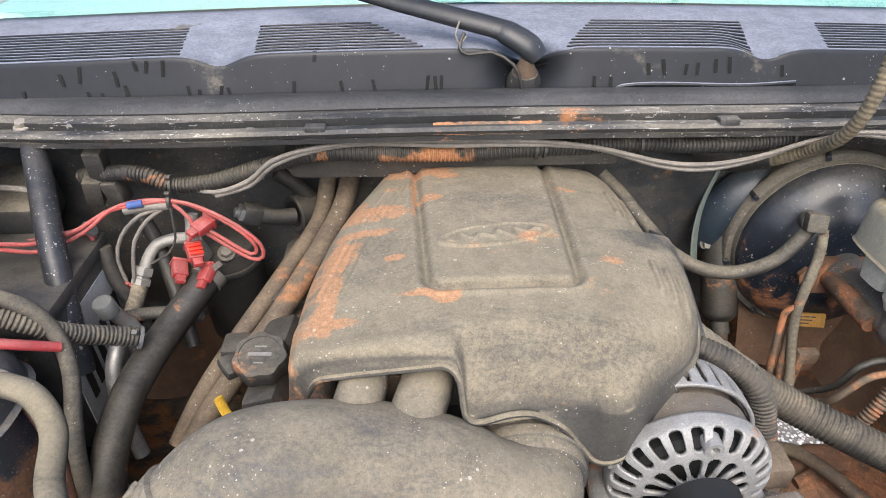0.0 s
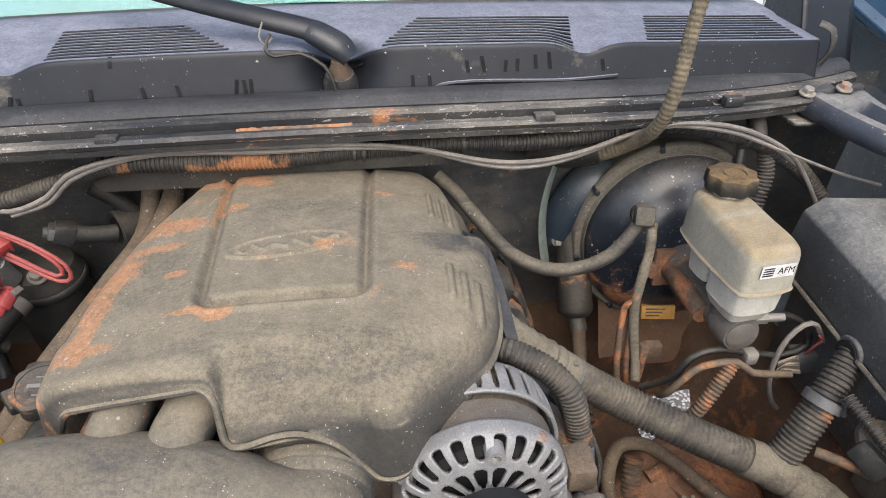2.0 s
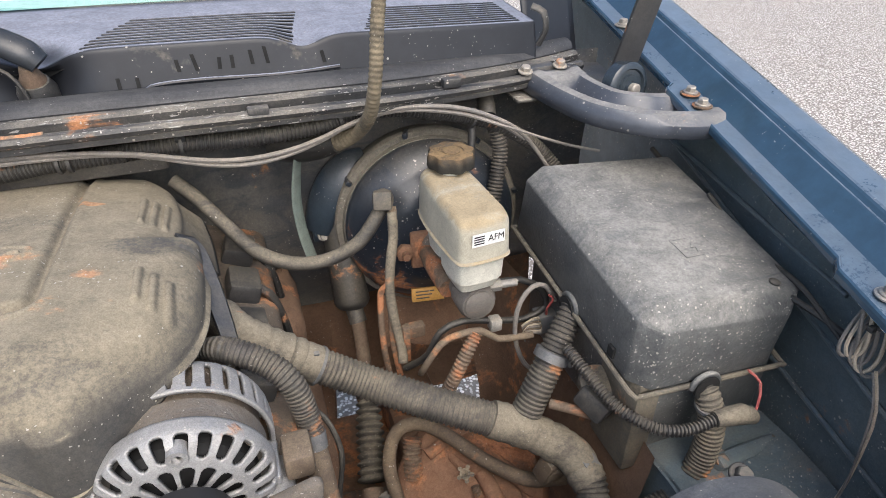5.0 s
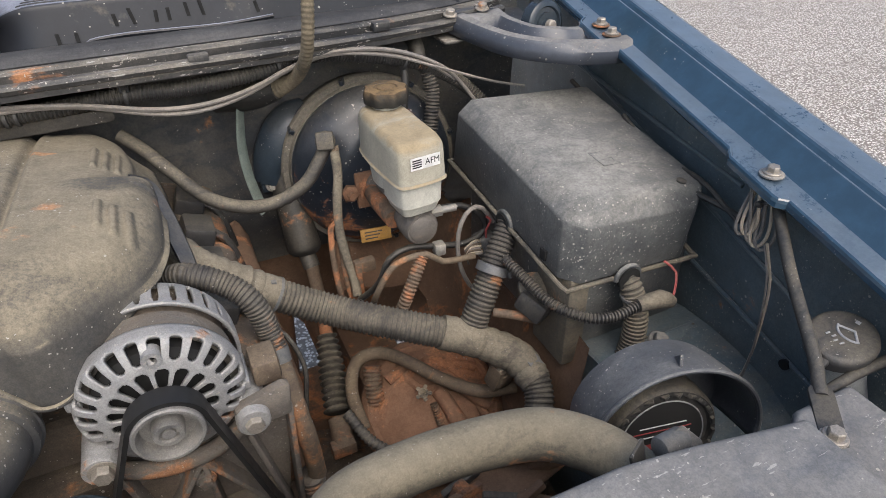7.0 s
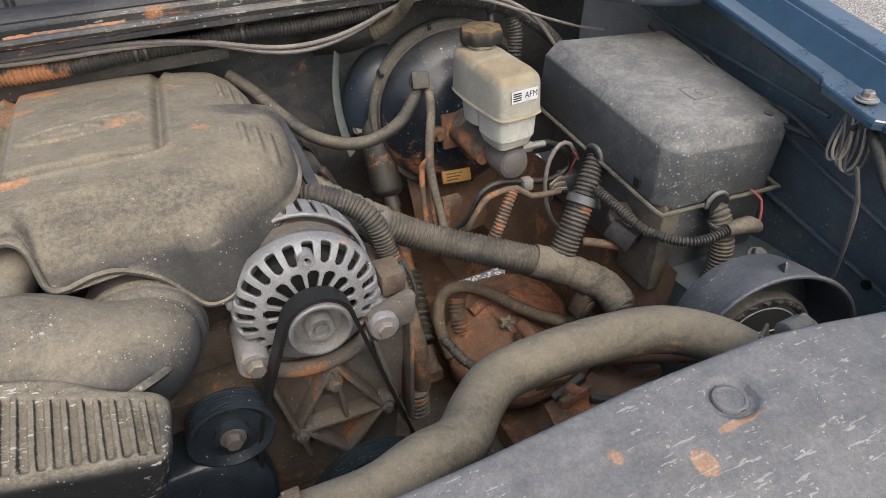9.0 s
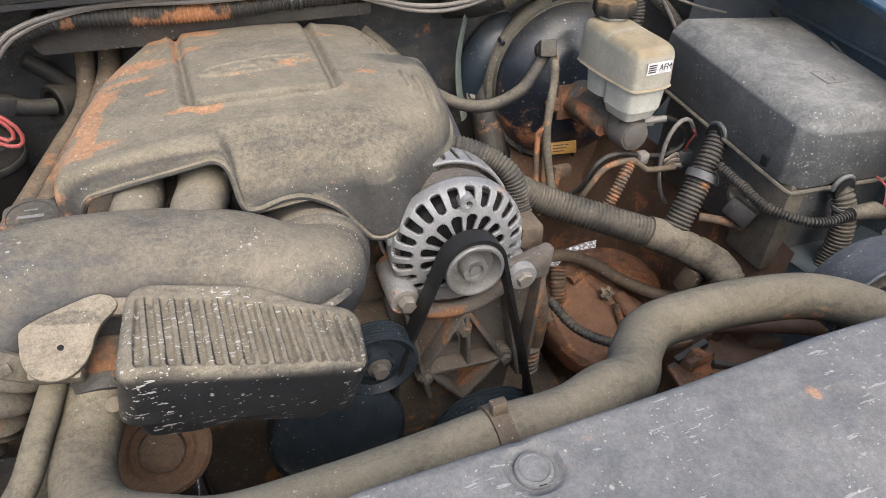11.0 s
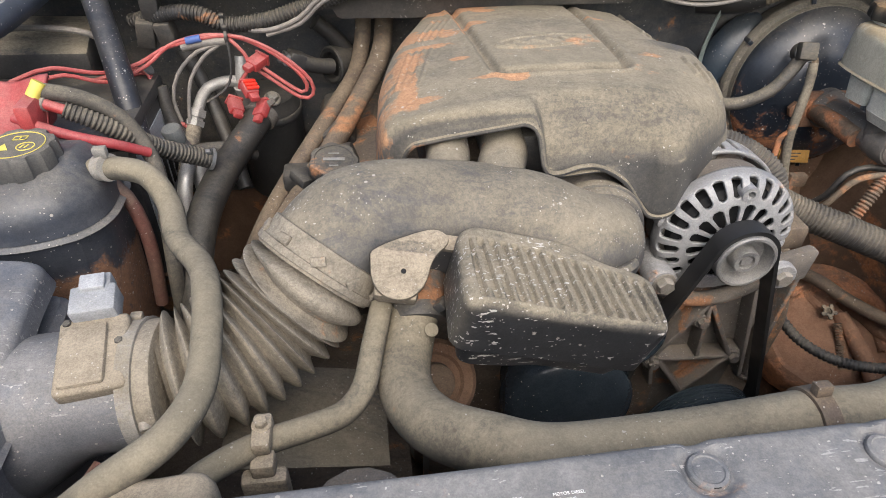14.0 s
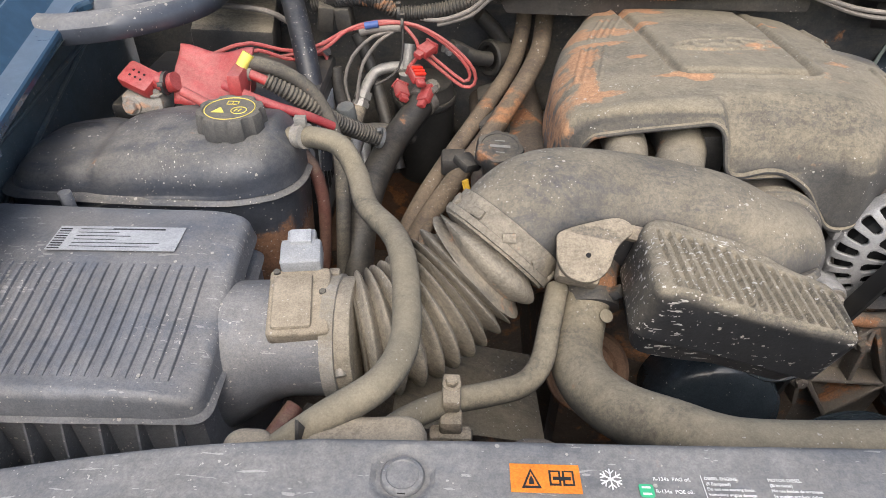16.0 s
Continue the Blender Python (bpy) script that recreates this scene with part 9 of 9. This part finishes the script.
    for q, e in (((-0.274, 0.640, 1.085), (22, 10, 30)), ((-0.262, 0.628, 1.062), (30, -20, -30)), ((-0.294, 0.632, 1.066), (20, 30, 25)), ((-0.262, 0.652, 1.116), (10, 15, -35))):
        m = Matrix.Translation(q) @ pose(0, 0, 0, *e)
        part("fuse_holder", moved(join(bx(-0.009, 0.009, -0.011, 0.013, -0.007, 0.006, 0.003), bx(-0.006, 0.006, -0.020, -0.009, -0.004, 0.004, 0.002), bx(-0.010, 0.010, 0.010, 0.014, -0.008, 0.007, 0.001)), m), M_RED, rw)
    m = Matrix.Translation((-0.274, 0.640, 1.085)) @ pose(0, 0, 0, 22, 10, 30)
    fuse = plain("fuse_red", (0.85, 0.05, 0.03), 0.3)
    for k in range(3):
        part("fuse_rib", moved(bx(-0.008, 0.008, -0.009 + 0.006 * k, -0.005 + 0.006 * k, 0.007, 0.011, 0.001), m), fuse, rw)
    part("blue_tape", tube([(-0.342, 0.654, 1.145), (-0.324, 0.654, 1.148)], 0.0048, 10), M_BLUETAPE, rw, "wrap of blue tape")
    part("sleeve", tube([(-0.350, 0.658, 1.136), (-0.325, 0.658, 1.141), (-0.295, 0.658, 1.143)], 0.0058, 10), M_GREYWIRE, rw)
    for r in ([(-0.300, 0.656, 1.140), (-0.332, 0.655, 1.131), (-0.361, 0.652, 1.104), (-0.373, 0.648, 1.072), (-0.368, 0.642, 1.044)], [(-0.305, 0.656, 1.138), (-0.326, 0.654, 1.124), (-0.346, 0.650, 1.098), (-0.354, 0.646, 1.07), (-0.358, 0.64, 1.042)]):
        part("grey_wire", tube(r, 0.0024, 8), M_GREYWIRE, rw)
    part("tie_tail", tube([(-0.293, 0.653, 1.158), (-0.292, 0.648, 1.135), (-0.294, 0.645, 1.105), (-0.305, 0.642, 1.085), (-0.33, 0.64, 1.07)], 0.0016, 6), M_BLACKP, rw)
    tie(rw, (-0.293, 0.656, 1.149), (1, 0, 0), 0.008, (0, -0.3, 1))
    tie(rw, (-0.397, 0.657, 1.112), (0.8, 0, 0.5), 0.008, (0, -0.5, 1), M_GREYP)
    # further hoses in the well
    for pts, r, mt, lab in (
        ([(-0.445, 0.482, 1.160), (-0.415, 0.486, 1.150), (-0.385, 0.492, 1.125), (-0.366, 0.486, 1.093), (-0.354, 0.465, 1.063), (-0.347, 0.43, 1.03), (-0.346, 0.41, 0.99), (-0.35, 0.40, 0.92)], 0.0082, M_LOOM, "thin dusty vent hose beside the coolant bottle"),
        ([(-0.392, 0.428, 1.088), (-0.376, 0.424, 1.068), (-0.368, 0.42, 1.035), (-0.368, 0.418, 0.99), (-0.374, 0.416, 0.93)], 0.0072, M_REDBROWN, "reddish-brown rubber hose beside coolant bottle"),
        ([(-0.36, 0.70, 1.12), (-0.34, 0.69, 1.07), (-0.32, 0.66, 1.01), (-0.30, 0.62, 0.95)], 0.010, M_HOSE, "dark hose deep in the bay"),
        ([(-0.385, 0.65, 1.09), (-0.38, 0.64, 1.05), (-0.36, 0.63, 1.0), (-0.34, 0.61, 0.95)], 0.0085, M_LOOMD, "dark wiring sleeve behind the port"),
        ([(-0.36, 0.60, 1.02), (-0.33, 0.60, 1.025), (-0.30, 0.605, 1.02), (-0.28, 0.62, 1.0)], 0.008, M_LOOM, "grey strap hose above the accumulator"),
        ([(-0.24, 0.56, 0.96), (-0.25, 0.50, 0.95), (-0.262, 0.45, 0.92), (-0.26, 0.42, 0.86)], 0.0065, M_PIPE, "muddy narrow pipe low in the bay"),
        ([(-0.35, 0.16, 0.99), (-0.37, 0.12, 0.98), (-0.39, 0.08, 0.96)], 0.008, M_REDBROWN, "dark red hose below the air tube"),
        ([(-0.335, 0.165, 0.98), (-0.36, 0.12, 0.97), (-0.385, 0.08, 0.95)], 0.009, M_HOSE, "black hose below the air tube"),
        ([(-0.19, 0.76, 1.13), (-0.16, 0.765, 1.10), (-0.13, 0.77, 1.05)], 0.011, M_HOSE, "dark hose against the firewall"),
    ):
        solo("bay_hose", tube(pts, r, 14), mt, pts[len(pts) // 2], lab, "hose", "bay hoses")
    gp = thing("firewall_plug", (-0.40, 0.71, 1.12), "dusty square wiring plugs below the cowl", "connector")
    for x, z, r in ((-0.402, 1.140, 8), (-0.376, 1.138, -6), (-0.388, 1.178, 3)):
        part("plug", moved(bx(-0.011, 0.011, -0.012, 0.012, -0.018, 0.018, 0.003), Matrix.Translation((x, 0.705, z)) @ pose(0, 0, 0, 10, r, r)), M_LOOM, gp)
    wb = thing("well_floor", (-0.25, 0.55, 0.6), "dark dirty floor deep in the bay", "bay floor", kind="structure")
    part("floor", sheet(lambda x, y: (x, y, 0.66 + 0.03 * noise.noise((x * 8, y * 8, 1))), [-0.70 + 0.60 * i / 20 for i in range(21)], [0.05 + 0.75 * j / 20 for j in range(21)]), M_ENGINE, wb)
    part("floor", sheet(lambda x, y: (x, y, 0.60 + 0.03 * noise.noise((x * 8, y * 8, 1))), [0.25 + 0.22 * i / 10 for i in range(11)], [0.05 + 0.55 * j / 20 for j in range(21)]), M_ENGINE, wb)
    part("floor", sheet(lambda x, y: (x, y, 0.58 + 0.03 * noise.noise((x * 8, y * 8, 1))), [0.45 + 0.30 * i / 10 for i in range(11)], [0.05 + 0.42 * j / 20 for j in range(21)]), M_ENGINE, wb)


M_CAPMARK = dirty("cap_print", (0.24, 0.24, 0.23), 0.6, dust=0.4, speck=0.2)
M_REDBROWN = dirty("red_brown_rubber", (0.12, 0.045, 0.035), 0.6, dust=0.55, up=0.4, mud=0.1, speck=0.2)
left_cluster()
